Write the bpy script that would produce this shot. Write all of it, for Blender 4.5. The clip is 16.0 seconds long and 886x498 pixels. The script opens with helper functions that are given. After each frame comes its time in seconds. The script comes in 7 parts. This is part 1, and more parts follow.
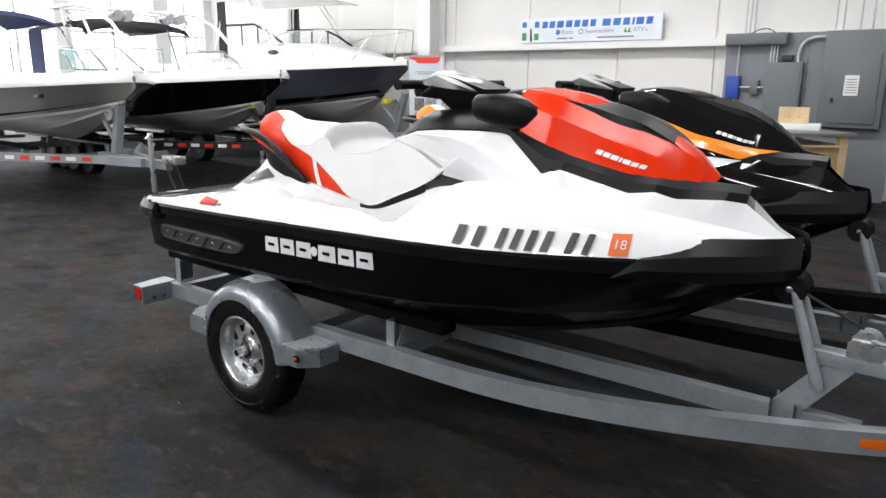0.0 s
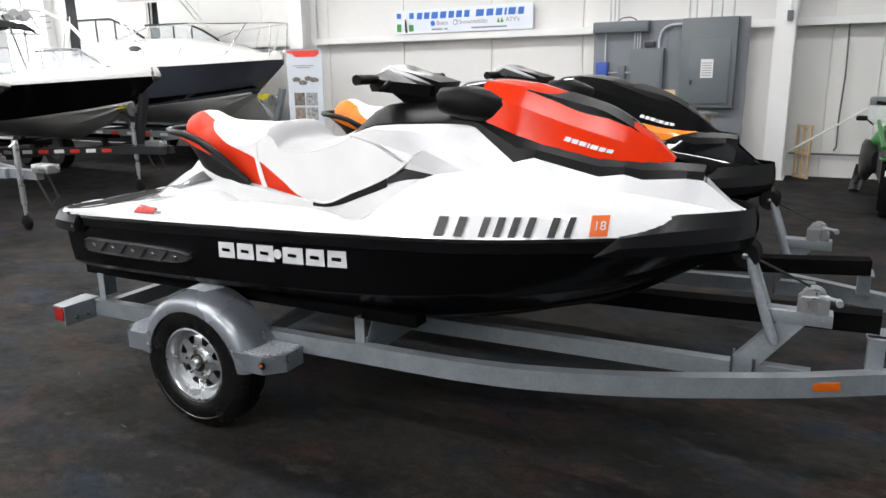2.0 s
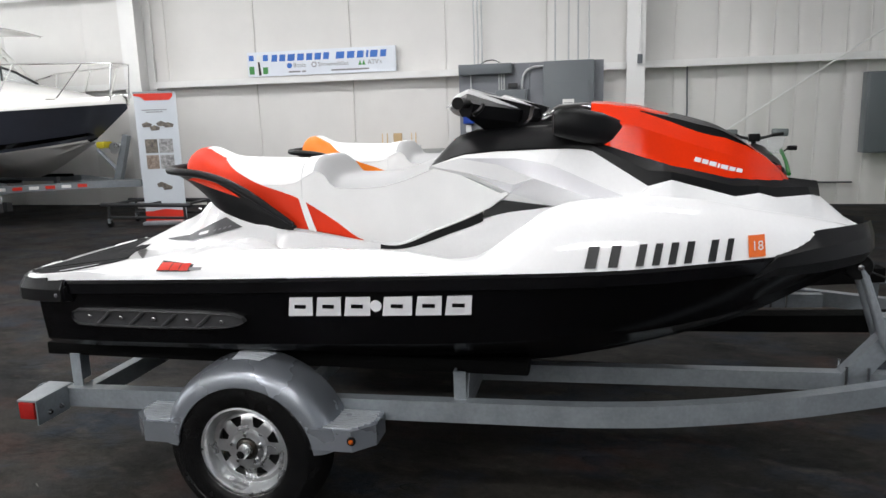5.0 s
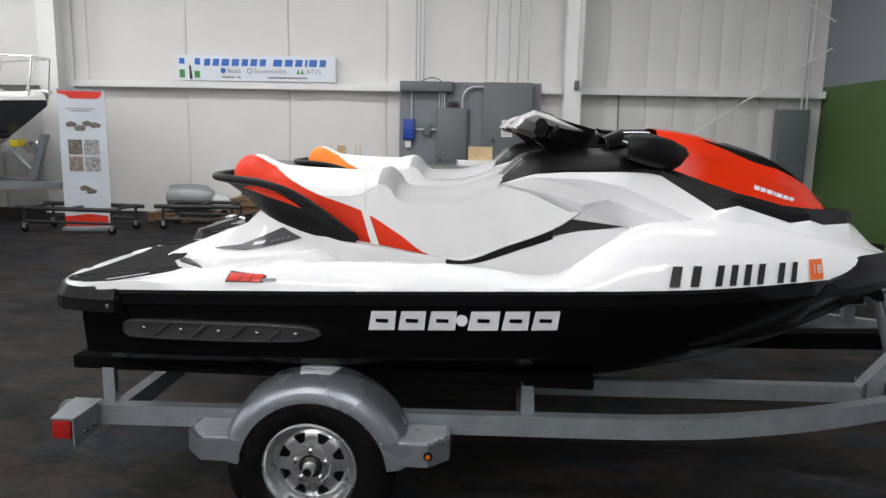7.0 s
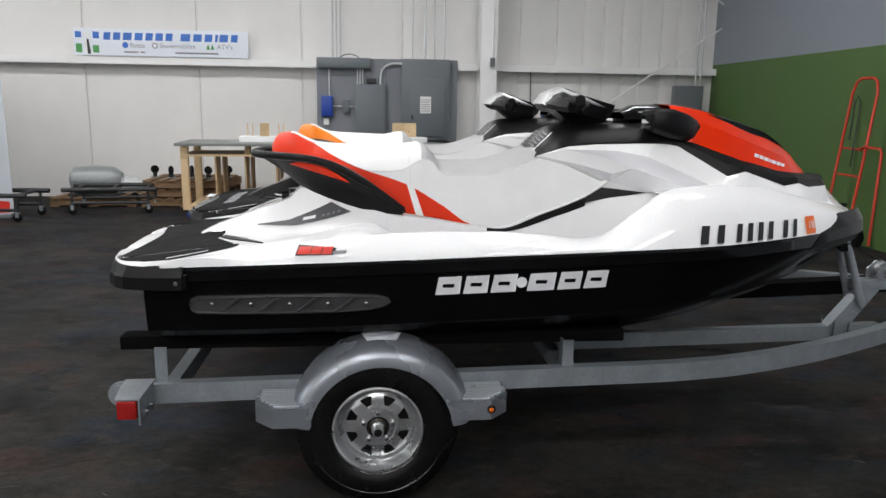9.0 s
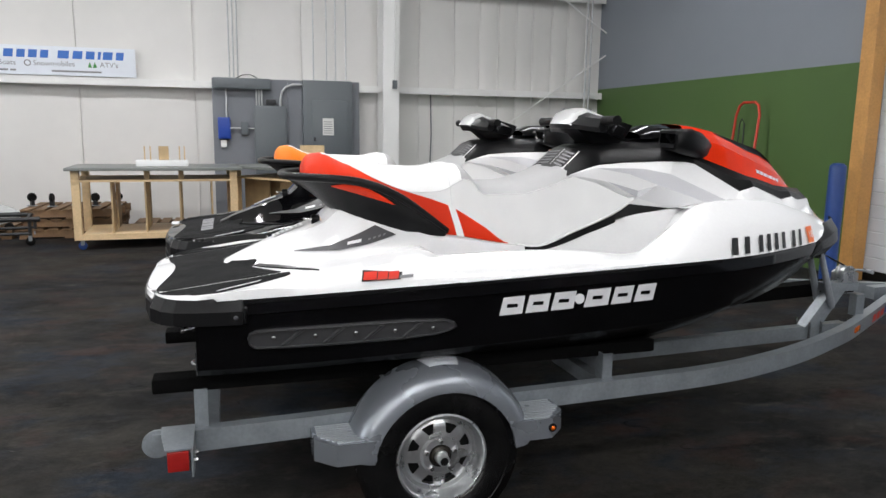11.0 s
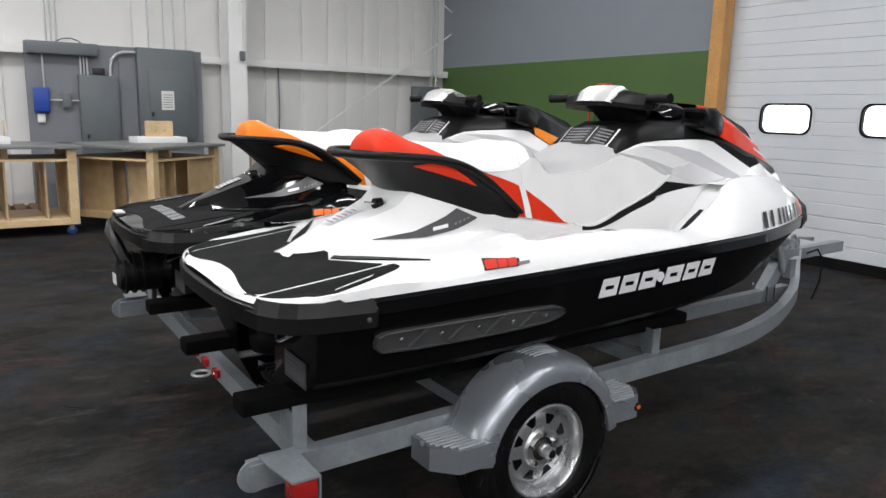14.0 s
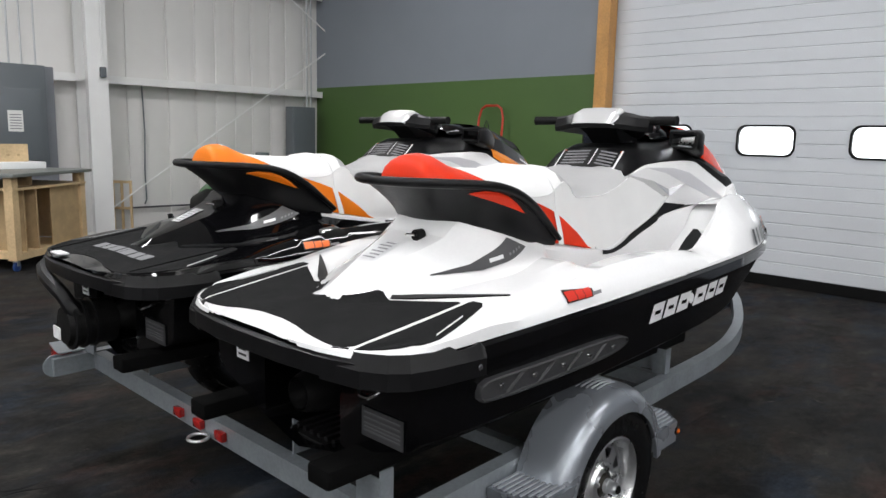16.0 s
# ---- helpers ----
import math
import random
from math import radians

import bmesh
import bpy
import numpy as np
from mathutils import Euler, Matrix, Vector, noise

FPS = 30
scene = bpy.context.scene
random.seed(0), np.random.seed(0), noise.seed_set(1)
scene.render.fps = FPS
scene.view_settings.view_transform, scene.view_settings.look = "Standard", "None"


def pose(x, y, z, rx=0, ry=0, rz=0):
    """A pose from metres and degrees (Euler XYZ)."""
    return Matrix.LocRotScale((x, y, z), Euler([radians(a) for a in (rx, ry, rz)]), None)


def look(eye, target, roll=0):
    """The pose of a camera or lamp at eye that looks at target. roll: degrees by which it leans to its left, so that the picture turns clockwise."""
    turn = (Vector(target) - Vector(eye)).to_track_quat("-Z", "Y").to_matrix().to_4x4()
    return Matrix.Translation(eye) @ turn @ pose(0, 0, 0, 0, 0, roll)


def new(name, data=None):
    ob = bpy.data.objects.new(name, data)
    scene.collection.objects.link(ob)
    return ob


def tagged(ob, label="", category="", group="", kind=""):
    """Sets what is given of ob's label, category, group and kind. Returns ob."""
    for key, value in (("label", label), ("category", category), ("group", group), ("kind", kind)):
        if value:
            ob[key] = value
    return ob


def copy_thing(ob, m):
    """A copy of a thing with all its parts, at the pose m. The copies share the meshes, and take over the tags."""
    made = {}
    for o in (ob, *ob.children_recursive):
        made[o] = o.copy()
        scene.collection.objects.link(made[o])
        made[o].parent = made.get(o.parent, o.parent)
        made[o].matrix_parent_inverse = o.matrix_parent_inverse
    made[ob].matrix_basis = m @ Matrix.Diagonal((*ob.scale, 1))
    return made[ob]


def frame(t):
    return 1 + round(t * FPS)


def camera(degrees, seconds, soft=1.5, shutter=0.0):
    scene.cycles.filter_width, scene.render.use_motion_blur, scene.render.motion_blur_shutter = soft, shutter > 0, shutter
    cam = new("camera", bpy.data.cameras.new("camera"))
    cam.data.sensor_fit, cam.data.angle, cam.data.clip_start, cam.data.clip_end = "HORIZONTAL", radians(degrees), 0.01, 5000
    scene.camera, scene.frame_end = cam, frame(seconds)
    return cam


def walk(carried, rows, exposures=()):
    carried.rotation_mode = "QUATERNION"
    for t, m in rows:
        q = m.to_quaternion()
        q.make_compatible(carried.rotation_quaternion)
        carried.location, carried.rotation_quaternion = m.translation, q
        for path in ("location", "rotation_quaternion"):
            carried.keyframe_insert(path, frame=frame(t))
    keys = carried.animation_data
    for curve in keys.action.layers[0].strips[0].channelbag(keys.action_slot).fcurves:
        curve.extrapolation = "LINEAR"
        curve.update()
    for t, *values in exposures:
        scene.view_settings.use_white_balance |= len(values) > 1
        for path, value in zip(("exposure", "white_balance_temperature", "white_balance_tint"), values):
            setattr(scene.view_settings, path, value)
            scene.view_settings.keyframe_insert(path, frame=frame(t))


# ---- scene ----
cam = camera(63.8, 16.0)
PATH = [
    (0, (0.205, 0.167, 1.534), (-1.036, 1.665, 1.07), 0.5),
    (0.5, (0.232, 0.096, 1.54), (-0.949, 1.637, 1.062), -0.4),
    (1, (0.161, 0.022, 1.539), (-0.939, 1.62, 1.054), -0.6),
    (1.5, (0.033, -0.057, 1.542), (-0.975, 1.601, 1.056), -0.5),
    (2, (-0.102, -0.081, 1.545), (-1.035, 1.619, 1.057), -1.0),
    (2.5, (-0.257, -0.043, 1.535), (-1.127, 1.691, 1.047), -1.5),
    (3, (-0.442, 0.036, 1.52), (-1.26, 1.795, 1.034), -2.1),
    (3.5, (-0.596, 0.053, 1.508), (-1.358, 1.838, 1.023), -2.8),
    (4, (-0.8, 0.002, 1.496), (-1.477, 1.826, 1.034), -2.7),
    (4.2, (-0.901, -0.043, 1.486), (-1.53, 1.81, 1.048), -2.7),
    (6.3, (-1.641, -0.358, 1.481), (-1.882, 1.596, 1.13), 0.7),
    (6.5, (-1.705, -0.359, 1.491), (-1.925, 1.598, 1.145), 0.8),
    (7, (-1.869, -0.341, 1.493), (-2.023, 1.624, 1.157), 1.2),
    (7.5, (-1.987, -0.413, 1.49), (-2.078, 1.557, 1.157), 1.4),
    (8, (-2.146, -0.515, 1.485), (-2.145, 1.45, 1.111), 1.3),
    (8.2, (-2.212, -0.525, 1.481), (-2.179, 1.436, 1.087), 1.2),
    (10.5, (-3.043, -0.424, 1.482), (-2.578, 1.485, 1.112), 0.8),
    (11, (-3.2, -0.352, 1.461), (-2.647, 1.542, 1.134), 0.8),
    (11.5, (-3.383, -0.291, 1.457), (-2.744, 1.579, 1.151), 1.1),
    (12, (-3.589, -0.229, 1.467), (-2.852, 1.604, 1.154), 1.6),
    (12.5, (-3.717, -0.105, 1.45), (-2.894, 1.691, 1.136), 1.6),
    (13, (-3.835, 0.016, 1.459), (-2.933, 1.769, 1.125), 1.6),
    (13.5, (-3.938, 0.15, 1.446), (-2.958, 1.855, 1.083), 1.5),
    (14, (-4.087, 0.261, 1.428), (-3.012, 1.905, 1.054), 1.6),
    (14.5, (-4.21, 0.389, 1.43), (-3.048, 1.975, 1.063), 1.5),
    (15, (-4.34, 0.534, 1.414), (-3.087, 2.061, 1.1), 1.9),
    (15.5, (-4.45, 0.699, 1.42), (-3.11, 2.155, 1.129), 1.8),
    (16, (-4.507, 0.845, 1.422), (-3.088, 2.22, 1.113), 1.4),
]
walk(cam, [(t, look(eye, target, roll)) for t, eye, target, roll in PATH],
     [(0, 0.14), (2.5, 0.18), (3.5, -0.01), (4, -0.04), (7, -0.34), (8.2, -0.37), (11, -0.19), (13, -0.17), (16, -0.26)])

# ---- world and light ----
world = bpy.data.worlds.new("world")
scene.world = world
world.use_nodes = True
world.node_tree.nodes["Background"].inputs[0].default_value = (0.75, 0.82, 0.95, 1)
world.node_tree.nodes["Background"].inputs[1].default_value = 0.6
scene.view_settings.exposure = 0.0


def area(name, m, w, h, power, colour=(1, 1, 1)):
    d = bpy.data.lights.new(name, "AREA")
    d.shape, d.size, d.size_y, d.energy, d.color = "RECTANGLE", w, h, power, colour
    ob = new(name, d)
    ob.matrix_world = m
    return ob


# rows of fluorescent tubes under the roof, out of view
# y -6 row: extra lamps, added to bounce light off the front wall
LAMPS = {-6.0: (225, 225, 222, 145), -1.6: (56, 66, 108, 92), 2.8: (120, 150, 122, 74), 7.2: (132, 150, 176, 106)}
for ly, powers in LAMPS.items():
    for lx, power in zip((-13.0, -8.5, -4.2, 0.0), powers):
        area("unseen_ceiling_lamp", pose(lx, ly, 5.3, 0, 0, 0), 2.4, 0.3, power, (0.985, 0.985, 1.0))

# ---- materials ----


def mat(name, col, rough=0.5, metal=0.0, var=0.12, scale=6.0, fine=60.0, bump=0.0, coat=0.0, spec=0.5, col2=None):
    m = bpy.data.materials.new(name)
    m.use_nodes = True
    nt = m.node_tree
    n, l = nt.nodes, nt.links
    b = n["Principled BSDF"]
    b.inputs["Roughness"].default_value = rough
    b.inputs["Metallic"].default_value = metal
    b.inputs["Coat Weight"].default_value = coat
    b.inputs["Coat Roughness"].default_value = 0.06
    b.inputs["Specular IOR Level"].default_value = spec
    tc = n.new("ShaderNodeTexCoord")
    a, f = n.new("ShaderNodeTexNoise"), n.new("ShaderNodeTexNoise")
    a.inputs["Scale"].default_value, f.inputs["Scale"].default_value = scale, fine
    a.inputs["Detail"].default_value = 4
    f.inputs["Detail"].default_value = 3
    l.new(tc.outputs["Object"], a.inputs["Vector"])
    l.new(tc.outputs["Object"], f.inputs["Vector"])
    mx = n.new("ShaderNodeMath")
    mx.operation = "MULTIPLY_ADD"
    l.new(f.outputs["Fac"], mx.inputs[0])
    mx.inputs[1].default_value = 0.4
    mm = n.new("ShaderNodeMath")
    mm.operation = "MULTIPLY"
    mm.inputs[1].default_value = 0.6
    l.new(a.outputs["Fac"], mm.inputs[0])
    l.new(mm.outputs[0], mx.inputs[2])
    r = n.new("ShaderNodeValToRGB")
    r.color_ramp.elements[0].position, r.color_ramp.elements[1].position = 0.3, 0.7
    c1 = [max(0, c * (1 - var)) for c in col]
    c2 = list(col2) if col2 else [min(1, c * (1 + var)) for c in col]
    r.color_ramp.elements[0].color, r.color_ramp.elements[1].color = (*c1, 1), (*c2, 1)
    l.new(mx.outputs[0], r.inputs["Fac"])
    l.new(r.outputs["Color"], b.inputs["Base Color"])
    rr = n.new("ShaderNodeMapRange")
    rr.inputs["To Min"].default_value, rr.inputs["To Max"].default_value = max(0.02, rough * 0.8), min(1, rough * 1.2)
    l.new(a.outputs["Fac"], rr.inputs["Value"])
    l.new(rr.outputs["Result"], b.inputs["Roughness"])
    if bump:
        bp = n.new("ShaderNodeBump")
        bp.inputs["Strength"].default_value, bp.inputs["Distance"].default_value = min(1, bump), 0.004
        l.new(f.outputs["Fac"], bp.inputs["Height"])
        l.new(bp.outputs["Normal"], b.inputs["Normal"])
    return m


def glow(name, col, strength):
    m = bpy.data.materials.new(name)
    m.use_nodes = True
    b = m.node_tree.nodes["Principled BSDF"]
    b.inputs["Base Color"].default_value = (0, 0, 0, 1)
    b.inputs["Emission Color"].default_value = (*col, 1)
    b.inputs["Emission Strength"].default_value = strength
    return m


def glass(name, col=(0.9, 0.95, 0.95), rough=0.02, alpha=0.25):
    m = bpy.data.materials.new(name)
    m.use_nodes = True
    nt = m.node_tree
    b = nt.nodes["Principled BSDF"]
    b.inputs["Base Color"].default_value = (*col, 1)
    b.inputs["Roughness"].default_value = rough
    b.inputs["Alpha"].default_value = alpha
    return m


gel_white = mat("white_gelcoat", (0.84, 0.84, 0.84), 0.1, 0, 0.03, 3, 80, 0, 0.3)
gel_grey = mat("silver_grey_gelcoat", (0.55, 0.55, 0.57), 0.25, 0.2, 0.05, 4, 200, 0, 0.5)
gel_black = mat("black_gelcoat", (0.0025, 0.0025, 0.003), 0.07, 0, 0.2, 4, 90, 0, 0.0, spec=0.42)
gel_hull = mat("black_hull_gelcoat", (0.0022, 0.0022, 0.0026), 0.17, 0, 0.2, 4, 90, 0, 0.0, spec=0.22)
gel_red = mat("red_gelcoat", (0.66, 0.028, 0.003), 0.2, 0, 0.05, 4, 90, 0, 0.0, spec=0.2)
gel_orange = mat("orange_gelcoat", (0.8, 0.24, 0.02), 0.2, 0, 0.05, 4, 90, 0, 0.6)
vinyl_white = mat("white_vinyl", (0.82, 0.82, 0.81), 0.45, 0, 0.04, 8, 400, 0.15)
vinyl_seam = mat("pale_seam_vinyl", (0.72, 0.72, 0.72), 0.5, 0, 0.05, 8, 400, 0.1)
vinyl_grey = mat("grey_vinyl", (0.4, 0.4, 0.4), 0.5, 0, 0.06, 8, 400, 0.2)
vinyl_red = mat("red_vinyl", (0.66, 0.032, 0.006), 0.42, 0, 0.06, 8, 400, 0.15, spec=0.2)
vinyl_orange = mat("orange_vinyl", (0.78, 0.19, 0.006), 0.42, 0, 0.06, 8, 400, 0.15, spec=0.25)
plastic = mat("black_plastic", (0.006, 0.006, 0.0065), 0.36, 0, 0.2, 8, 300, 0.12, spec=0.16)
plastic_grey = mat("dark_grey_plastic", (0.042, 0.042, 0.044), 0.36, 0, 0.2, 8, 300, 0.2)
plastic_mid = mat("charcoal_plastic", (0.03, 0.03, 0.032), 0.4, 0, 0.2, 8, 300, 0.2)
pad_silver = mat("silver_pad_paint", (0.6, 0.6, 0.6), 0.26, 0.25, 0.02, 4, 200)
gel_pale = mat("pale_silver_gelcoat", (0.7, 0.7, 0.71), 0.35, 0.05, 0.03, 3, 150, 0, 0.1)
gel_pearl = mat("pearl_gelcoat", (0.55, 0.55, 0.57), 0.35, 0.1, 0.03, 3, 150, 0, 0.1)
rubber = mat("black_rubber", (0.005, 0.005, 0.005), 0.5, 0, 0.3, 10, 200, 0.3, spec=0.14)
tyre_rubber = mat("dressed_tyre_rubber", (0.0035, 0.0035, 0.0037), 0.26, 0, 0.3, 14, 160, 0.12, spec=0.45)
grease = mat("dark_greasy_steel", (0.03, 0.026, 0.02), 0.4, 0.5, 0.4, 30, 120)
foam_mat = mat("black_traction_mat", (0.008, 0.008, 0.0085), 0.85, 0, 0.3, 12, 500, 0.6, spec=0.15)
bunk_carpet = mat("black_bunk_carpet", (0.0045, 0.0045, 0.0045), 0.95, 0, 0.3, 20, 600, 0.8, spec=0.04)
galv = mat("galvanised_steel", (0.25, 0.275, 0.295), 0.36, 0.4, 0.2, 9, 70, 0.05)
galv_dull = mat("dull_galvanised_steel", (0.26, 0.28, 0.3), 0.5, 0.3, 0.2, 7, 60, 0.05)
zinc = mat("zinc_wheel_steel", (0.6, 0.61, 0.62), 0.28, 0.9, 0.12, 9, 80, 0.05)
silver_plastic = mat("silver_fender_plastic", (0.27, 0.29, 0.32), 0.27, 0.6, 0.05, 5, 500, 0.03)
tread_silver = mat("pale_silver_tread", (0.4, 0.42, 0.45), 0.3, 0.3, 0.08, 8, 200)
chrome = mat("bright_steel", (0.75, 0.75, 0.75), 0.15, 1.0, 0.05, 9, 90)
lens_red = mat("red_lens", (0.3, 0.012, 0.01), 0.2, 0, 0.1, 30, 200, 0, 0.5)
lens_amber = mat("amber_lens", (0.6, 0.11, 0.006), 0.2, 0, 0.1, 30, 200, 0, 0.5)
decal_white = mat("white_decal", (0.75, 0.75, 0.76), 0.35, 0, 0.03)
decal_black = mat("black_decal", (0.012, 0.012, 0.012), 0.4, 0, 0.1)
decal_red = mat("red_decal", (0.6, 0.03, 0.015), 0.35, 0, 0.05)
decal_orange = mat("orange_decal", (0.8, 0.15, 0.02), 0.4, 0, 0.05)
decal_dark = mat("dark_grey_decal", (0.07, 0.07, 0.073), 0.4, 0, 0.05)
decal_pale = mat("pale_label", (0.62, 0.62, 0.63), 0.45, 0, 0.12, 60, 200)
decal_blue = mat("blue_decal", (0.03, 0.06, 0.3), 0.4, 0, 0.05)
decal_grey = mat("grey_decal", (0.22, 0.22, 0.23), 0.4, 0, 0.05)
dark_fixing = mat("dark_fixing_steel", (0.12, 0.12, 0.13), 0.35, 0.6, 0.1)
mirror_glass = mat("mirror_glass", (0.8, 0.82, 0.84), 0.04, 1.0, 0.01)

# ---- mesh tools ----


def mesh_ob(name, bm, material, parent=None, label="", smooth=35):
    me = bpy.data.meshes.new(name)
    bmesh.ops.recalc_face_normals(bm, faces=bm.faces)
    bm.to_mesh(me)
    bm.free()
    for mt in (material if isinstance(material, (list, tuple)) else [material]):
        me.materials.append(mt)
    if smooth:
        for p in me.polygons:
            p.use_smooth = True
        me.set_sharp_from_angle(angle=radians(smooth))
    ob = new(name, me)
    if parent:
        ob.parent = parent
    if label:
        ob["label"] = label
    return ob


def part(name, bm, material, parent, label="", smooth=35):
    return mesh_ob(name, bm, material, parent, label, smooth)


def thing(name, m, label, category, group=""):
    e = new(name)
    e.empty_display_size = 0.2
    e.matrix_world = m
    return tagged(e, label, category, group)


def B():
    return bmesh.new()


def box(bm, x0, x1, y0, y1, z0, z1, bev=0.0):
    r = bmesh.ops.create_cube(bm, size=1)
    vs = r["verts"]
    for v in vs:
        v.co = Vector(((x0 + x1) / 2 + v.co.x * (x1 - x0), (y0 + y1) / 2 + v.co.y * (y1 - y0), (z0 + z1) / 2 + v.co.z * (z1 - z0)))
    if bev:
        es = list({e for v in vs for e in v.link_edges})
        bmesh.ops.bevel(bm, geom=es, offset=bev, segments=2, affect="EDGES", profile=0.6)
    return bm


def bx(x0, x1, y0, y1, z0, z1, bev=0.0):
    return box(B(), x0, x1, y0, y1, z0, z1, bev)


def tube(bm, pts, r, seg=10, cap=True, flat=1.0):
    """A round bar along points; r: one radius or one a point."""
    pts = [Vector(p) for p in pts]
    rs = r if isinstance(r, (list, tuple)) else [r] * len(pts)
    rings, side = [], None
    for i, p in enumerate(pts):
        d = (pts[min(i + 1, len(pts) - 1)] - pts[max(i - 1, 0)]).normalized()
        if side is None:
            side = d.cross(Vector((0, 0, 1)))
            if side.length < 1e-3:
                side = Vector((1, 0, 0))
        side = (side - d * side.dot(d)).normalized()
        up = side.cross(d)
        rings.append([bm.verts.new(p + (side * math.cos(a) + up * math.sin(a) * flat) * rs[i]) for a in [2 * math.pi * k / seg for k in range(seg)]])
    for a, b in zip(rings, rings[1:]):
        for k in range(seg):
            bm.faces.new((a[k], a[(k + 1) % seg], b[(k + 1) % seg], b[k]))
    if cap:
        bm.faces.new(rings[0][::-1])
        bm.faces.new(rings[-1])
    return bm


def tb(pts, r, seg=10, **k):
    return tube(B(), pts, r, seg, **k)


def loft(bm, rings, closed=False, cap=False):
    vs = [[bm.verts.new(p) for p in r] for r in rings]
    n = len(rings[0])
    for a, b in zip(vs, vs[1:]):
        for k in range(n if closed else n - 1):
            q = (a[k], a[(k + 1) % n], b[(k + 1) % n], b[k])
            try:
                bm.faces.new(q)
            except ValueError:
                pass
    if cap:
        bm.faces.new(vs[0][::-1])
        bm.faces.new(vs[-1])
    return bm


def bar(bm, path, w, h):
    """A rectangular hollow section along a level path, upright sides."""
    path = [Vector(p) for p in path]
    rings = []
    for i, p in enumerate(path):
        d = path[min(i + 1, len(path) - 1)] - path[max(i - 1, 0)]
        s = Vector((-d.y, d.x, 0)).normalized() * w / 2
        u = Vector((0, 0, h / 2))
        rings.append([p - s - u, p + s - u, p + s + u, p - s + u])
    return loft(bm, rings, True, True)


def prism(bm, poly, axis, a, b):
    """A plate: a polygon of two coordinates, pushed along the third from a to b."""
    def put(p, d):
        q = list(p)
        q.insert("xyz".index(axis), d)
        return q
    lo, hi = [bm.verts.new(put(p, a)) for p in poly], [bm.verts.new(put(p, b)) for p in poly]
    n = len(poly)
    for k in range(n):
        bm.faces.new((lo[k], lo[(k + 1) % n], hi[(k + 1) % n], hi[k]))
    bm.faces.new(lo[::-1])
    bm.faces.new(hi)
    return bm


def bevel_all(bm, w, seg=2, angle=40):
    es = [e for e in bm.edges if len(e.link_faces) == 2 and e.calc_face_angle(0) > radians(angle)]
    bmesh.ops.bevel(bm, geom=es, offset=w, segments=seg, affect="EDGES", profile=0.6)
    return bm


def lathe(bm, prof, axis="y", at=(0, 0, 0), seg=32):
    """A turned shape: (radius, along) pairs round an axis."""
    rings = []
    for k in range(seg):
        a = 2 * math.pi * k / seg
        ring = []
        for r, d in prof:
            c, s = r * math.cos(a), r * math.sin(a)
            p = {"y": (c, d, s), "x": (d, c, s), "z": (c, s, d)}[axis]
            ring.append(Vector(p) + Vector(at))
        rings.append(ring)
    vs = [[bm.verts.new(p) for p in r] for r in rings]
    n = len(prof)
    for i in range(seg):
        a, b = vs[i], vs[(i + 1) % seg]
        for k in range(n - 1):
            bm.faces.new((a[k], b[k], b[k + 1], a[k + 1]))
    bmesh.ops.remove_doubles(bm, verts=bm.verts, dist=1e-5)
    return bm


def smooth_tab(tab, u):
    """Smooth value of a table of (u, value) pairs at u, without overshoot."""
    xs, ys = [p[0] for p in tab], [p[1] for p in tab]
    if u <= xs[0]:
        return ys[0]
    if u >= xs[-1]:
        return ys[-1]
    i = max(k for k in range(len(xs) - 1) if xs[k] <= u)
    d = [(ys[k + 1] - ys[k]) / (xs[k + 1] - xs[k]) for k in range(len(xs) - 1)]

    def slope(k):
        if k == 0:
            return d[0]
        if k == len(xs) - 1:
            return d[-1]
        return 0 if d[k - 1] * d[k] <= 0 else 2 * d[k - 1] * d[k] / (d[k - 1] + d[k])
    h = xs[i + 1] - xs[i]
    t = (u - xs[i]) / h
    return (ys[i] * (1 + 2 * t) * (1 - t) ** 2 + slope(i) * h * t * (1 - t) ** 2
            + ys[i + 1] * t * t * (3 - 2 * t) + slope(i + 1) * h * t * t * (t - 1))


def steps(a, b, n):
    return [a + (b - a) * k / n for k in range(n + 1)]

# ---- the room ----
XL, XR, YB, YF, ZC = -17.0, 3.02, 11.32, -6.5, 5.6
FZ = -0.02
carpet = bpy.data.materials.new("slate_look_floor")
carpet.use_nodes = True
nt = carpet.node_tree
bs = nt.nodes["Principled BSDF"]
bs.inputs["Roughness"].default_value = 0.72
tc = nt.nodes.new("ShaderNodeTexCoord")


def carpet_noise(scale, detail, stretch, lo, hi):
    mp = nt.nodes.new("ShaderNodeMapping")
    mp.inputs["Scale"].default_value = (scale, scale * stretch, scale)
    mp.inputs["Rotation"].default_value = (0, 0, 0.5)
    nz = nt.nodes.new("ShaderNodeTexNoise")
    nz.inputs["Scale"].default_value, nz.inputs["Detail"].default_value, nz.inputs["Roughness"].default_value = 1.0, detail, 0.65
    rg = nt.nodes.new("ShaderNodeMapRange")
    rg.inputs["From Min"].default_value, rg.inputs["From Max"].default_value = lo, hi
    nt.links.new(tc.outputs["Object"], mp.inputs["Vector"])
    nt.links.new(mp.outputs["Vector"], nz.inputs["Vector"])
    nt.links.new(nz.outputs["Fac"], rg.inputs["Value"])
    return rg.outputs["Result"]


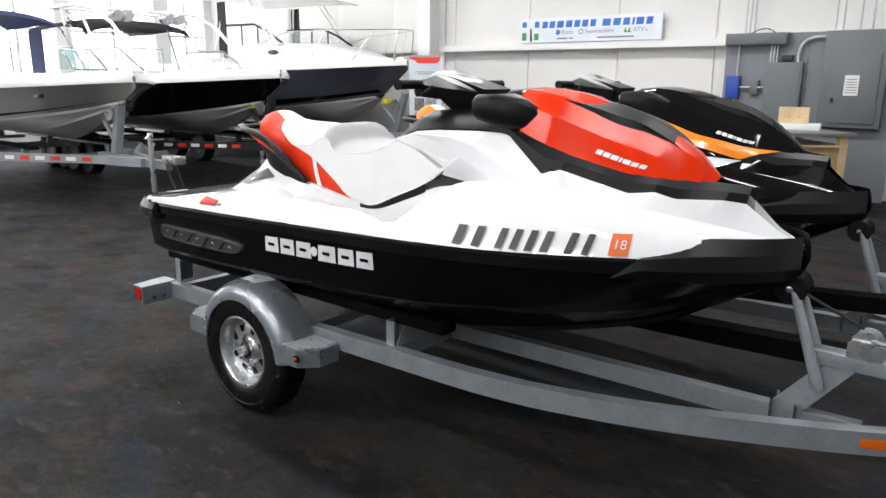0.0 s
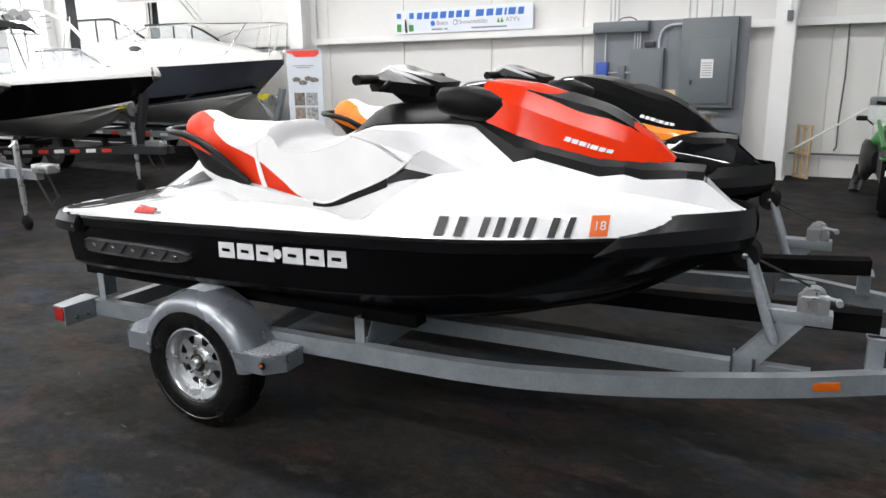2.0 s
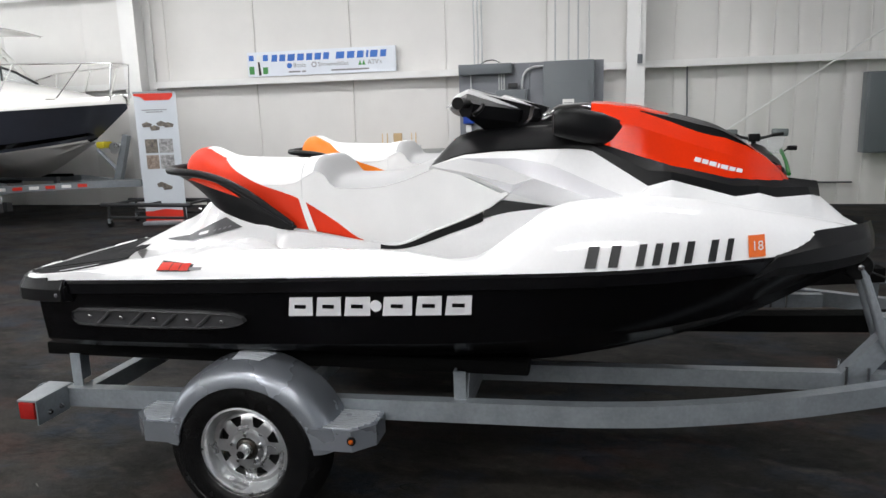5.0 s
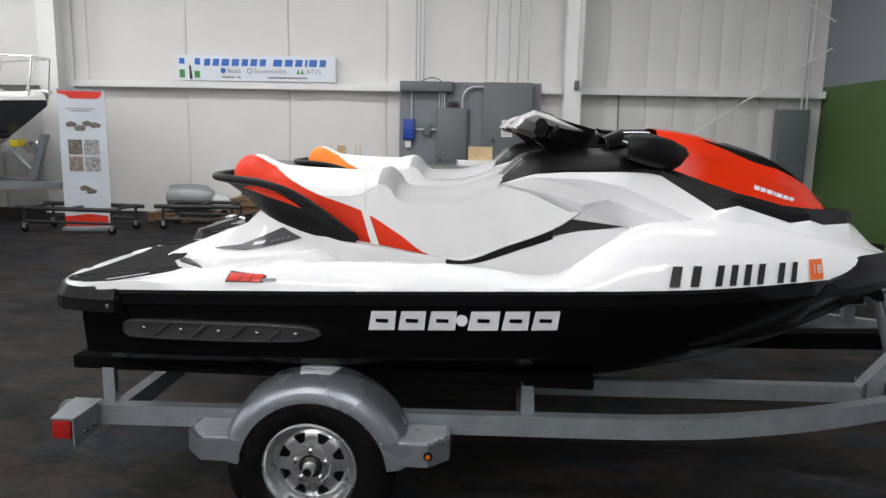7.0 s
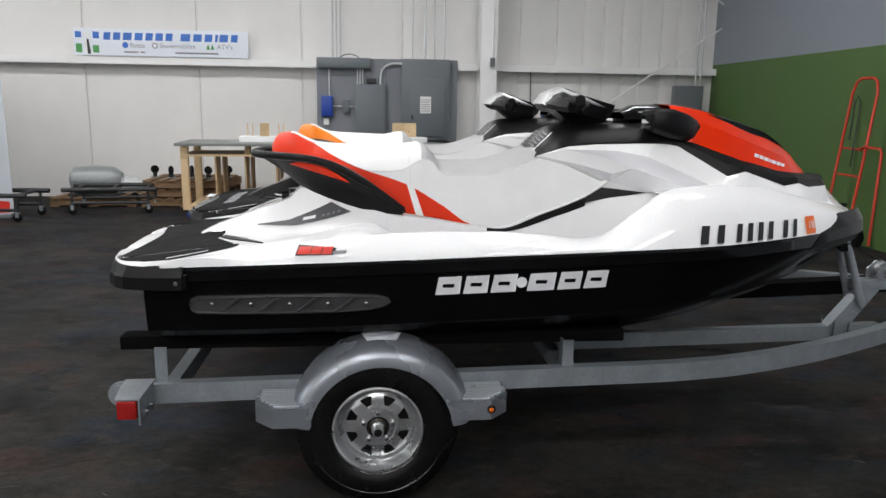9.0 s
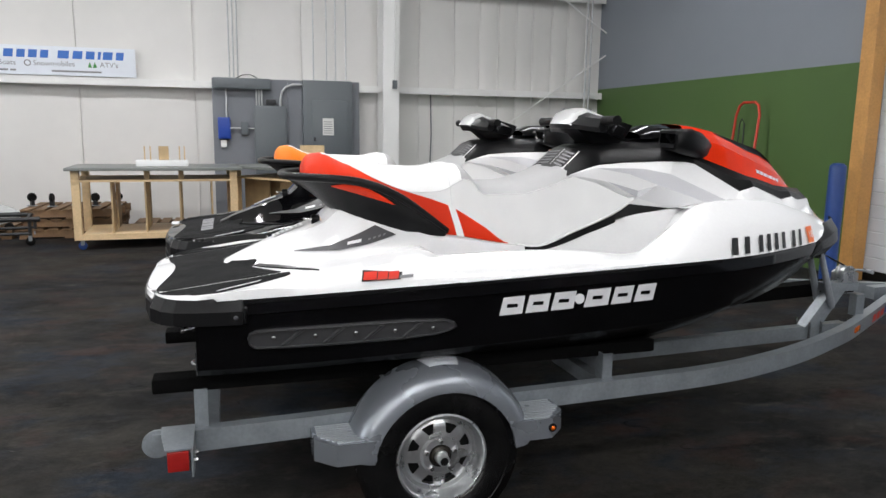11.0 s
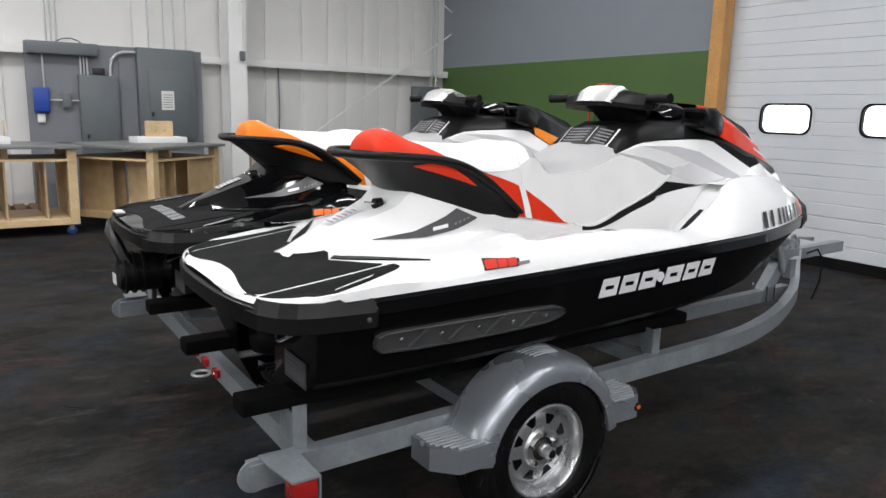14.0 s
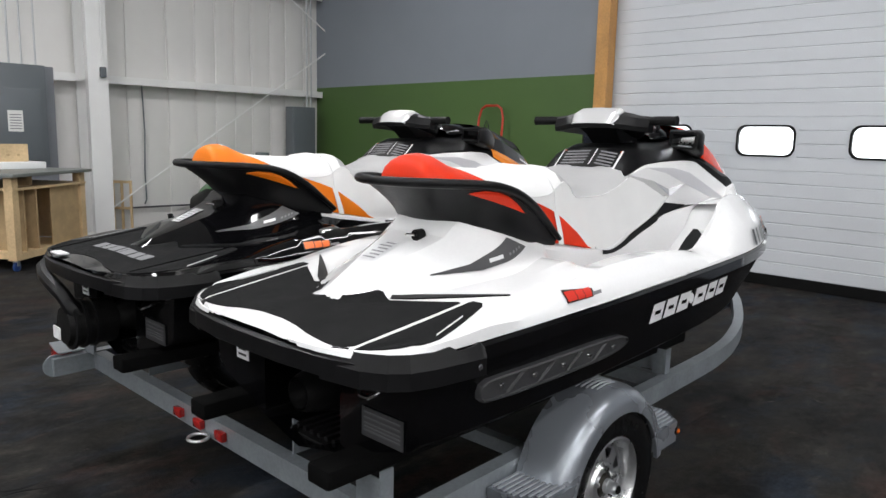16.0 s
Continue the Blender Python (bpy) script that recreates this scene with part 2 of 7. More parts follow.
def carpet_mix(fac, a, b, mode="MIX"):
    mx = nt.nodes.new("ShaderNodeMix")
    mx.data_type, mx.blend_type = "RGBA", mode
    for sock, val in ((mx.inputs["Factor"], fac), (mx.inputs["A"], a), (mx.inputs["B"], b)):
        pick = [i for i in mx.inputs if i.name == sock.name and i.type in (("RGBA",) if sock.name != "Factor" else ("VALUE",))][0]
        if isinstance(val, bpy.types.NodeSocket):
            nt.links.new(val, pick)
        else:
            pick.default_value = val if sock.name == "Factor" else (*val, 1)
    return [o for o in mx.outputs if o.type == "RGBA"][0]


base = carpet_mix(carpet_noise(0.9, 6, 1.3, 0.4, 0.6), (0.0118, 0.0118, 0.0124), (0.0255, 0.0232, 0.02))
base = carpet_mix(carpet_noise(1.5, 7, 1.9, 0.5, 0.62), base, (0.0165, 0.0205, 0.0275))
base = carpet_mix(carpet_noise(1.9, 7, 1.8, 0.53, 0.66), base, (0.0345, 0.0225, 0.0195))
base = carpet_mix(carpet_noise(1.2, 7, 2.2, 0.55, 0.66), base, (0.0105, 0.0098, 0.0098))
base = carpet_mix(carpet_noise(4.2, 7, 2.0, 0.56, 0.72), base, (0.043, 0.039, 0.033))
grain = carpet_noise(95, 4, 1.0, 0.3, 0.7)
base = carpet_mix(1.0, base, carpet_mix(carpet_noise(22, 6, 1.3, 0.3, 0.7), (0.68, 0.68, 0.68), (1.32, 1.32, 1.32)), "MULTIPLY")
base = carpet_mix(1.0, base, carpet_mix(grain, (0.72, 0.72, 0.72), (1.28, 1.28, 1.28)), "MULTIPLY")


def crack(scale, stretch, width, lo, hi):
    """Thin split lines, only in some areas: 1 on the sound surface, 0 in a crack."""
    d = nt.nodes.new("ShaderNodeMath")
    d.operation = "ABSOLUTE"
    o = nt.nodes.new("ShaderNodeMath")
    o.operation = "SUBTRACT"
    o.inputs[1].default_value = 0.5
    nt.links.new(carpet_noise(scale, 0.0, stretch, 0, 1), o.inputs[0])
    nt.links.new(o.outputs[0], d.inputs[0])
    w = nt.nodes.new("ShaderNodeMapRange")
    w.inputs["From Max"].default_value = width
    nt.links.new(d.outputs[0], w.inputs["Value"])
    u = nt.nodes.new("ShaderNodeMath")
    u.operation = "MAXIMUM"
    nt.links.new(w.outputs["Result"], u.inputs[0])
    nt.links.new(carpet_noise(scale * 0.8, 3, 1.0, hi, lo), u.inputs[1])
    return u.outputs[0]


split = crack(1.3, 4.5, 0.005, 0.55, 0.58)
base = carpet_mix(split, (0.002, 0.002, 0.002), base)
sheen = nt.nodes.new("ShaderNodeMapRange")
sheen.inputs["To Min"].default_value, sheen.inputs["To Max"].default_value = 0.03, 0.14
nt.links.new(carpet_noise(2.3, 7, 1.3, 0.34, 0.66), sheen.inputs["Value"])
nt.links.new(sheen.outputs["Result"], bs.inputs["Specular IOR Level"])
nt.links.new(base, bs.inputs["Base Color"])
relief = nt.nodes.new("ShaderNodeMath")
relief.operation = "MULTIPLY_ADD"
relief.inputs[1].default_value = 0.35
nt.links.new(grain, relief.inputs[0])
nt.links.new(split, relief.inputs[2])
bp = nt.nodes.new("ShaderNodeBump")
bp.inputs["Strength"].default_value, bp.inputs["Distance"].default_value = 0.6, 0.005
nt.links.new(relief.outputs[0], bp.inputs["Height"])
nt.links.new(bp.outputs["Normal"], bs.inputs["Normal"])
insulation = mat("white_faced_insulation", (0.7, 0.69, 0.67), 0.55, 0, 0.03, 1.2, 5, 0.0)
# whiter than the insulation so that the front wall bounces light
bounce_lining = mat("white_bounce_lining", (0.84, 0.84, 0.83), 0.6, 0, 0.03, 1.2, 5, 0.0)
white_steel = mat("white_painted_steel", (0.76, 0.76, 0.75), 0.4, 0, 0.04, 3, 60, 0.05)
green_paint = mat("green_wall_paint", (0.062, 0.12, 0.03), 0.55, 0, 0.08, 1.5, 120, 0.15)
grey_paint = mat("blue_grey_wall_paint", (0.2, 0.22, 0.25), 0.55, 0, 0.05, 1.5, 120, 0.15)
pine = mat("pine_wood", (0.6, 0.44, 0.25), 0.55, 0, 0.2, 5, 40, 0.15)
amber_wood = mat("varnished_post_wood", (0.52, 0.27, 0.085), 0.4, 0, 0.2, 5, 40, 0.1)
door_white = mat("white_door_panel", (0.6, 0.625, 0.655), 0.45, 0, 0.05, 2, 80, 0.08)

floor = mesh_ob("floor", bx(XL - 0.2, XR + 0.4, YF - 0.2, YB + 0.2, FZ - 0.15, FZ), carpet)
tagged(floor, "dark slate-look floor mottled brown and blue-grey", "floor", kind="structure")
ceiling = mesh_ob("ceiling", bx(XL - 0.2, XR + 0.3, YF - 0.2, YB + 0.3, ZC, ZC + 0.15), insulation)
tagged(ceiling, "white faced roof insulation", "ceiling", kind="structure")

# back wall: faced insulation that bulges softly between its seams
bm = B()
seams = [-15.5, -13.8, -12.1, -10.4, -8.75, -7.07, -5.35, -3.75, -2.15, -0.8, -0.25, 0.35, 0.8, 1.12, 1.45, 1.75, 2.1, 2.4, 2.75]
cols = sorted(set(steps(XL, XR, 200) + [round(q + d, 4) for q in seams for d in (-0.09, -0.04, -0.018, -0.006, 0.0, 0.006, 0.018, 0.04, 0.09)]))
rows = steps(FZ, ZC, 26)


def bulge(x):
    d = min(abs(x - q) for q in seams)
    return 0.013 * (1 - math.exp(-d * 26)) + 0.014 * (1 - math.exp(-d * 4))


def wrinkle(x, z):
    return 0.01 * noise.noise((x * 2.3, z * 0.7, 0)) + 0.007 * noise.noise((x * 7.0, z * 0.5, 3.0)) + 0.003 * noise.noise((x * 19.0, z * 1.6, 7.0))


loft(bm, [[Vector((x + 0.006 * noise.noise((z * 1.3, round(x), 0)), YB - bulge(x) + wrinkle(x, z), z)) for z in rows] for x in cols])
geo = bmesh.ops.extrude_face_region(bm, geom=list(bm.faces))
for v in geo["geom"]:
    if isinstance(v, bmesh.types.BMVert):
        v.co.y = YB + 0.2
wall_back = mesh_ob("wall_back", bm, insulation, smooth=50)
tagged(wall_back, "white faced insulation wall with vertical seams", "wall", kind="structure")
for k, x in enumerate(seams):
    if -9 < x < XR - 0.1:
        tab = [(x + 0.02 * noise.noise((z * 0.8, x * 3.0, 1.0)), YB - 0.012 + wrinkle(x, z), z) for z in steps(FZ + 0.02, ZC, 24)]
        part("seam_tab", loft(B(), [[Vector(p) + Vector(o) for o in ((-0.003, 0.012, 0), (-0.003 + 0.006 * (k % 2), -0.012, 0), (0.003, 0.012, 0))] for p in tab]), insulation, wall_back)


def girt(name, x0, x1, z):
    bm = B()
    prism(bm, [(YB - 0.22, z), (YB + 0.02, z), (YB + 0.02, z - 0.012), (YB - 0.2, z - 0.012), (YB - 0.2, z - 0.09), (YB - 0.22, z - 0.105)], "x", x0, x1)
    ob = mesh_ob(name, bm, white_steel, smooth=0)
    return tagged(ob, "white painted steel wall girt", "girt", "wall girts", "structure")


for zz in (2.15, 3.75):
    girt("trim", XL, -9.3, zz)
    girt("trim", -8.95, -0.955, zz)
    girt("trim", -0.69, XR - 0.02, zz)


def column(x0, x1):
    bm = bx(x0, x1, 10.8, 10.83, FZ + 0.02, ZC)
    box(bm, (x0 + x1) / 2 - 0.012, (x0 + x1) / 2 + 0.012, 10.832, YB - 0.05, FZ + 0.02, ZC)
    box(bm, x0, x1, YB - 0.085, YB - 0.055, FZ + 0.02, ZC)
    box(bm, x0 - 0.03, x1 + 0.03, 10.76, YB - 0.08, FZ, FZ + 0.018)
    ob = mesh_ob("column", bm, white_steel, smooth=0)
    return tagged(ob, "white painted steel building column", "column", "building columns", "structure")


column(-0.95, -0.695)
column(-9.28, -8.98)

# right wall: green below, blue-grey above, with the overhead door
bm = bx(XR, XR + 0.2, 5.62, YB + 0.2, FZ, 2.22)
ob = mesh_ob("wall_right_lower", bm, green_paint, smooth=0)
tagged(ob, "green painted lower wall", "wall", kind="structure")
ob = mesh_ob("wall_right_upper", bx(XR, XR + 0.2, 5.62, YB + 0.2, 2.22, ZC), grey_paint, smooth=0)
tagged(ob, "blue-grey painted upper wall", "wall", kind="structure")
ob = mesh_ob("wall_right_front", bx(XR, XR + 0.2, YF - 0.2, 0.9, FZ, ZC), grey_paint, smooth=0)
tagged(ob, "plain painted wall", "wall", kind="structure")
ob = mesh_ob("wall_right_top", bx(XR, XR + 0.2, 0.9, 5.62, 4.6, ZC), grey_paint, smooth=0)
tagged(ob, "plain painted wall above the door", "wall", kind="structure")
# unseen wall behind the camera, whitened to throw light back on the craft
ob = mesh_ob("wall_front", bx(XL, XR, YF - 0.2, YF, FZ, ZC), bounce_lining, smooth=0)
tagged(ob, "unseen wall whitened to bounce light", "wall", kind="structure")

# wooden door jamb
ob = mesh_ob("door_jamb", bevel_all(bx(XR - 0.1, XR + 0.06, 5.45, 5.615, FZ, ZC), 0.006), amber_wood, smooth=0)
tagged(ob, "varnished orange-brown wooden door post", "post", kind="structure")

# overhead door of ribbed panels with two rounded panes in view
DX = 3.1
door = tagged(new("door_1"), "white ribbed overhead door with small rounded windows", "door", kind="structure")
panes = [(4.44, 5.0), (3.36, 3.93), (2.28, 2.85)]
WZ0, WZ1 = 1.32, 1.62


def rounded(y0, y1, z0, z1, r, n=5):
    out = []
    for cy, cz, a0 in ((y1 - r, z0 + r, -90), (y1 - r, z1 - r, 0), (y0 + r, z1 - r, 90), (y0 + r, z0 + r, 180)):
        out += [(cy + r * math.cos(radians(a0 + 90 * k / n)), cz + r * math.sin(radians(a0 + 90 * k / n))) for k in range(n + 1)]
    return out


def ring_plate(bm, inner, outer, x0, x1):
    n = len(inner)
    vs = [[bm.verts.new((x, *p)) for p in ring] for x, ring in ((x0, inner), (x0, outer), (x1, outer), (x1, inner))]
    for k in range(n):
        j = (k + 1) % n
        for a, b in ((0, 1), (1, 2), (2, 3), (3, 0)):
            bm.faces.new((vs[a][k], vs[a][j], vs[b][j], vs[b][k]))
    return bm


hgt, zz, k = 0.135, 0.095, 0
while zz < 4.6:
    z1 = min(zz + hgt, 4.6)
    bm = B()
    spans, y0 = [], 0.95
    if z1 > WZ0 - 0.04 and zz < WZ1 + 0.04:
        for a, b in sorted(panes):
            spans.append((y0, a - 0.03))
            y0 = b + 0.03
            for za, zb in ((zz, min(z1, WZ0 - 0.03)), (max(zz, WZ1 + 0.03), z1)):
                if zb - za > 0.004:
                    box(bm, DX, DX + 0.05, a - 0.03, b + 0.03, za, zb)
    spans.append((y0, 5.6))
    for a, b in spans:
        prism(bm, [(DX + 0.05, zz), (DX + 0.004, zz), (DX, zz + 0.006), (DX, z1 - 0.01), (DX + 0.006, z1 - 0.005), (DX + 0.006, z1), (DX + 0.05, z1)], "y", a, b)
    part("door_panel", bm, door_white, door, "", 0)
    zz, k = z1, k + 1
part("bottom_seal", bx(DX + 0.004, DX + 0.046, 0.95, 5.6, FZ, 0.094), rubber, door)
pane_mat = glass("window_acrylic", (0.95, 0.97, 1.0), 0.03, 0.12)
for a, b in panes:
    bm = ring_plate(B(), rounded(a + 0.008, b - 0.008, WZ0 + 0.008, WZ1 - 0.008, 0.085), rounded(a - 0.012, b + 0.012, WZ0 - 0.012, WZ1 + 0.012, 0.092), DX - 0.012, DX + 0.03)
    part("window_trim", ring_plate(B(), rounded(a - 0.0125, b + 0.0125, WZ0 - 0.0125, WZ1 + 0.0125, 0.092), rounded(a - 0.034, b + 0.034, WZ0 - 0.034, WZ1 + 0.034, 0.012), DX - 0.004, DX + 0.03), door_white, door)
    fr = part("window_frame", bm, rubber, door, "black rounded window frame")
    bm = B()
    bm.faces.new([bm.verts.new((DX + 0.02, *p)) for p in rounded(a + 0.02, b - 0.02, WZ0 + 0.02, WZ1 - 0.02, 0.07)])
    pn = part("pane", bm, pane_mat, fr, "", 0)
    pn.visible_shadow = False
ob = mesh_ob("backdrop", bx(DX + 1.5, DX + 1.52, -2, 8, FZ, 5), glow("daylight_outside", (0.92, 0.96, 1.0), 3.2), smooth=0)
tagged(ob, "bright overcast daylight outside", "backdrop", kind="structure")

# left end wall with tall bright windows between posts
wl = tagged(new("wall_left"), "end wall with tall bright windows between grey posts", "wall", kind="structure")
part("sill_wall", bx(XL - 0.2, XL, YF - 0.2, YB + 0.2, FZ, 0.5), insulation, wl, "", 0)
part("head_wall", bx(XL - 0.2, XL, YF - 0.2, YB + 0.2, 4.6, ZC), insulation, wl, "", 0)
for a, b in ((YF - 0.2, 0.6), (2.9, 3.2), (5.5, 5.8), (7.35, 7.7), (9.7, 10.1), (YB - 0.25, YB + 0.2)):
    part("post", bx(XL - 0.2, XL + 0.03, a, b, 0.5, 4.6), white_steel, wl, "", 0)
for a, b in ((0.6, 2.9), (3.2, 5.5), (5.8, 7.35), (7.7, 9.7), (10.1, YB - 0.25)):
    bm = bx(XL - 0.12, XL - 0.07, a, b, 2.5, 2.56)
    box(bm, XL - 0.12, XL - 0.07, (a + b) / 2 - 0.03, (a + b) / 2 + 0.03, 0.5, 4.6)
    part("mullion", bm, white_steel, wl, "", 0)
ob = mesh_ob("backdrop", bx(XL - 1.5, XL - 1.48, -2, 14, FZ, 6), glow("daylight_outside_left", (0.93, 0.97, 1.0), 5.0), smooth=0)
tagged(ob, "bright overcast daylight outside", "backdrop", kind="structure")

# crumbs and slivers of dirt on the floor
rnd = random.Random(7)
bm = B()
for k in range(60):
    x, y = (rnd.uniform(-6.0, -3.4), rnd.uniform(0.8, 5.0)) if k < 30 else (rnd.uniform(-5.0, 1.5), rnd.uniform(0.3, 2.2))
    a, ln, wd = rnd.uniform(0, 6.28), rnd.choice((0.008, 0.012, 0.02, 0.035)) * rnd.uniform(0.6, 1.3), rnd.uniform(0.002, 0.005)
    d, n = Vector((math.cos(a), math.sin(a), 0)), Vector((-math.sin(a), math.cos(a), 0))
    p = Vector((x, y, FZ + 0.001))
    lo = [bm.verts.new(p + d * i * ln + n * j * wd) for i, j in ((-1, -0.3), (0.2, -1), (1, 0.2), (-0.2, 1))]
    hi = bm.verts.new(p + Vector((0, 0, rnd.uniform(0.003, 0.007))))
    for i in range(4):
        bm.faces.new((lo[i], lo[(i + 1) % 4], hi))
crumbs = mesh_ob("floor_crumbs", bm, mat("pale_crumbs", (0.06, 0.055, 0.05), 0.8, 0, 0.5, 3, 40), smooth=0)
tagged(crumbs, "small pale crumbs and slivers scattered on the floor", "crumbs", kind="stuff")

# ---- personal watercraft ----
T_B = [(-0.075, 0.2), (-0.06, 0.33), (-0.03, 0.435), (0.0, 0.488), (0.04, 0.523), (0.1, 0.547), (0.26, 0.57), (0.5, 0.585), (1.0, 0.595), (1.5, 0.595), (1.9, 0.585), (2.14, 0.562), (2.35, 0.52), (2.55, 0.458), (2.71, 0.395), (2.88, 0.3), (3.0, 0.21), (3.1, 0.11), (3.14, 0.03)]
T_GZ = [(0.0, 0.894), (0.26, 0.909), (1.0, 0.935), (1.8, 0.962), (2.3, 0.975), (2.7, 0.99), (3.14, 1.0)]
T_CZ = [(0.0, 0.665), (0.8, 0.685), (1.4, 0.705), (1.9, 0.725), (2.3, 0.76), (2.6, 0.8), (2.8, 0.84), (3.0, 0.9), (3.14, 0.95)]
T_CI = [(0.0, 0.02), (1.5, 0.03), (1.9, 0.045), (2.3, 0.085), (2.6, 0.11), (2.8, 0.12), (3.0, 0.1), (3.14, 0.03)]
T_KZ = [(0.0, 0.5), (0.8, 0.475), (1.5, 0.46), (1.9, 0.472), (2.2, 0.525), (2.4, 0.58), (2.68, 0.67), (2.9, 0.79), (3.05, 0.88), (3.14, 0.94)]
# deck section: shoulder, footwell, body side and crown along the boat
T_SO = [(-0.08, 0.3), (0.02, 0.465), (0.3, 0.525), (0.6, 0.53), (1.0, 0.505), (1.5, 0.49), (1.8, 0.462), (2.05, 0.43), (2.25, 0.4), (2.45, 0.36), (2.6, 0.325), (2.71, 0.29), (2.88, 0.2), (3.0, 0.13), (3.1, 0.06), (3.14, 0.02)]
T_SZ = [(-0.08, 0.899), (0.02, 0.909), (0.35, 0.945), (0.6, 0.985), (0.9, 1.018), (1.2, 1.025), (1.43, 1.02), (1.58, 1.008), (1.7, 0.993), (1.78, 1.0), (1.84, 1.03), (1.9, 1.075), (1.96, 1.115), (2.03, 1.152), (2.1, 1.174), (2.3, 1.185), (2.5, 1.17), (2.71, 1.125), (2.88, 1.09), (3.0, 1.06), (3.14, 1.02)]
T_SI = [(-0.08, 0.28), (0.02, 0.435), (0.4, 0.467), (0.7, 0.44), (1.0, 0.42), (1.25, 0.395), (1.5, 0.395), (1.8, 0.425), (1.95, 0.425), (2.05, 0.41), (2.25, 0.375), (2.45, 0.335), (2.6, 0.3), (2.71, 0.265), (2.88, 0.175), (3.0, 0.11), (3.14, 0.015)]
T_FO = [(-0.08, 0.26), (0.02, 0.415), (0.4, 0.44), (0.7, 0.40), (1.0, 0.4), (1.25, 0.38), (1.5, 0.38), (1.8, 0.41), (1.95, 0.412), (2.05, 0.395), (2.2, 0.37), (2.35, 0.35), (2.55, 0.3), (2.71, 0.25), (2.88, 0.16), (3.0, 0.1), (3.14, 0.013)]
T_FZ = [(-0.08, 0.901), (0.02, 0.914), (0.4, 0.962), (0.7, 1.005), (0.88, 1.03), (1.02, 0.96), (1.12, 0.8), (1.65, 0.8), (1.78, 0.87), (1.9, 0.96), (2.0, 1.04), (2.06, 1.13), (2.25, 1.19), (2.4, 1.195), (2.55, 1.175), (2.71, 1.135), (2.88, 1.1), (3.0, 1.065), (3.14, 1.02)]
T_FI = [(-0.08, 0.16), (0.02, 0.2), (0.2, 0.1), (0.225, 0.11), (0.36, 0.2), (0.46, 0.262), (0.6, 0.315), (0.7, 0.34), (0.9, 0.3), (1.1, 0.25), (1.9, 0.27), (2.1, 0.3), (2.2, 0.33), (2.4, 0.32), (2.55, 0.28), (2.71, 0.23), (2.88, 0.14), (3.0, 0.09), (3.14, 0.01)]
T_W1 = [(-0.08, 0.12), (0.02, 0.15), (0.2, 0.06), (0.225, 0.065), (0.36, 0.15), (0.454, 0.205), (0.61, 0.272), (0.72, 0.3), (0.9, 0.27), (1.1, 0.235), (1.6, 0.245), (1.9, 0.275), (2.1, 0.3), (2.3, 0.3), (2.43, 0.285), (2.6, 0.25), (2.71, 0.215), (2.88, 0.13), (3.0, 0.08), (3.14, 0.008)]
T_Z1 = [(-0.08, 0.904), (0.02, 0.917), (0.2, 0.94), (0.36, 0.976), (0.454, 0.996), (0.61, 1.01), (0.72, 1.035), (0.9, 1.05), (1.1, 1.02), (1.43, 0.985), (1.7, 1.065), (1.85, 1.12), (2.05, 1.15), (2.2, 1.195), (2.3, 1.205), (2.43, 1.215), (2.6, 1.185), (2.71, 1.15), (2.88, 1.115), (3.0, 1.075), (3.14, 1.025)]
T_W2 = [(-0.08, 0.06), (0.02, 0.06), (0.2, 0.02), (0.225, 0.026), (0.36, 0.068), (0.454, 0.097), (0.58, 0.132), (0.63, 0.142), (0.8, 0.2), (1.0, 0.21), (1.6, 0.21), (1.75, 0.215), (2.15, 0.215), (2.43, 0.245), (2.6, 0.215), (2.71, 0.18), (2.88, 0.1), (3.0, 0.06), (3.14, 0.005)]
T_Z2 = [(-0.08, 0.905), (0.02, 0.919), (0.2, 0.944), (0.225, 0.96), (0.36, 1.016), (0.454, 1.055), (0.58, 1.106), (0.63, 1.152), (0.7, 1.17), (0.9, 1.1), (1.1, 1.05), (1.43, 1.01), (1.6, 1.12), (1.72, 1.33), (2.1, 1.345), (2.2, 1.33), (2.37, 1.225), (2.43, 1.233), (2.6, 1.19), (2.71, 1.165), (2.88, 1.13), (3.0, 1.09), (3.14, 1.03)]
T_Z3 = [(-0.08, 0.905), (0.02, 0.919), (0.2, 0.944), (0.225, 0.962), (0.36, 1.018), (0.454, 1.057), (0.58, 1.109), (0.63, 1.17), (0.7, 1.19), (0.9, 1.12), (1.43, 1.05), (1.72, 1.36), (2.1, 1.38), (2.3, 1.3), (2.43, 1.25), (2.71, 1.175), (2.88, 1.14), (3.0, 1.1), (3.14, 1.035)]


def gun(u):
    return smooth_tab(T_B, u), smooth_tab(T_GZ, u)


def hull_half(u):
    b, g = gun(u)
    cz, ci, kz = smooth_tab(T_CZ, u), smooth_tab(T_CI, u), smooth_tab(T_KZ, u)
    c = max(0.012, b - 0.012 - ci)
    rb = g - 0.052
    return [(b * 0.99, g), (b + 0.004, g - 0.008), (b + 0.004, rb + 0.006), (b - 0.01, rb), (b - 0.012 - ci * 0.4, (rb + cz) / 2), (c, cz), (c * 0.93, cz - 0.03), (c * 0.55, cz * 0.45 + kz * 0.55), (c * 0.5, cz * 0.42 + kz * 0.58 - 0.012), (0.0, kz)]


def hull_v(u, z):
    h = hull_half(u)[3:6]
    for (v0, z0), (v1, z1) in zip(h, h[1:]):
        if z1 <= z <= z0:
            return v0 + (v1 - v0) * (z0 - z) / (z0 - z1)
    return h[0][0]


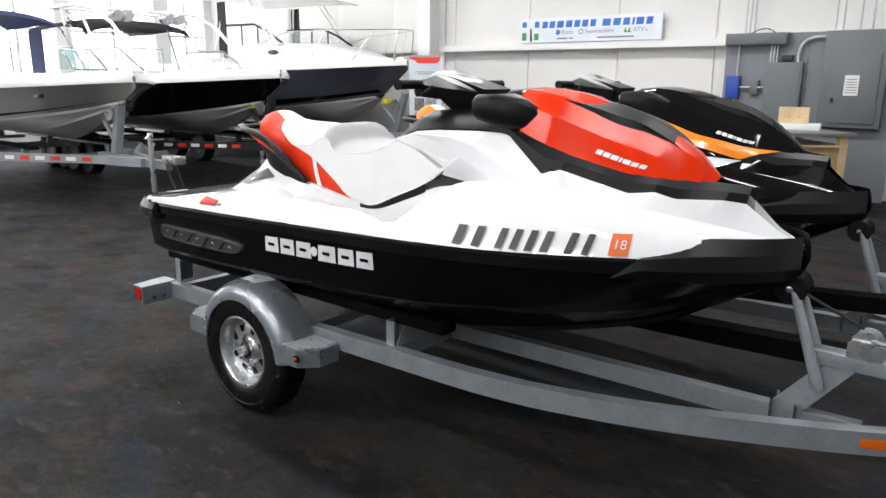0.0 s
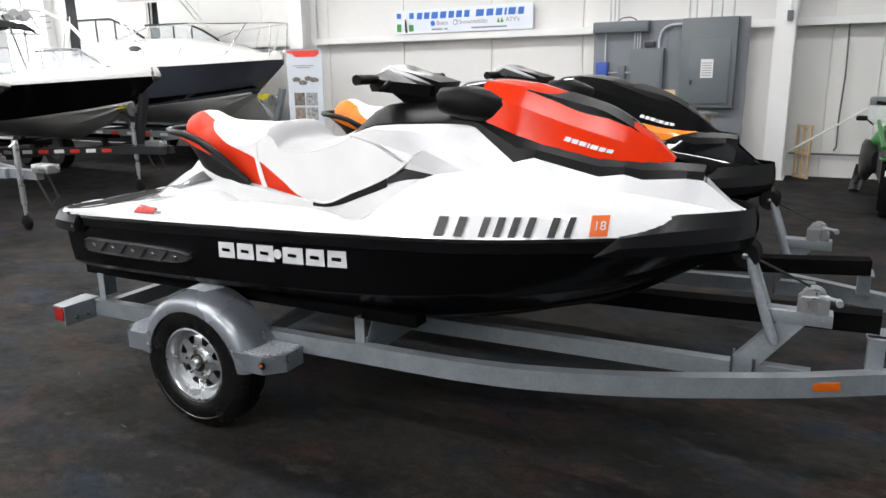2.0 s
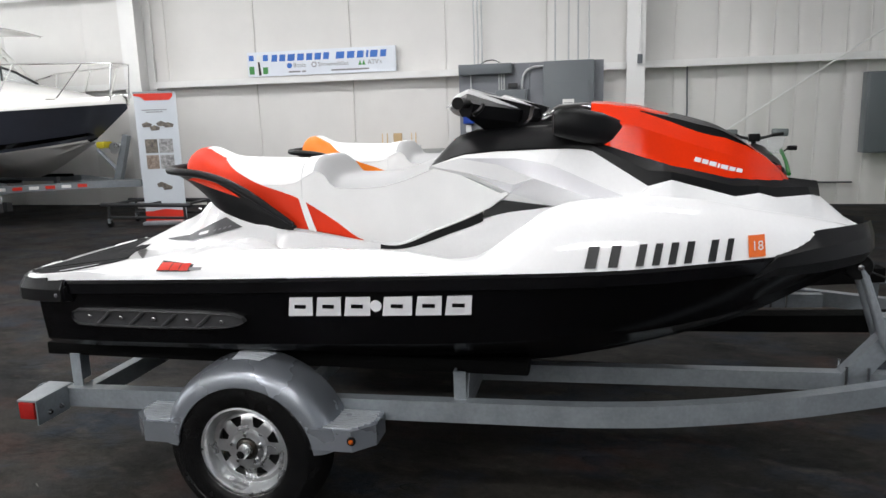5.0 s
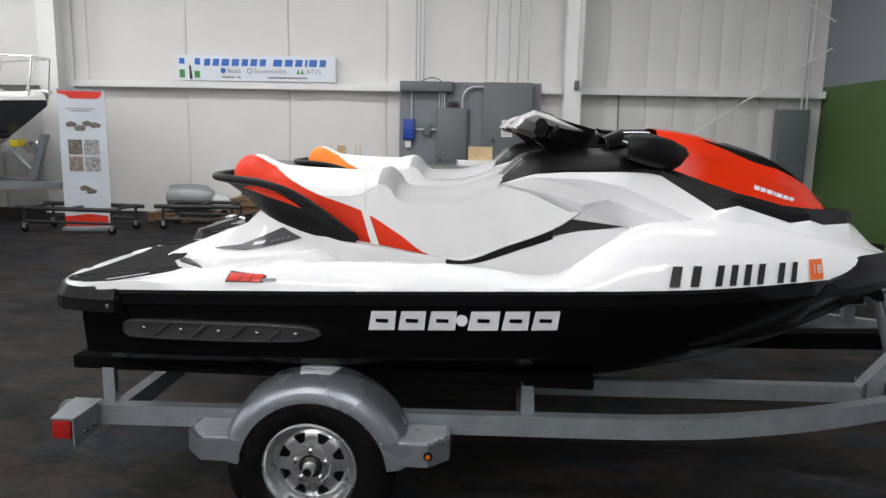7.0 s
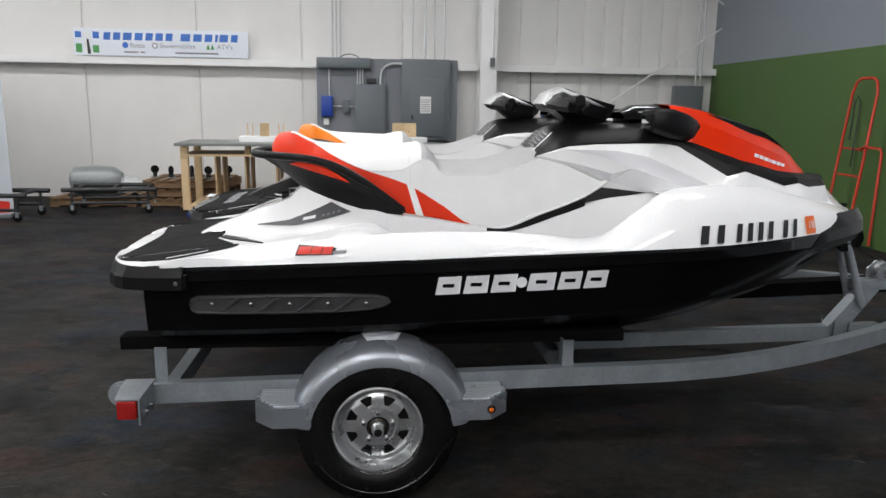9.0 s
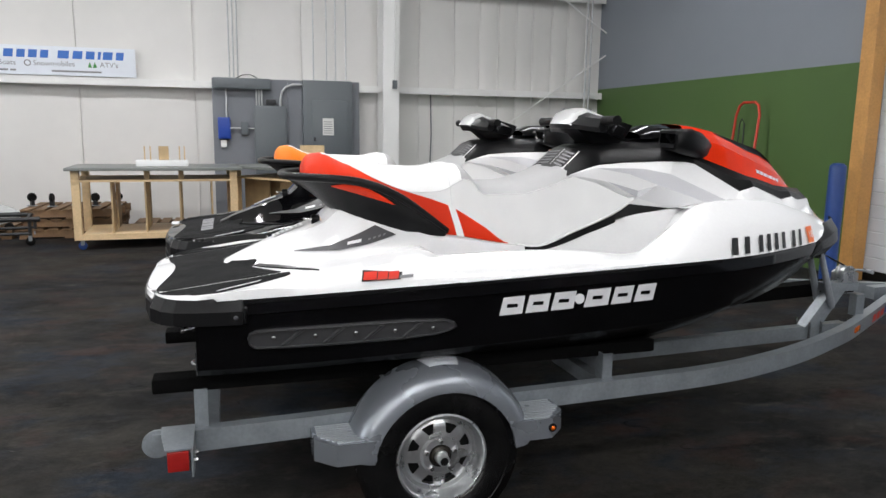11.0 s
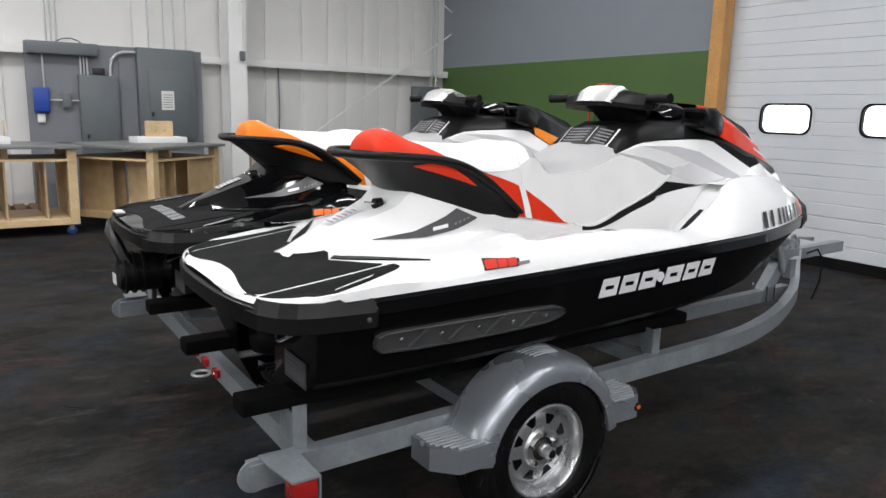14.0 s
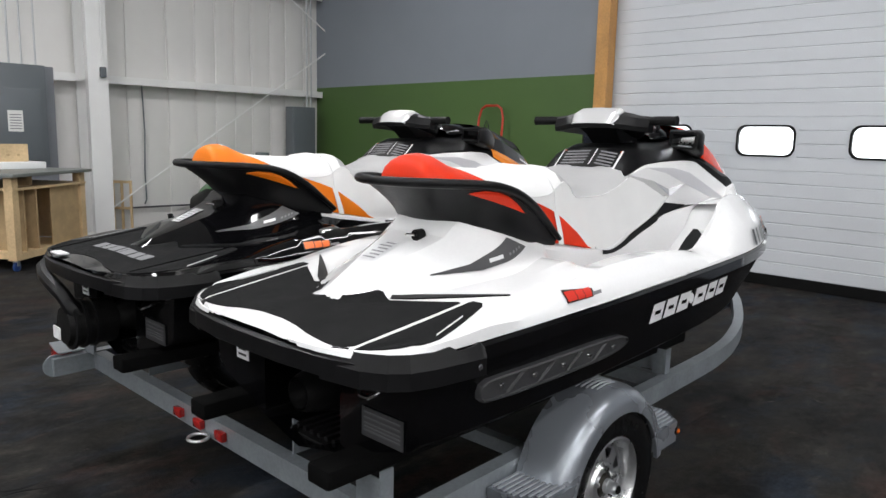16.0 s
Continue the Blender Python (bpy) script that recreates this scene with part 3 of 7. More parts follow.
def deck_half(u):
    b, g = gun(u)
    q = lambda t: smooth_tab(t, u)
    so, sz = min(q(T_SO), b - 0.005), q(T_SZ)
    mid = (b * 0.62 + so * 0.38, g + (sz - g) * 0.55)
    out = [(b * 0.985, g + 0.002), (b * 0.985 - 0.004, g + 0.012), mid, (so, sz), (q(T_SI), sz + (0.006 if u < 0.9 or u > 2.0 else -0.012)), (q(T_FO), q(T_FZ)), (q(T_FI), q(T_FZ)), (q(T_W1), q(T_Z1)),
            ((q(T_W1) + q(T_W2)) / 2 + (0.012 if u > 0.9 else 0.003), (q(T_Z1) + q(T_Z2)) / 2 + 0.02 * (1.6 < u < 2.5)), (q(T_W2), q(T_Z2)), (q(T_W2) * 0.6, q(T_Z2) * 0.25 + q(T_Z3) * 0.75), (0.0, q(T_Z3))]
    k = min(1, max(0, (0.5 - u) / 0.2))
    lip = sz + 0.007
    out[1] = (out[1][0], out[1][1] * (1 - k) + lip * k)
    out[2] = (mid[0], mid[1] * (1 - k) + (lip + 0.001) * k)
    return [(min(v, b * (0.985 - 0.045 * i)) if u < 0.1 else v, z) for i, (v, z) in enumerate(out)]


def deck_side(u, z):
    h = deck_half(u)[1:4]
    for (v0, z0), (v1, z1) in zip(h, h[1:]):
        if z0 <= z <= z1:
            return v0 + (v1 - v0) * (z - z0) / (z1 - z0)
    return h[0][0] if z < h[0][1] else h[-1][0]


def body_side(u, z):
    h = deck_half(u)[7:10]
    for (v0, z0), (v1, z1) in zip(h, h[1:]):
        if z0 <= z <= z1:
            return v0 + (v1 - v0) * (z - z0) / (z1 - z0)
    return h[-1][0] if z > h[-1][1] else h[0][0]


def both(us, half, a, b, bm=None):
    """Both flanks of a lofted band, columns a..b of the half section."""
    bm = bm or B()
    for s in (-1, 1):
        loft(bm, [[Vector((u, s * v, z)) for v, z in half(u)[a:b + 1]] for u in us])
    return bm


def patch(bm, poly, surf, side=-1, off=0.003, n=4):
    """A thin sticker: quads in (u, z), laid on a flank; two edges of poly run from low to high."""
    (a, b, c, d) = poly  # low rear, low front, high front, high rear
    cols = []
    for k in range(n + 1):
        t = k / n
        lo = (a[0] + (b[0] - a[0]) * t, a[1] + (b[1] - a[1]) * t)
        hi = (d[0] + (c[0] - d[0]) * t, d[1] + (c[1] - d[1]) * t)
        col = []
        for j in range(4):
            u, z = lo[0] + (hi[0] - lo[0]) * j / 3, lo[1] + (hi[1] - lo[1]) * j / 3
            col.append(Vector((u, side * (surf(u, z) + off), z)))
        cols.append(col)
    return loft(bm, cols)


# seat section
S_TOP = [(0.505, 1.328), (0.517, 1.352), (0.54, 1.366), (0.585, 1.37), (0.63, 1.351), (0.68, 1.33), (0.8, 1.32), (1.0, 1.312), (1.09, 1.328), (1.12, 1.33), (1.16, 1.297), (1.19, 1.258), (1.22, 1.25), (1.36, 1.252), (1.46, 1.272), (1.57, 1.312), (1.66, 1.35)]
S_BOT = [(0.505, 1.285), (0.54, 1.25), (0.6, 1.2), (0.75, 1.11), (0.9, 1.07), (1.05, 1.055), (1.31, 1.01), (1.43, 0.992), (1.6, 1.05), (1.78, 1.125), (1.87, 1.185)]
S_RED = [(0.505, 1.38), (0.57, 1.38), (0.6, 1.362), (0.65, 1.338), (0.7, 1.312), (0.76, 1.278), (0.84, 1.242), (1.05, 1.172), (1.2, 1.085), (1.31, 1.012), (1.43, 0.993), (1.6, 1.051), (1.78, 1.126), (1.87, 1.186)]
S_W = [(0.505, 0.085), (0.515, 0.108), (0.535, 0.124), (0.58, 0.142), (0.64, 0.164), (0.7, 0.187), (0.8, 0.212), (1.0, 0.228), (1.43, 0.236), (1.7, 0.25), (1.87, 0.27)]


def seat_half(u):
    """Half section: columns 0..4 below the trim line, 4..6 flank, 6..10 top."""
    w, zb, zr, zt = (smooth_tab(t, u) for t in (S_W, S_BOT, S_RED, S_TOP))
    if u > 1.62:
        zt = 1.33 - (u - 1.62) * 0.45
    zt = max(zt, zb + 0.02)
    drop = min(float(np.interp(u, [0.7, 0.8, 1.05, 1.16], [0.06, 0.095, 0.085, 0.04])), 0.6 * (zt - zb))
    zs = zt - drop
    h = zs - zb
    lean = lambda z: w * (0.99 - 0.12 * min(1, max(0, (z - 1.08) / 0.26)) ** 1.4)
    vs = lean(zs)
    full = [(lean(zb) * 0.985, zb)] + [(lean(zb + t * h), zb + t * h) for t in (0.12, 0.5)] + [(vs, zs), (vs * 0.87, zs + 0.55 * drop), (vs * 0.68, zs + 0.88 * drop), (vs * 0.42, zt), (vs * 0.2, zt), (0, zt - 0.003)]
    dome = [(w, zb), (w, zb + 0.4 * h)] + [(w * math.cos(radians(x)), zb + 0.4 * h + (zt - zb - 0.4 * h) * math.sin(radians(x))) for x in (20, 38, 52, 64, 74, 83, 90)]
    k = min(1, max(0, (u - 0.58) / 0.3))
    sec = [(p[0] * k + q[0] * (1 - k), p[1] * k + q[1] * (1 - k)) for p, q in zip(full, dome)]
    zr = min(max(zr, zb + 0.004), zt - 0.006)
    zs = min(max(zs, zr + 0.002), zt - 0.005)
    L = [0.0]
    for p, q in zip(sec, sec[1:]):
        L.append(L[-1] + math.hypot(q[0] - p[0], q[1] - p[1]))
    mono = [sec[0][1]]
    for p in sec[1:]:
        mono.append(max(p[1], mono[-1] + 1e-6))
    lr, ls = float(np.interp(zr, mono, L)), float(np.interp(zs, mono, L))
    at = [lr * t for t in (0, 0.25, 0.5, 0.75)] + [lr, (lr + ls) / 2] + [ls + (L[-1] - ls) * t for t in (0, 0.2, 0.42, 0.68, 1)]
    return [(float(np.interp(x, L, [p[0] for p in sec])), float(np.interp(x, L, [p[1] for p in sec]))) for x in at]


DECK_IN = [(2.035, 0.27, 1.147), (2.215, 0.33, 1.163), (2.31, 0.33, 1.17), (2.35, 0.32, 1.22), (2.425, 0.32, 1.24), (2.64, 0.25, 1.175), (2.72, 0.225, 1.184), (2.78, 0.2, 1.165), (2.91, 0.12, 1.165), (2.96, 0.05, 1.15), (3.05, 0.02, 1.075), (3.125, 0.005, 1.03)]


def deck_in(u):
    """Inner edge of the bow deck, round the hood."""
    return tuple(float(np.interp(u, [d[0] for d in DECK_IN], [d[i] for d in DECK_IN])) for i in (1, 2))


def build_ski(m, name, c, label, category):
    ski = thing(name, m, label, category, "watercraft on the trailer")
    us = steps(0.1, 3.13, 70)
    # hull with rub rail
    bm = both(us, hull_half, 3, 9)
    for sd in (-1, 1):
        pts = [(0.2, 0.865)] + [p for p in hull_half(us[0])[3:] if p[0] > 0.2] + [(0.2, 0.57)]
        bm.faces.new([bm.verts.new((us[0], sd * v, z)) for v, z in pts])
        bm.faces.new([bm.verts.new(p) for p in ((us[0], sd * 0.2, 0.865), (us[0] + 0.45, sd * 0.2, 0.865), (us[0] + 0.45, sd * 0.2, 0.56), (us[0], sd * 0.2, 0.56))])
    bm.faces.new([bm.verts.new(p) for p in ((us[0], -0.2, 0.8), (us[0] + 0.45, -0.2, 0.78), (us[0] + 0.45, 0.2, 0.78), (us[0], 0.2, 0.8))])
    bm.faces.new([bm.verts.new(p) for p in ((us[0], -0.2, 0.8), (us[0], 0.2, 0.8), (us[0], 0.2, 0.87), (us[0], -0.2, 0.87))])
    bm.faces.new([bm.verts.new(p) for p in ((us[0] + 0.45, -0.2, 0.56), (us[0] + 0.45, 0.2, 0.56), (us[0] + 0.45, 0.2, 0.8), (us[0] + 0.45, -0.2, 0.8))])
    bmesh.ops.remove_doubles(bm, verts=bm.verts, dist=1e-4)
    part("hull", bm, gel_hull, ski, "glossy black hull", 16)
    bm = both(us[2:66], hull_half, 0, 3)
    part("rub_rail", bm, gel_black, ski, "glossy black rub rail")
    # deck
    us = [-0.07, -0.06, -0.045, -0.03, -0.015, 0.0, 0.02, 0.04, 0.07] + us
    bm = both(us, deck_half, 0, 5)
    bmesh.ops.remove_doubles(bm, verts=bm.verts, dist=1e-4)
    part("deck", bm, c["deck"], ski, c["deck_label"])
    foot = [u for u in us if 1.0 < u < 1.88]
    for sd in (-1, 1):
        strip = lambda uu: loft(B(), [[Vector((u, sd * v, z)) for v, z in deck_half(u)[5:7]] for u in uu])
        part("footwell_mat", strip(foot), foam_mat, ski, "black footwell mat")
        part("footwell_ramp", strip([u for u in us if 1.83 < u < 2.2]), c["deck"], ski)
        ramp = lambda u, v: Vector((u - 0.004, sd * v, float(np.interp(u, [p[0] for p in T_FZ], [p[1] for p in T_FZ])) + 0.006))
        part("toe_vent", loft(B(), [[ramp(u, a), ramp(u, (a + b) / 2), ramp(u, b)] for u, a, b in ((1.845, 0.32, 0.325), (1.89, 0.318, 0.365), (1.92, 0.318, 0.392), (1.95, 0.32, 0.4), (1.975, 0.325, 0.385), (2.0, 0.33, 0.35))]), plastic, ski, "black vent at the front of the footwell")
    part("deck_floor", both([u for u in us if u < 1.03], deck_half, 5, 6), c["deck"], ski)
    bd = sorted([u for u in us if u > 2.04] + [D[0] for D in DECK_IN])
    bow = lambda u: [deck_half(u)[4], (deck_in(u)[0] * 0.6 + deck_half(u)[4][0] * 0.4, deck_in(u)[1] * 0.6 + deck_half(u)[4][1] * 0.4 + 0.004), deck_in(u), (deck_in(u)[0] * 0.85, deck_in(u)[1] - 0.03)]
    part("bow_deck", both(bd, bow, 0, 3), c["deck"], ski, "", 14)
    part("kick_panel", both([u for u in us if 0.95 < u < 2.1], deck_half, 6, 7), c["deck"], ski, "footwell inner wall")
    part("pedestal", both([u for u in us if u < 1.0], deck_half, 6, 11), c["deck"], ski, "", 14)
    part("body_side", both([u for u in us if 0.95 < u < 1.6], deck_half, 7, 11), c["body"], ski, "white body panel with grey facets")
    # faceted body panels between seat, console and hood
    X = dict(U1=(1.58, 0.225, 1.29), U2=(1.72, 0.225, 1.336), U3=(1.82, 0.225, 1.346), U4=(2.07, 0.228, 1.354), U5=(2.165, 0.245, 1.335), V1=(2.35, 0.32, 1.22), N0=(1.69, 0.24, 1.318), N1=(1.9, 0.262, 1.316), N2=(2.025, 0.28, 1.294), N3=(2.31, 0.33, 1.17), O1=(1.84, 0.258, 1.293), O2=(1.965, 0.288, 1.247), O3=(2.215, 0.33, 1.163), S1=(1.88, 0.262, 1.192), L1=(1.85, 0.245, 1.166), L2=(2.035, 0.27, 1.147), M1=(1.74, 0.252, 1.262), M2=(1.89, 0.25, 1.222), I1=(1.56, 0.19, 1.26), I2=(1.72, 0.2, 1.22), I3=(1.86, 0.21, 1.15), B1=(1.775, 0.262, 1.104), B2=(1.785, 0.258, 1.13))
    for name, mt, lb, faces in (("body_panel", c["body"], "white faceted body panel", ("U1 U2 N0", "U2 U3 N1 N0", "U3 U4 N2 N1", "U4 U5 V1 N3 N2", "U1 N0 M1", "N0 O1 O2 M2 M1", "S1 L2 L1", "U1 M1 I2 I1", "M1 S1 I3 I2", "S1 L1 I3")), ("facet", gel_pearl, "pearl grey facet", ("N0 N1 O1", "N1 N2 O2 O1", "N2 N3 O3 O2")), ("facet", gel_pale, "pale silver facet", ("O2 O3 L2 S1",)), ("facet", gel_grey, "silver grey facet", ("M1 M2 S1", "M2 O2 S1")), ("side_vent", plastic, "black wedge below the body panel", ("B1 L2 L1 B2",))):
        for sd in (-1, 1):
            bm = B()
            vs = {}
            for f in faces:
                bm.faces.new([vs.setdefault(k, bm.verts.new((X[k][0], sd * X[k][1], X[k][2]))) for k in f.split()])
            part(name, bm, mt, ski, lb, 12)
    for sd in (-1, 1):
        bm = loft(B(), [[Vector((u, sd * (smooth_tab(T_W1, u) + 0.003), smooth_tab(T_Z1, u) - 0.006)), Vector((u, sd * (smooth_tab(S_W, u) + 0.004), smooth_tab(S_BOT, u) + 0.001))] for u in steps(1.38, 1.78, 12)])
        part("seat_gap", bm, plastic, ski, "black gap below the seat")
    # seat
    su = steps(0.505, 0.55, 6)[:-1] + steps(0.55, 1.87, 94)
    bm = B()
    both([u for u in su if u <= 1.32], seat_half, 0, 4, bm)
    both([u for u in su if u <= 0.58], seat_half, 4, 10, bm)
    end = seat_half(su[0])
    bm.faces.new([bm.verts.new((su[0], -v, z)) for v, z in end] + [bm.verts.new((su[0], v, z)) for v, z in end[-2::-1]])
    bmesh.ops.remove_doubles(bm, verts=bm.verts, dist=1e-4)
    part("seat_trim", bm, c["trim"], ski, c["trim_label"], 50)
    bm = B()
    both([u for u in su if u >= 1.3], seat_half, 0, 4, bm)
    both([u for u in su if u >= 0.565], seat_half, 4, 6, bm)
    both([u for u in su if 0.565 <= u <= 1.125], seat_half, 6, 10, bm)
    bmesh.ops.remove_doubles(bm, verts=bm.verts, dist=1e-4)
    part("seat", bm, vinyl_white, ski, "white vinyl seat cover", 50)
    bm = both([u for u in su if u >= 1.11], seat_half, 6, 10)
    bmesh.ops.remove_doubles(bm, verts=bm.verts, dist=1e-4)
    part("seat_top", bm, vinyl_grey, ski, "light grey driver seat top", 50)
    for s in (-1, 1):
        flank = lambda u, z: float(np.interp(z, [p[1] for p in seat_half(u)[:7]], [p[0] for p in seat_half(u)[:7]]))
        bm = patch(B(), [(1.09, 1.046), (1.122, 1.042), (1.08, 1.163), (1.05, 1.178)], flank, s, 0.004, 3)
        part("piping", bm, vinyl_white, ski, "white strap across the trim")
    for s in (-1, 1):
        run = [seat_half(u)[6] + (u,) for u in steps(0.66, 1.58, 46)]
        part("piping", tb([(u, s * (v + 0.001), z) for v, z, u in run], 0.0018, 6), vinyl_seam, ski, "grey seam along the seat edge")
        run = [seat_half(u)[0] + (u,) for u in steps(1.34, 1.85, 26)]
        part("piping", tb([(u, s * (v + 0.002), z + 0.004) for v, z, u in run], 0.005, 6), vinyl_seam, ski, "pale bead along the seat bottom")
    seam = seat_half(1.06)[4:]
    part("piping", tb([(1.06 + 0.05 * (1.3 - z), -v - 0.001, z + 0.0015) for v, z in seam] + [(1.06 + 0.05 * (1.3 - z), v + 0.001, z + 0.0015) for v, z in seam[-2::-1]], 0.0018, 6), vinyl_seam, ski, "seam across the seat")
    # grab handle: a moulded rim over side panels
    G = [(1.04, 0.262, 1.075, 1.03, 0.25, 1.055), (0.93, 0.273, 1.155, 0.94, 0.252, 1.062), (0.82, 0.279, 1.228, 0.84, 0.252, 1.082), (0.72, 0.276, 1.267, 0.755, 0.245, 1.108), (0.62, 0.264, 1.28, 0.7, 0.212, 1.122), (0.52, 0.224, 1.283, 0.65, 0.16, 1.14), (0.455, 0.155, 1.284, 0.622, 0.105, 1.146), (0.43, 0.075, 1.283, 0.612, 0.055, 1.147), (0.425, 0.0, 1.282, 0.608, 0.0, 1.147)]
    gm = G[:-1] + [(u, -v, z, a, -b, d) for u, v, z, a, b, d in G[::-1]]
    gm = [(u, -v, z, a, -b, d) for u, v, z, a, b, d in gm]
    cur = [[float(np.interp(t, range(len(gm)), [g[i] for g in gm])) for i in range(6)] for t in steps(0, len(gm) - 1, 48)]
    cur = [[sum(cur[min(max(i + d, 0), 48)][j] for d in (-2, -1, 0, 1, 2)) / 5 if 0 < i < 48 else cur[i][j] for j in range(6)] for i in range(49)]
    part("grab_handle", tb([(u, v, z) for u, v, z, _, _, _ in cur], [0.01 + 0.0075 * min(1, min(i, 48 - i) / 5) for i in range(49)], 12, flat=0.9), plastic, ski, "black moulded grab handle")
    bm = B()
    rows = []
    for u, v, z, a, b, d in cur:
        rows.append([Vector((u + (a - u) * t + 0.012 * math.sin(math.pi * t), (v + (b - v) * t) * (1 - 0.05 * math.sin(math.pi * t)), z + (d - z) * t)) for t in (0, 0.15, 0.35, 0.55, 0.75, 0.92)] + [Vector((a + 0.004, b * 0.985, d - 0.004)), Vector((a + 0.03, b * 0.85, d - 0.008))])
    loft(bm, rows)
    part("handle_base", bm, plastic, ski, "", 50)

    def panel_at(u, z):
        best = min(((abs(p.x - u) + abs(p.z - z)), p) for r in rows for p in r[:7] if p.y < 0)[1]
        near = sorted(((p.x - u) ** 2 + (p.z - z) ** 2, -p.y) for r in rows for p in r[:7] if p.y < 0)[:4]
        wsum = sum(1 / (d + 1e-5) for d, _ in near)
        return sum(y / (d + 1e-5) for d, y in near) / wsum
    for sd in (-1, 1):
        bm = B()
        R = [(0.59, 1.252, 1.249), (0.63, 1.26, 1.238), (0.68, 1.256, 1.224), (0.73, 1.241, 1.209), (0.78, 1.214, 1.194), (0.81, 1.194, 1.184), (0.825, 1.182, 1.18)]
        loft(bm, [[Vector((u, sd * (panel_at(u, z0 + (z1 - z0) * t) + 0.004 + 0.005 * math.sin(math.pi * t)), z0 + (z1 - z0) * t)) for t in (0, 0.25, 0.5, 0.75, 1)] for u, z1, z0 in R])
        part("side_pad", bm, c["trim"], ski, "pad showing inside the grab handle", 60)
    # console, dash and mirrors
    K = [(1.575, 0.205, 1.284, 1.304), (1.66, 0.222, 1.322, 1.388), (1.72, 0.228, 1.336, 1.41), (1.85, 0.23, 1.347, 1.415), (2.0, 0.232, 1.352, 1.42), (2.12, 0.236, 1.35, 1.44), (2.2, 0.24, 1.33, 1.45), (2.35, 0.25, 1.24, 1.38), (2.42, 0.25, 1.215, 1.33)]
    half = lambda k: [(k[1], k[2] - 0.012), (k[1] + 0.004, k[2]), (k[1] * 0.86, k[2] * 0.4 + k[3] * 0.6), (k[1] * 0.55, k[3]), (0, k[3] + 0.005)]
    bm = B()
    for s in (-1, 1):
        loft(bm, [[Vector((k[0], s * v, z)) for v, z in half(k)] for k in K])
    h = half(K[0])
    bm.faces.new([bm.verts.new((K[0][0], -v, z)) for v, z in h] + [bm.verts.new((K[0][0], v, z)) for v, z in h[-2::-1]])
    bmesh.ops.remove_doubles(bm, verts=bm.verts, dist=1e-4)
    part("console", bm, plastic, ski, "black plastic console", 50)
    for sd in (-1, 1):
        bm = B()
        rings = []
        for u, va, vb, za, zb in [(2.035, 0.165, 0.3, 1.395, 1.475), (2.05, 0.16, 0.305, 1.39, 1.482), (2.12, 0.15, 0.295, 1.37, 1.485), (2.2, 0.14, 0.26, 1.355, 1.465), (2.3, 0.12, 0.2, 1.345, 1.42)]:
            rings.append([Vector((u, sd * va, za)), Vector((u, sd * (vb - 0.015), za)), Vector((u, sd * vb, za + 0.02)), Vector((u, sd * vb, zb - 0.02)), Vector((u, sd * (vb - 0.02), zb)), Vector((u, sd * va, zb))])
        loft(bm, rings, True, True)
        mh = part("mirror_housing", bevel_all(bm, 0.012, 3, 30), plastic, ski, "black mirror housing", 60)
        bm = prism(B(), [(sd * 0.18, 1.405), (sd * 0.283, 1.405), (sd * 0.292, 1.462), (sd * 0.185, 1.466)], "x", 2.028, 2.034)
        part("mirror", bm, mirror_glass, mh, "rear-view mirror glass")
    # gauge pod between the mirrors
    bm = B()
    loft(bm, [[Vector((u, w * math.cos(a), z + h * math.sin(a))) for a in [math.pi * k / 8 for k in range(9)]] for u, w, z, h in [(1.98, 0.1, 1.44, 0.03), (2.04, 0.125, 1.44, 0.06), (2.14, 0.13, 1.44, 0.065), (2.26, 0.12, 1.41, 0.06)]])
    part("gauge_pod", bm, gel_black, ski)
    # steering: column, head with pale pad, grips
    bm = prism(B(), [(1.66, 1.49), (1.685, 1.54), (1.74, 1.552), (1.94, 1.497), (1.928, 1.45), (1.865, 1.392), (1.79, 1.392), (1.71, 1.455)], "y", -0.095, 0.095)
    for v in bm.verts:
        if v.co.z < 1.46:
            v.co.y *= 0.75
    bevel_all(bm, 0.014)
    part("steering_column", bm, plastic, ski)
    bm = B()
    rings = []
    head = [(0.0, 1.645, 1.536, 1.705, 1.556, 1.935, 1.482), (0.1, 1.65, 1.535, 1.705, 1.552, 1.905, 1.484), (0.14, 1.66, 1.53, 1.71, 1.545, 1.85, 1.493), (0.19, 1.675, 1.523, 1.715, 1.534, 1.78, 1.503), (0.235, 1.695, 1.52, 1.715, 1.53, 1.75, 1.51)]
    head = [(-h[0], *h[1:]) for h in head[:0:-1]] + head
    for v, u0, zr, um, zt, u1, zf in head:
        k = max(0, 1 - abs(v) / 0.19)
        rings.append([Vector((u0 + 0.01 - 0.03 * k, v, zr - 0.055)), Vector((u0 - 0.035 * k, v, zr - 0.035)), Vector((u0 + 0.012, v, zr)), Vector((um, v, zt)), Vector((u1, v, zf)), Vector((u1 - 0.015, v, zf - 0.045)), Vector((u0 + 0.05, v, zr - 0.055))])
    loft(bm, rings, True, True)
    part("steering_head", bm, plastic, ski)
    bm = B()
    pad = []
    for v, drop, k in ((-0.118, 0.024, 1.0), (-0.11, 0.008, 0.9), (-0.095, 0.0, 0.7), (-0.06, 0.0, 0.3), (0.0, 0.0, 0.0), (0.06, 0.0, 0.3), (0.095, 0.0, 0.7), (0.11, 0.008, 0.9), (0.118, 0.024, 1.0)):
        u0, zr, um, zt, u1, zf = (float(np.interp(abs(v), [h[0] for h in head if h[0] >= 0], [h[i] for h in head if h[0] >= 0])) for i in range(1, 7))
        u1 = 1.935 - 0.06 * k
        nose = max(0, 1 - abs(v) / 0.19)
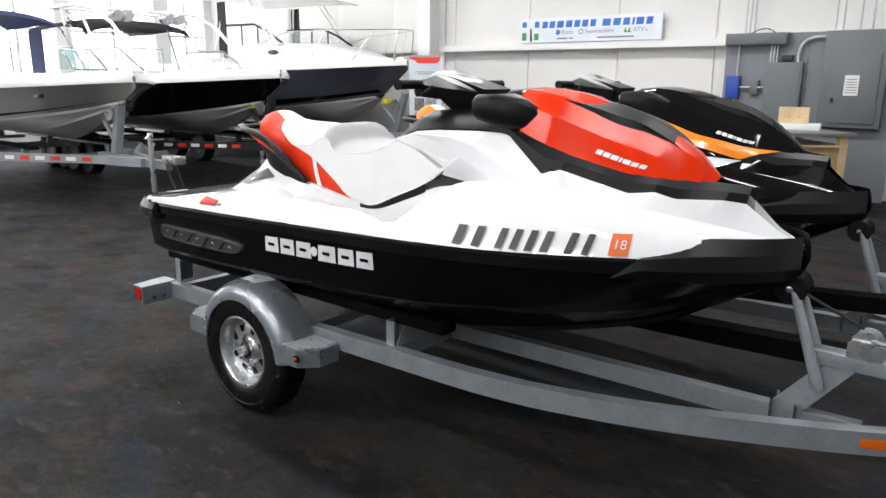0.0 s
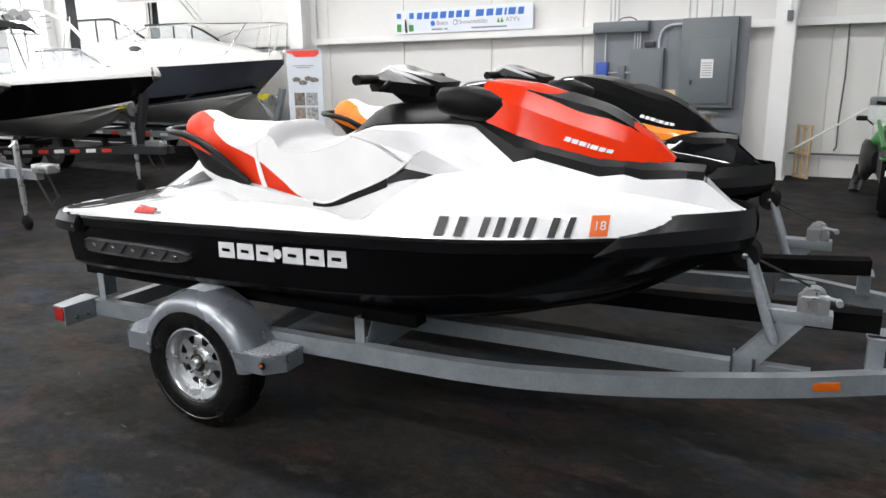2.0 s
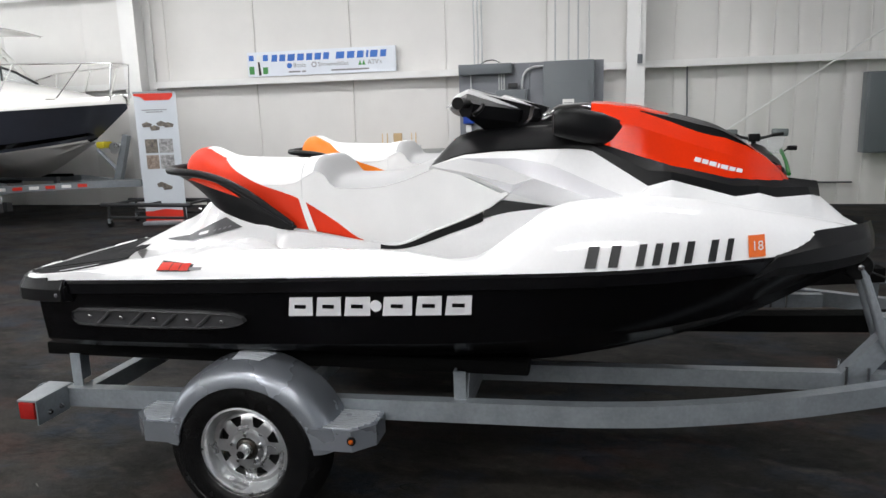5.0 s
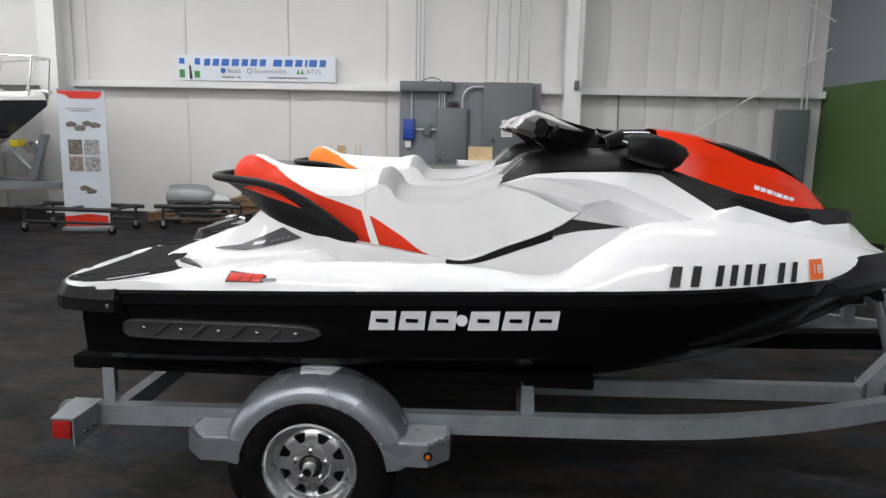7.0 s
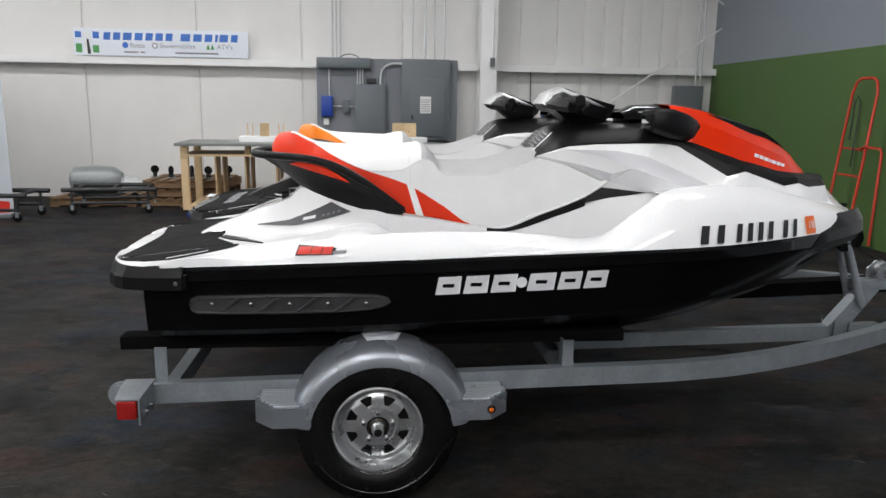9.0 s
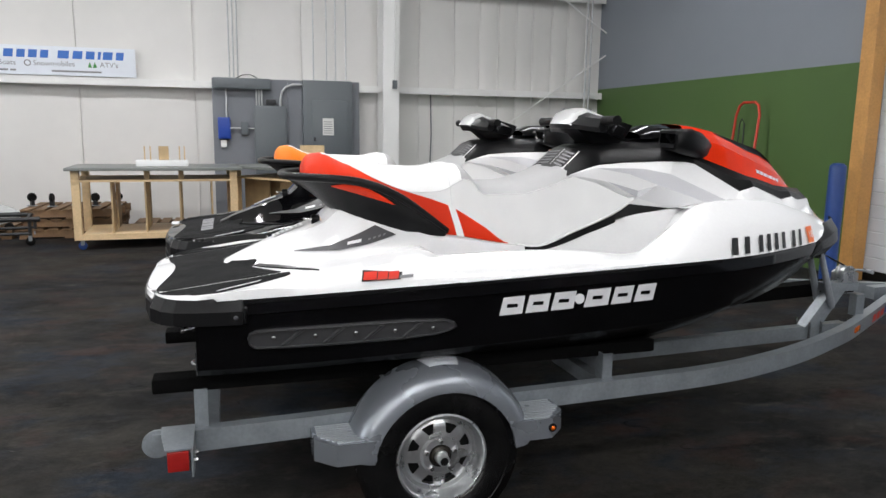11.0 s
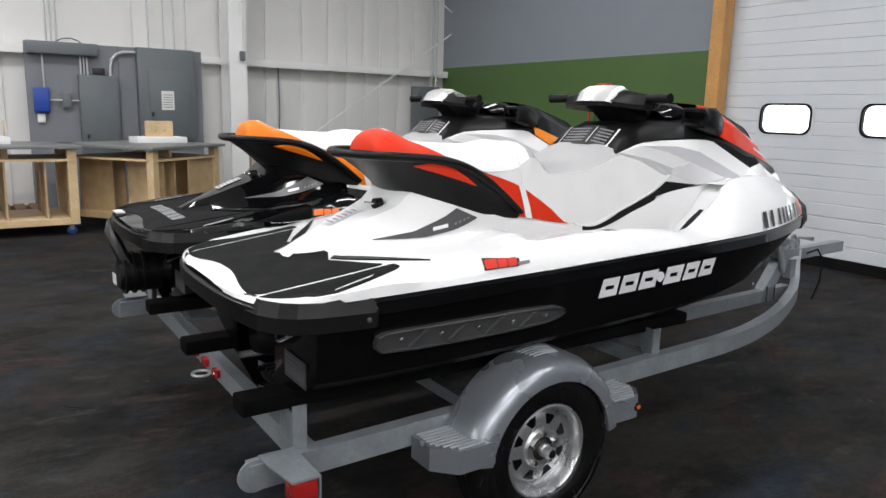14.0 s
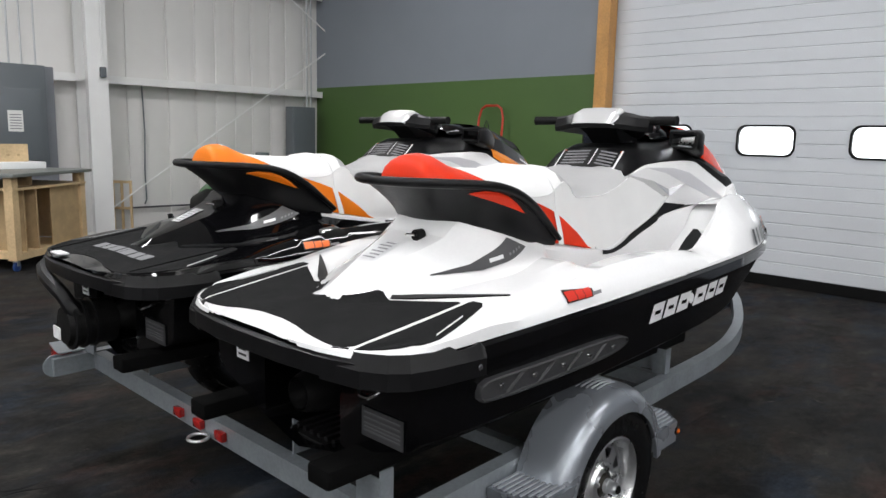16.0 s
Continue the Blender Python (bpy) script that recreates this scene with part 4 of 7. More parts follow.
        pad.append([Vector((u0 - 0.042 * nose - 0.004, v * 0.9, zr - 0.036 - drop * 0.2)), Vector((u0 + 0.008, v, zr + 0.011 - drop)), Vector((um, v, zt + 0.014 - drop)), Vector((um + (u1 - um) * 0.55, v, zt + (zf - zt) * 0.55 + 0.015 - drop)), Vector((u1, v * 0.92, zf + 0.008 - drop))])
    loft(bm, pad)
    part("steering_pad", bm, pad_silver, ski, "silver steering pad", 24)
    part("pad_badge", loft(B(), [[Vector((1.74 + 0.05 * t, v, 1.565 - 0.016 * t)) for v in (-0.03, 0.03)] for t in (0, 1)]), plastic_grey, ski)
    for s in (-1, 1):
        g = part("grip", tb([(1.725, s * 0.225, 1.512), (1.715, s * 0.26, 1.513), (1.713, s * 0.34, 1.512), (1.713, s * 0.352, 1.512)], [0.017, 0.019, 0.019, 0.021], 12), rubber, ski, "black rubber grip")
        part("lever", tb([(1.78, s * 0.22, 1.505), (1.775, s * 0.24, 1.49), (1.75, s * 0.25, 1.47)], 0.009, 6), plastic, ski)
    # hood
    H = [(2.16, 0.225, 1.37, 0.2, 1.45, 0.13, 1.5, 1.508), (2.22, 0.25, 1.353, 0.212, 1.442, 0.135, 1.495, 1.506), (2.33, 0.262, 1.315, 0.215, 1.412, 0.13, 1.475, 1.49), (2.43, 0.258, 1.28, 0.205, 1.376, 0.122, 1.44, 1.46), (2.52, 0.246, 1.262, 0.192, 1.345, 0.112, 1.405, 1.428), (2.62, 0.222, 1.236, 0.168, 1.313, 0.098, 1.372, 1.39), (2.7, 0.19, 1.224, 0.138, 1.286, 0.078, 1.336, 1.35), (2.77, 0.145, 1.216, 0.102, 1.26, 0.056, 1.294, 1.302), (2.82, 0.1, 1.212, 0.07, 1.235, 0.035, 1.25, 1.256), (2.855, 0.045, 1.21, 0.03, 1.215, 0.015, 1.22, 1.222)]
    hood_at = lambda u: [float(np.interp(u, [r[0] for r in H], [r[i] for r in H])) for i in range(8)]
    bm = B()
    rows = []
    for u in steps(2.16, 2.855, 40):
        k = hood_at(u)
        half = [(k[1], k[2]), (k[3], k[4]), (k[5], k[6]), (k[5] * 0.5, k[6] * 0.35 + k[7] * 0.65), (0.0, k[7])]
        rows.append([Vector((u, -v, z)) for v, z in half] + [Vector((u, v, z)) for v, z in half[-2::-1]])
    loft(bm, rows)
    part("hood", bm, c["hood"], ski, c["hood_label"], 9)
    # raised black duct along each side of the hood's top
    bm = B()
    for s in (-1, 1):
        rows = []
        for u, be, bi, lift in ((2.33, 0.84, 0.87, 0.001), (2.38, 0.83, 0.93, 0.002), (2.46, 0.82, 1.0, 0.004), (2.53, 0.8, 1.0, 0.01), (2.575, 0.84, 1.0, 0.014), (2.61, 0.9, 1.0, 0.013), (2.65, 0.95, 1.0, 0.009), (2.69, 0.97, 1.0, 0.004), (2.73, 0.985, 0.99, 0.001)):
            k = hood_at(u)
            ev, ez = k[3] + (k[5] - k[3]) * be, k[4] + (k[6] - k[4]) * be
            iv, iz = k[3] + (k[5] - k[3]) * bi, k[4] + (k[6] - k[4]) * bi
            rows.append([Vector((u, s * (ev + 0.002), ez - 0.003)), Vector((u, s * (ev - 0.004), ez + 0.006 + lift * 0.3)), Vector((u, s * (iv + 0.004), iz + 0.004 + lift)), Vector((u, s * iv * 0.55, iz * 0.4 + k[7] * 0.6 + lift * 0.9 + 0.003)), Vector((u, 0.0, k[7] + 0.004 + lift * 0.8))] if bi == 1.0 else [Vector((u, s * (ev + 0.002), ez - 0.003)), Vector((u, s * (ev - 0.003), ez + 0.003)), Vector((u, s * iv, iz + 0.002 + lift)), Vector((u, s * iv * 0.97, iz - 0.003)), Vector((u, s * iv * 0.95, iz - 0.005))])
        loft(bm, rows)
    part("hood_insert", bm, plastic, ski, "black hood centre panel", 25)
    for s in (-1, 1):
        x = 2.505
        for wd in (0.025, 0.025, 0.028, 0.011, 0.028, 0.025, 0.025):
            k0 = lambda u, t: hood_at(u)[1] + (hood_at(u)[3] - hood_at(u)[1]) * t
            kz = lambda u, t: hood_at(u)[2] + (hood_at(u)[4] - hood_at(u)[2]) * t
            lo, hi = 0.34 - (x - 2.505) * 0.3, 0.34 - (x - 2.505) * 0.3 + 0.17
            bm = loft(B(), [[Vector((u + 0.006 * (t - lo) * 5, s * (k0(u, t) + 0.003), kz(u, t) + 0.001)) for t in (lo, hi)] for u in (x, x + wd - 0.004)])
            part("hood_bar", bm, decal_white, ski)
            x += wd
    hb = [2.165, 2.25, 2.35, 2.39, 2.425, 2.5, 2.57, 2.64, 2.68, 2.72, 2.78, 2.83, 2.87, 2.91, 2.96]

    def base_half(u):
        k = hood_at(min(u, 2.855))
        a = (k[1] - 0.004, k[2] + 0.004)
        if u > 2.855:
            a = (max(0.0, 0.045 - (u - 2.855) * 0.45), 1.212 - (u - 2.855) * 0.1)
        d = deck_in(u) if u > 2.34 else (0.245 + (u - 2.165) * 0.405, 1.335 - (u - 2.165) * 0.62)
        m = (a[0] * 0.45 + d[0] * 0.55 + 0.004, a[1] * 0.55 + d[1] * 0.45)
        return [a, m, (d[0] - 0.002, d[1] - 0.002)]
    for sd in (-1, 1):
        if c["band"] is plastic:
            bm = loft(B(), [[Vector((u, sd * v, z)) for v, z in base_half(u)[:2]] for u in hb if u < 2.75])
        else:
            run = []
            for u in steps(2.2, 2.78, 16):
                a, m, d = base_half(u)
                t = min(1.0, max(0.02, (2.79 - u) / 0.16))
                run.append([Vector((u, sd * (p[0] + 0.004), p[1] + 0.003)) for p in (a, (a[0] + (m[0] - a[0]) * t, a[1] + (m[1] - a[1]) * t), (a[0] + (d[0] - a[0]) * t + 0.004, a[1] + (d[1] - a[1]) * t + 0.004))])
            bm = loft(B(), run)
            bm2 = patch(B(), [(2.3, 1.12), (2.53, 1.12), (2.66, 1.165), (2.34, 1.19)], deck_side, sd, 0.006, 8)
            bmesh.ops.translate(bm2, verts=bm2.verts[:], vec=(0, 0, 0.02))
            part("hood_flash", bm2, gel_white, ski, "white flash below the orange band")
        part("hood_band", bm, c["band"], ski, c["band_label"], 12)
    part("hood_lip", both([u for u in hb if u > 2.71], base_half, 0, 1), plastic, ski, "black hood lip", 12)
    part("hood_base", both(hb, base_half, 1, 2), plastic, ski, "black hood surround", 12)
    # bow and stern bumpers
    bm = B()
    us2 = steps(2.74, 3.13, 14)
    for s in (-1, 1):
        b, g = gun(2.68)
        rings = [[Vector((2.675, s * (b + 0.004), g - 0.055)), Vector((2.675, s * (b + 0.008), g - 0.058)), Vector((2.675, s * (b + 0.008), g - 0.062)), Vector((2.675, s * (b - 0.01), g - 0.066))]]
        for u in us2:
            b, g = gun(u)
            t = min(1, (u - 2.74) / 0.16)
            rings.append([Vector((u + 0.006, s * (b * 0.86 - 0.012), g + 0.014 + 0.05 * t)), Vector((u + 0.014, s * (b + 0.006), g + 0.004 + 0.014 * t)), Vector((u + 0.015, s * (b + 0.015), g - 0.03)), Vector((u, s * (b - 0.015), g - 0.065 - 0.01 * t))])
        loft(bm, rings)
    bmesh.ops.remove_doubles(bm, verts=bm.verts, dist=0.012)
    part("bow_bumper", bm, plastic, ski, "matt black bow bumper", 20)
    st = [(0.26, 0.588), (0.18, 0.577), (0.1, 0.562), (0.04, 0.539), (0.0, 0.503), (-0.035, 0.444), (-0.065, 0.336), (-0.082, 0.18)]
    pth = [(u, -v) for u, v in st] + [(-0.086, 0.0)] + [(u, v) for u, v in st[::-1]]
    rings = []
    for i, (u, v) in enumerate(pth):
        d = Vector((0.35 - u, -v * 0.55, 0)).normalized()
        z = 0.894
        rings.append([Vector((u, v, z - 0.008)), Vector((u, v, z - 0.055)), Vector((u, v, z - 0.078)) + d * 0.06, Vector((u, v, z - 0.02)) + d * 0.05, Vector((u, v, z - 0.002)) + d * 0.012])
    part("stern_bumper", loft(B(), rings, True, True), plastic, ski, "black stern bumper", 22)
    for sd in (-1, 1):
        rings = []
        cap = [(-0.056, 0.32, 0.0), (-0.05, 0.355, 1.0), (-0.035, 0.444, 1.0), (0.0, 0.503, 1.0), (0.04, 0.539, 1.0), (0.1, 0.562, 0.9), (0.15, 0.572, 1.2), (0.17, 0.576, 0.35), (0.215, 0.583, 0.5), (0.245, 0.587, 0.9), (0.252, 0.588, 0.0)]
        for u, v, k in cap:
            d = Vector((0.35 - u, -v * 0.75, 0)).normalized()
            p = Vector((u, v, 0.896 + 0.025 * max(0, u)))
            ring = [p + d * (0.006 + 0.018 * k) + Vector((0, 0, 0.002 + 0.012 * k)), p + d * (0.002 + 0.012 * k) + Vector((0, 0, 0.004 + 0.012 * k)), p - d * 0.008 + Vector((0, 0, -0.022)), p - d * 0.009 + Vector((0, 0, -0.066)), p + d * 0.02 + Vector((0, 0, -0.07))]
            rings.append([Vector((q.x, sd * q.y, q.z)) for q in ring])
        cp = part("corner_cap", loft(B(), rings, True, True), plastic, ski, "black moulded stern corner cap", 14)
        part("screw", lathe(B(), [(0, 0.004 * sd), (0.006, 0.003 * sd), (0.008, 0)], "y", (0.228, sd * 0.595, 0.86), 10), dark_fixing, cp)
    # swim platform mats
    def deck_z(u, v):
        h = deck_half(u)
        vv, zz = [p[0] for p in h][::-1], [p[1] for p in h][::-1]
        return float(np.interp(abs(v), vv, zz))

    def slab(name, rows, h, material, label, n=8):
        """A pad laid on the deck: rows from (u, v) to (u, v), with a rounded rim."""
        at = lambda p, q, k: (p[0] + (q[0] - p[0]) * k / n, p[1] + (q[1] - p[1]) * k / n)
        top = [[Vector((*at(p, q, k), deck_z(*at(p, q, k)) + h)) for k in range(n + 1)] for p, q in rows]
        bm = loft(B(), top)
        rim = [r[0] for r in top] + top[-1][1:] + [r[-1] for r in top[-2::-1]] + top[0][-2:0:-1]
        vs = [bm.verts.new(p) for p in rim]
        ws = [bm.verts.new(p - Vector((0, 0, h + 0.006))) for p in rim]
        for k in range(len(rim)):
            bm.faces.new((ws[k], ws[(k + 1) % len(rim)], vs[(k + 1) % len(rim)], vs[k]))
        bmesh.ops.remove_doubles(bm, verts=bm.verts, dist=1e-4)
        return part(name, bm, material, ski, label)

    aft = [(0.0, 0.012), (0.06, 0.011), (0.13, 0.002), (0.22, -0.016), (0.3, -0.027), (0.36, -0.028), (0.381, -0.02)]
    fore = [(0.0, 0.21), (0.03, 0.213), (0.06, 0.232), (0.115, 0.31), (0.135, 0.315), (0.19, 0.29), (0.35, 0.375), (0.37, 0.388), (0.381, 0.384)]
    cut = lambda tab, v: float(np.interp(abs(v), [p[0] for p in tab], [p[1] for p in tab]))
    vs = sorted({round(x * y, 4) for x in (-1, 1) for y in (0, 0.03, 0.06, 0.09, 0.115, 0.135, 0.16, 0.19, 0.24, 0.3, 0.35, 0.37, 0.381)})
    slab("boarding_mat", [((cut(aft, v), v), (cut(fore, v), v)) for v in vs], 0.0025, foam_mat, "black foam boarding mat", 10)
    for sd in (-1, 1):
        edge = [(-0.018, 0.399, 0.413), (0.0, 0.399, 0.44), (0.022, 0.4, 0.465), (0.05, 0.401, 0.487), (0.09, 0.402, 0.504), (0.13, 0.403, 0.512), (0.165, 0.403, 0.51), (0.25, 0.403, 0.492), (0.33, 0.401, 0.47), (0.4, 0.4, 0.45), (0.415, 0.404, 0.438)]
        pad = slab("boarding_mat", [((u, sd * p), (u, sd * q)) for u, p, q in edge], 0.003, foam_mat, "black foam edge mat")
        line = [((0.18, 0.488), (0.172, 0.491)), ((0.315, 0.455), (0.307, 0.458))]
        slab("mat_groove", [((p[0], sd * p[1]), (q[0], sd * (q[1] + 0.003))) for p, q in line], 0.0045, gel_white, "white groove in the edge mat", 2)
        slot = []
        for k in range(13):
            t = k / 12
            w = 0.021 * (1 - t) ** 0.8 * min(1, 0.45 + 3 * t) + 0.0008
            cu, cv = 0.312 + 0.2 * t, 0.172 + 0.288 * t
            slot.append(((cu + 0.82 * w, sd * (cv - 0.57 * w)), (cu - 0.82 * w, sd * (cv + 0.57 * w))))
        slab("deck_slot", slot, 0.0045, plastic, "black drain slot", 3)
    # the port quarter draws in towards the stern
    for ob in list(ski.children_recursive):
        if ob.name.split(".")[0] in ("hull", "rub_rail", "deck", "deck_floor", "boarding_mat", "mat_groove", "deck_slot", "stern_bumper", "corner_cap", "screw"):
            for v in ob.data.vertices:
                if v.co.y > 0 and v.co.x < 0.7:
                    v.co.y *= 1 - 0.15 * (0.7 - v.co.x) / 0.7
    # side sponsons: rimmed, with slanted ribs between the screws
    for sg in (-1, 1):
        prof = [(0.262, 0.776), (0.266, 0.756), (0.285, 0.741), (0.4, 0.738), (0.6, 0.74), (0.8, 0.745), (0.9, 0.752), (0.955, 0.766), (0.978, 0.782), (0.97, 0.797), (0.93, 0.81), (0.8, 0.816), (0.55, 0.813), (0.35, 0.809), (0.29, 0.806), (0.268, 0.795)]
        n = len(prof)
        cu, cz = 0.61, 0.777
        ring = lambda k, o: [Vector((cu + (u - cu) * (1 - 0.03 * (1 - k)), sg * (hull_v(u, z) + o), cz + (z - cz) * k)) for u, z in prof]
        bm = B()
        lay = [[bm.verts.new(p) for p in ring(k, o)] for k, o in ((1.0, -0.002), (0.96, 0.017), (0.84, 0.021), (0.74, 0.013))]
        for a, b in zip(lay, lay[1:]):
            for k in range(n):
                bm.faces.new((a[k], a[(k + 1) % n], b[(k + 1) % n], b[k]))
        bm.faces.new(lay[-1])
        sp = part("sponson", bm, plastic_grey, ski, "dark grey side sponson", 30)
        for k in range(5):
            u = 0.345 + 0.136 * k
            part("screw", lathe(B(), [(0, 0.007 * sg), (0.007, 0.005 * sg), (0.009, 0.0)], "y", (u, sg * (hull_v(u, 0.78) + 0.015), 0.78), 12), chrome, sp)
            if k < 4:
                c0 = u + 0.062
                bm = B()
                lo = [(c0 - 0.04, 0.753), (c0 - 0.018, 0.753), (c0 + 0.04, 0.801), (c0 + 0.018, 0.801)]
                bottom = [bm.verts.new((x, sg * (hull_v(x, z) + 0.012), z)) for x, z in lo]
                top = [bm.verts.new((x, sg * (hull_v(x, z) + 0.0195), z)) for x, z in ((lo[0][0] + 0.006, lo[0][1]), (lo[1][0] - 0.006, lo[1][1]), (lo[2][0] - 0.006, lo[2][1]), (lo[3][0] + 0.006, lo[3][1]))]
                for i in range(4):
                    bm.faces.new((bottom[i], bottom[(i + 1) % 4], top[(i + 1) % 4], top[i]))
                bm.faces.new(top)
                part("rib", bm, plastic_grey, sp, "slanted rib")
    # transom: pump tunnel, nozzle, tow eye, labels
    part("jet_nozzle", lathe(B(), [(0.05, -0.1), (0.06, -0.08), (0.085, 0.05), (0.09, 0.12), (0.0, 0.12), (0.045, -0.1)], "x", (0.2, 0, 0.66), 24), rubber, ski, "black jet nozzle")
    part("pump_housing", lathe(B(), [(0.0, 0.0), (0.13, 0.0), (0.14, 0.03), (0.14, 0.2)], "x", (0.34, 0, 0.66), 24), rubber, ski)
    rp = part("ride_plate", bevel_all(bx(0.14, 0.5, -0.12, 0.12, 0.5, 0.512), 0.004), rubber, ski)
    for k in range(6):
        part("grate_bar", bx(0.16, 0.32, -0.1 + 0.036 * k, -0.085 + 0.036 * k, 0.513, 0.526), plastic, rp)
    for s in (-1, 1):
        part("tow_eye", tb([(0.1, s * 0.395, 0.79), (0.06, s * 0.39, 0.775), (0.05, s * 0.375, 0.765), (0.05, s * 0.345, 0.765), (0.06, s * 0.33, 0.775), (0.1, s * 0.325, 0.79)], 0.006, 8), chrome, ski, "bright steel tow eye")
    bm = bx(0.094, 0.0975, -0.46, -0.3, 0.632, 0.712)
    wl = part("warning_label", bm, plastic_mid, ski, "grey warning label")
    for z in (0.647, 0.657, 0.667, 0.682, 0.697):
        part("label_line", bx(0.0925, 0.094, -0.45, -0.31, z, z + 0.005), decal_dark, wl)
    bm = bx(0.094, 0.0975, 0.26, 0.33, 0.7, 0.8)
    wl = part("warning_label", bm, decal_white, ski, "white warning label")
    part("label_line", bx(0.0925, 0.0939, 0.262, 0.328, 0.775, 0.798), decal_black, wl)
    for z in (0.712, 0.73, 0.748):
        part("label_line", bx(0.0925, 0.0939, 0.272, 0.318, z, z + 0.007), decal_black, wl)
    # key post and rear label
    part("key_post", lathe(B(), [(0, -0.006), (0.012, -0.006), (0.013, -0.01), (0.0195, -0.01), (0.021, 0.02), (0.0, 0.02)], "x", (0.546, -0.04, 1.104), 18), plastic, ski)
    part("key_pin", tb([(0.545, -0.04, 1.104), (0.505, -0.028, 1.108)], 0.0045, 8), chrome, ski, "bright key pin")
    # plain block shapes on the flanks
    for s in (-1, 1):
        z0 = lambda u: 0.805 + (u - 1.14) * 0.033
        x = 1.14
        for k, w in enumerate((0.102, 0.102, 0.105, 0.035, 0.115, 0.1, 0.1)):
            bm = B()
            if k == 3:
                lathe(bm, [(0.0, 0.0), (0.02, 0.0), (0.02, 0.002)], "y", (x + 0.01, s * (hull_v(x, 0.85) + 0.004), z0(x) + 0.036), 16)
                part("flank_dot", bm, decal_white, ski)
                x += 0.03
                continue
            sl = 0.012
            patch(bm, [(x, z0(x)), (x + w - 0.012, z0(x + w)), (x + w - 0.012 + sl * 0.5, z0(x + w) + 0.069), (x + sl, z0(x) + 0.069)], hull_v, s, 0.004)
            part("flank_block", bm, decal_white, ski, "white block shape on the hull flank")
            bm = B()
            u = x + w * 0.45
            patch(bm, [(u - 0.02, z0(u) + 0.028), (u + 0.022, z0(u) + 0.028), (u + 0.024, z0(u) + 0.042), (u - 0.018, z0(u) + 0.042)], hull_v, s, 0.006, 2)
            part("flank_gap", bm, gel_black, ski)
            x += w
        x = 0.645
        bm = patch(B(), [(0.639, 0.954), (0.775, 0.957), (0.785, 0.98), (0.65, 0.988)], deck_side, s, 0.0035, 6)
        part("mark_outline", bm, decal_black, ski)
        for w in (0.045, 0.035, 0.035):
            bm = patch(B(), [(x, 0.959), (x + w, 0.9605), (x + w + 0.008, 0.984), (x + 0.008, 0.9825)], deck_side, s, 0.006)
            part("model_bar", bm, c["mark"], ski)
            x += w + 0.003
        bm = patch(B(), [(x + 0.002, 0.961), (x + 0.05, 0.963), (x + 0.052, 0.973), (x + 0.004, 0.971)], deck_side, s, 0.006)
        part("model_bar", bm, decal_grey, ski)
        # grey flash below the grab handle
        bm = B()
        fl = [(0.452, 1.004), (0.61, 1.014), (0.72, 1.04), (0.83, 1.068)], [(0.452, 1.006), (0.585, 1.031), (0.67, 1.067), (0.752, 1.104)]
        lo, hi = fl
        ends = lambda row, q: (float(np.interp(q, range(4), [p[0] for p in row])), float(np.interp(q, range(4), [p[1] for p in row])))
        cols = []
        for q in steps(0, 3, 15):
            (ua, za), (ub, zb) = ends(lo, q), ends(hi, q)
            cols.append([Vector((ua + (ub - ua) * t, s * (body_side(ua + (ub - ua) * t, za + (zb - za) * t) + 0.006), za + (zb - za) * t)) for t in (0, 0.25, 0.5, 0.75, 1)])
        loft(bm, cols)
        part("side_flash", bm, decal_dark, ski, "dark grey flash with pale bars")
        for a, b, h in ((0.64, 0.69, 0.011), (0.715, 0.725, 0.007), (0.735, 0.745, 0.007), (0.755, 0.765, 0.007), (0.775, 0.785, 0.007)):
            z = lambda u: 1.034 + (u - 0.64) * 0.24
            bm = patch(B(), [(a, z(a)), (b, z(b)), (b + 0.004, z(b) + h), (a + 0.004, z(a) + h)], body_side, s, 0.01, 2)
            part("flash_bar", bm, decal_white if h > 0.01 else decal_grey, ski)
    # instruction plate on the console, and rear label on the pedestal
    P = lambda t, v, o: Vector((1.575 + 0.088 * t - 0.004 * o, v, 1.309 + 0.083 * t + 0.004 + 0.004 * o - max(0, abs(v) - 0.1) * 0.35))
    bm = loft(B(), [[P(t, v, 0) for v in (-0.15, -0.05, 0.05, 0.15)] for t in (0, 0.5, 1)])
    plate = part("instruction_plate", bm, decal_black, ski, "black instruction plate with white lines")
    for t0, t1, v0, v1 in ((0.0, 0.05, -0.15, 0.15), (0.95, 1.0, -0.15, 0.15), (0, 1, -0.15, -0.142), (0, 1, 0.142, 0.15), (0.1, 0.9, -0.03, -0.024)):
        part("plate_line", loft(B(), [[P(t0, v0, 1), P(t0, v1, 1)], [P(t1, v0, 1), P(t1, v1, 1)]]), decal_orange if t0 > 0.9 else decal_white, plate)
    for k in range(5):
        part("plate_line", loft(B(), [[P(0.15 + 0.15 * k, -0.13, 1), P(0.15 + 0.15 * k, -0.05, 1)], [P(0.22 + 0.15 * k, -0.13, 1), P(0.22 + 0.15 * k, -0.05, 1)]]), decal_grey, plate)
        part("plate_line", loft(B(), [[P(0.15 + 0.15 * k, 0.0, 1), P(0.15 + 0.15 * k, 0.12, 1)], [P(0.22 + 0.15 * k, 0.0, 1), P(0.22 + 0.15 * k, 0.12, 1)]]), decal_grey, plate)
    Q = lambda t, v: Vector((0.385 + 0.12 * t, v, smooth_tab(T_Z3, 0.385 + 0.12 * t) + 0.004))
    rl = part("rear_label", loft(B(), [[Q(t, v) for v in (-0.005, 0.03, 0.065)] for t in (0, 0.33, 0.66, 1)]), decal_pale, ski, "pale grey printed label")
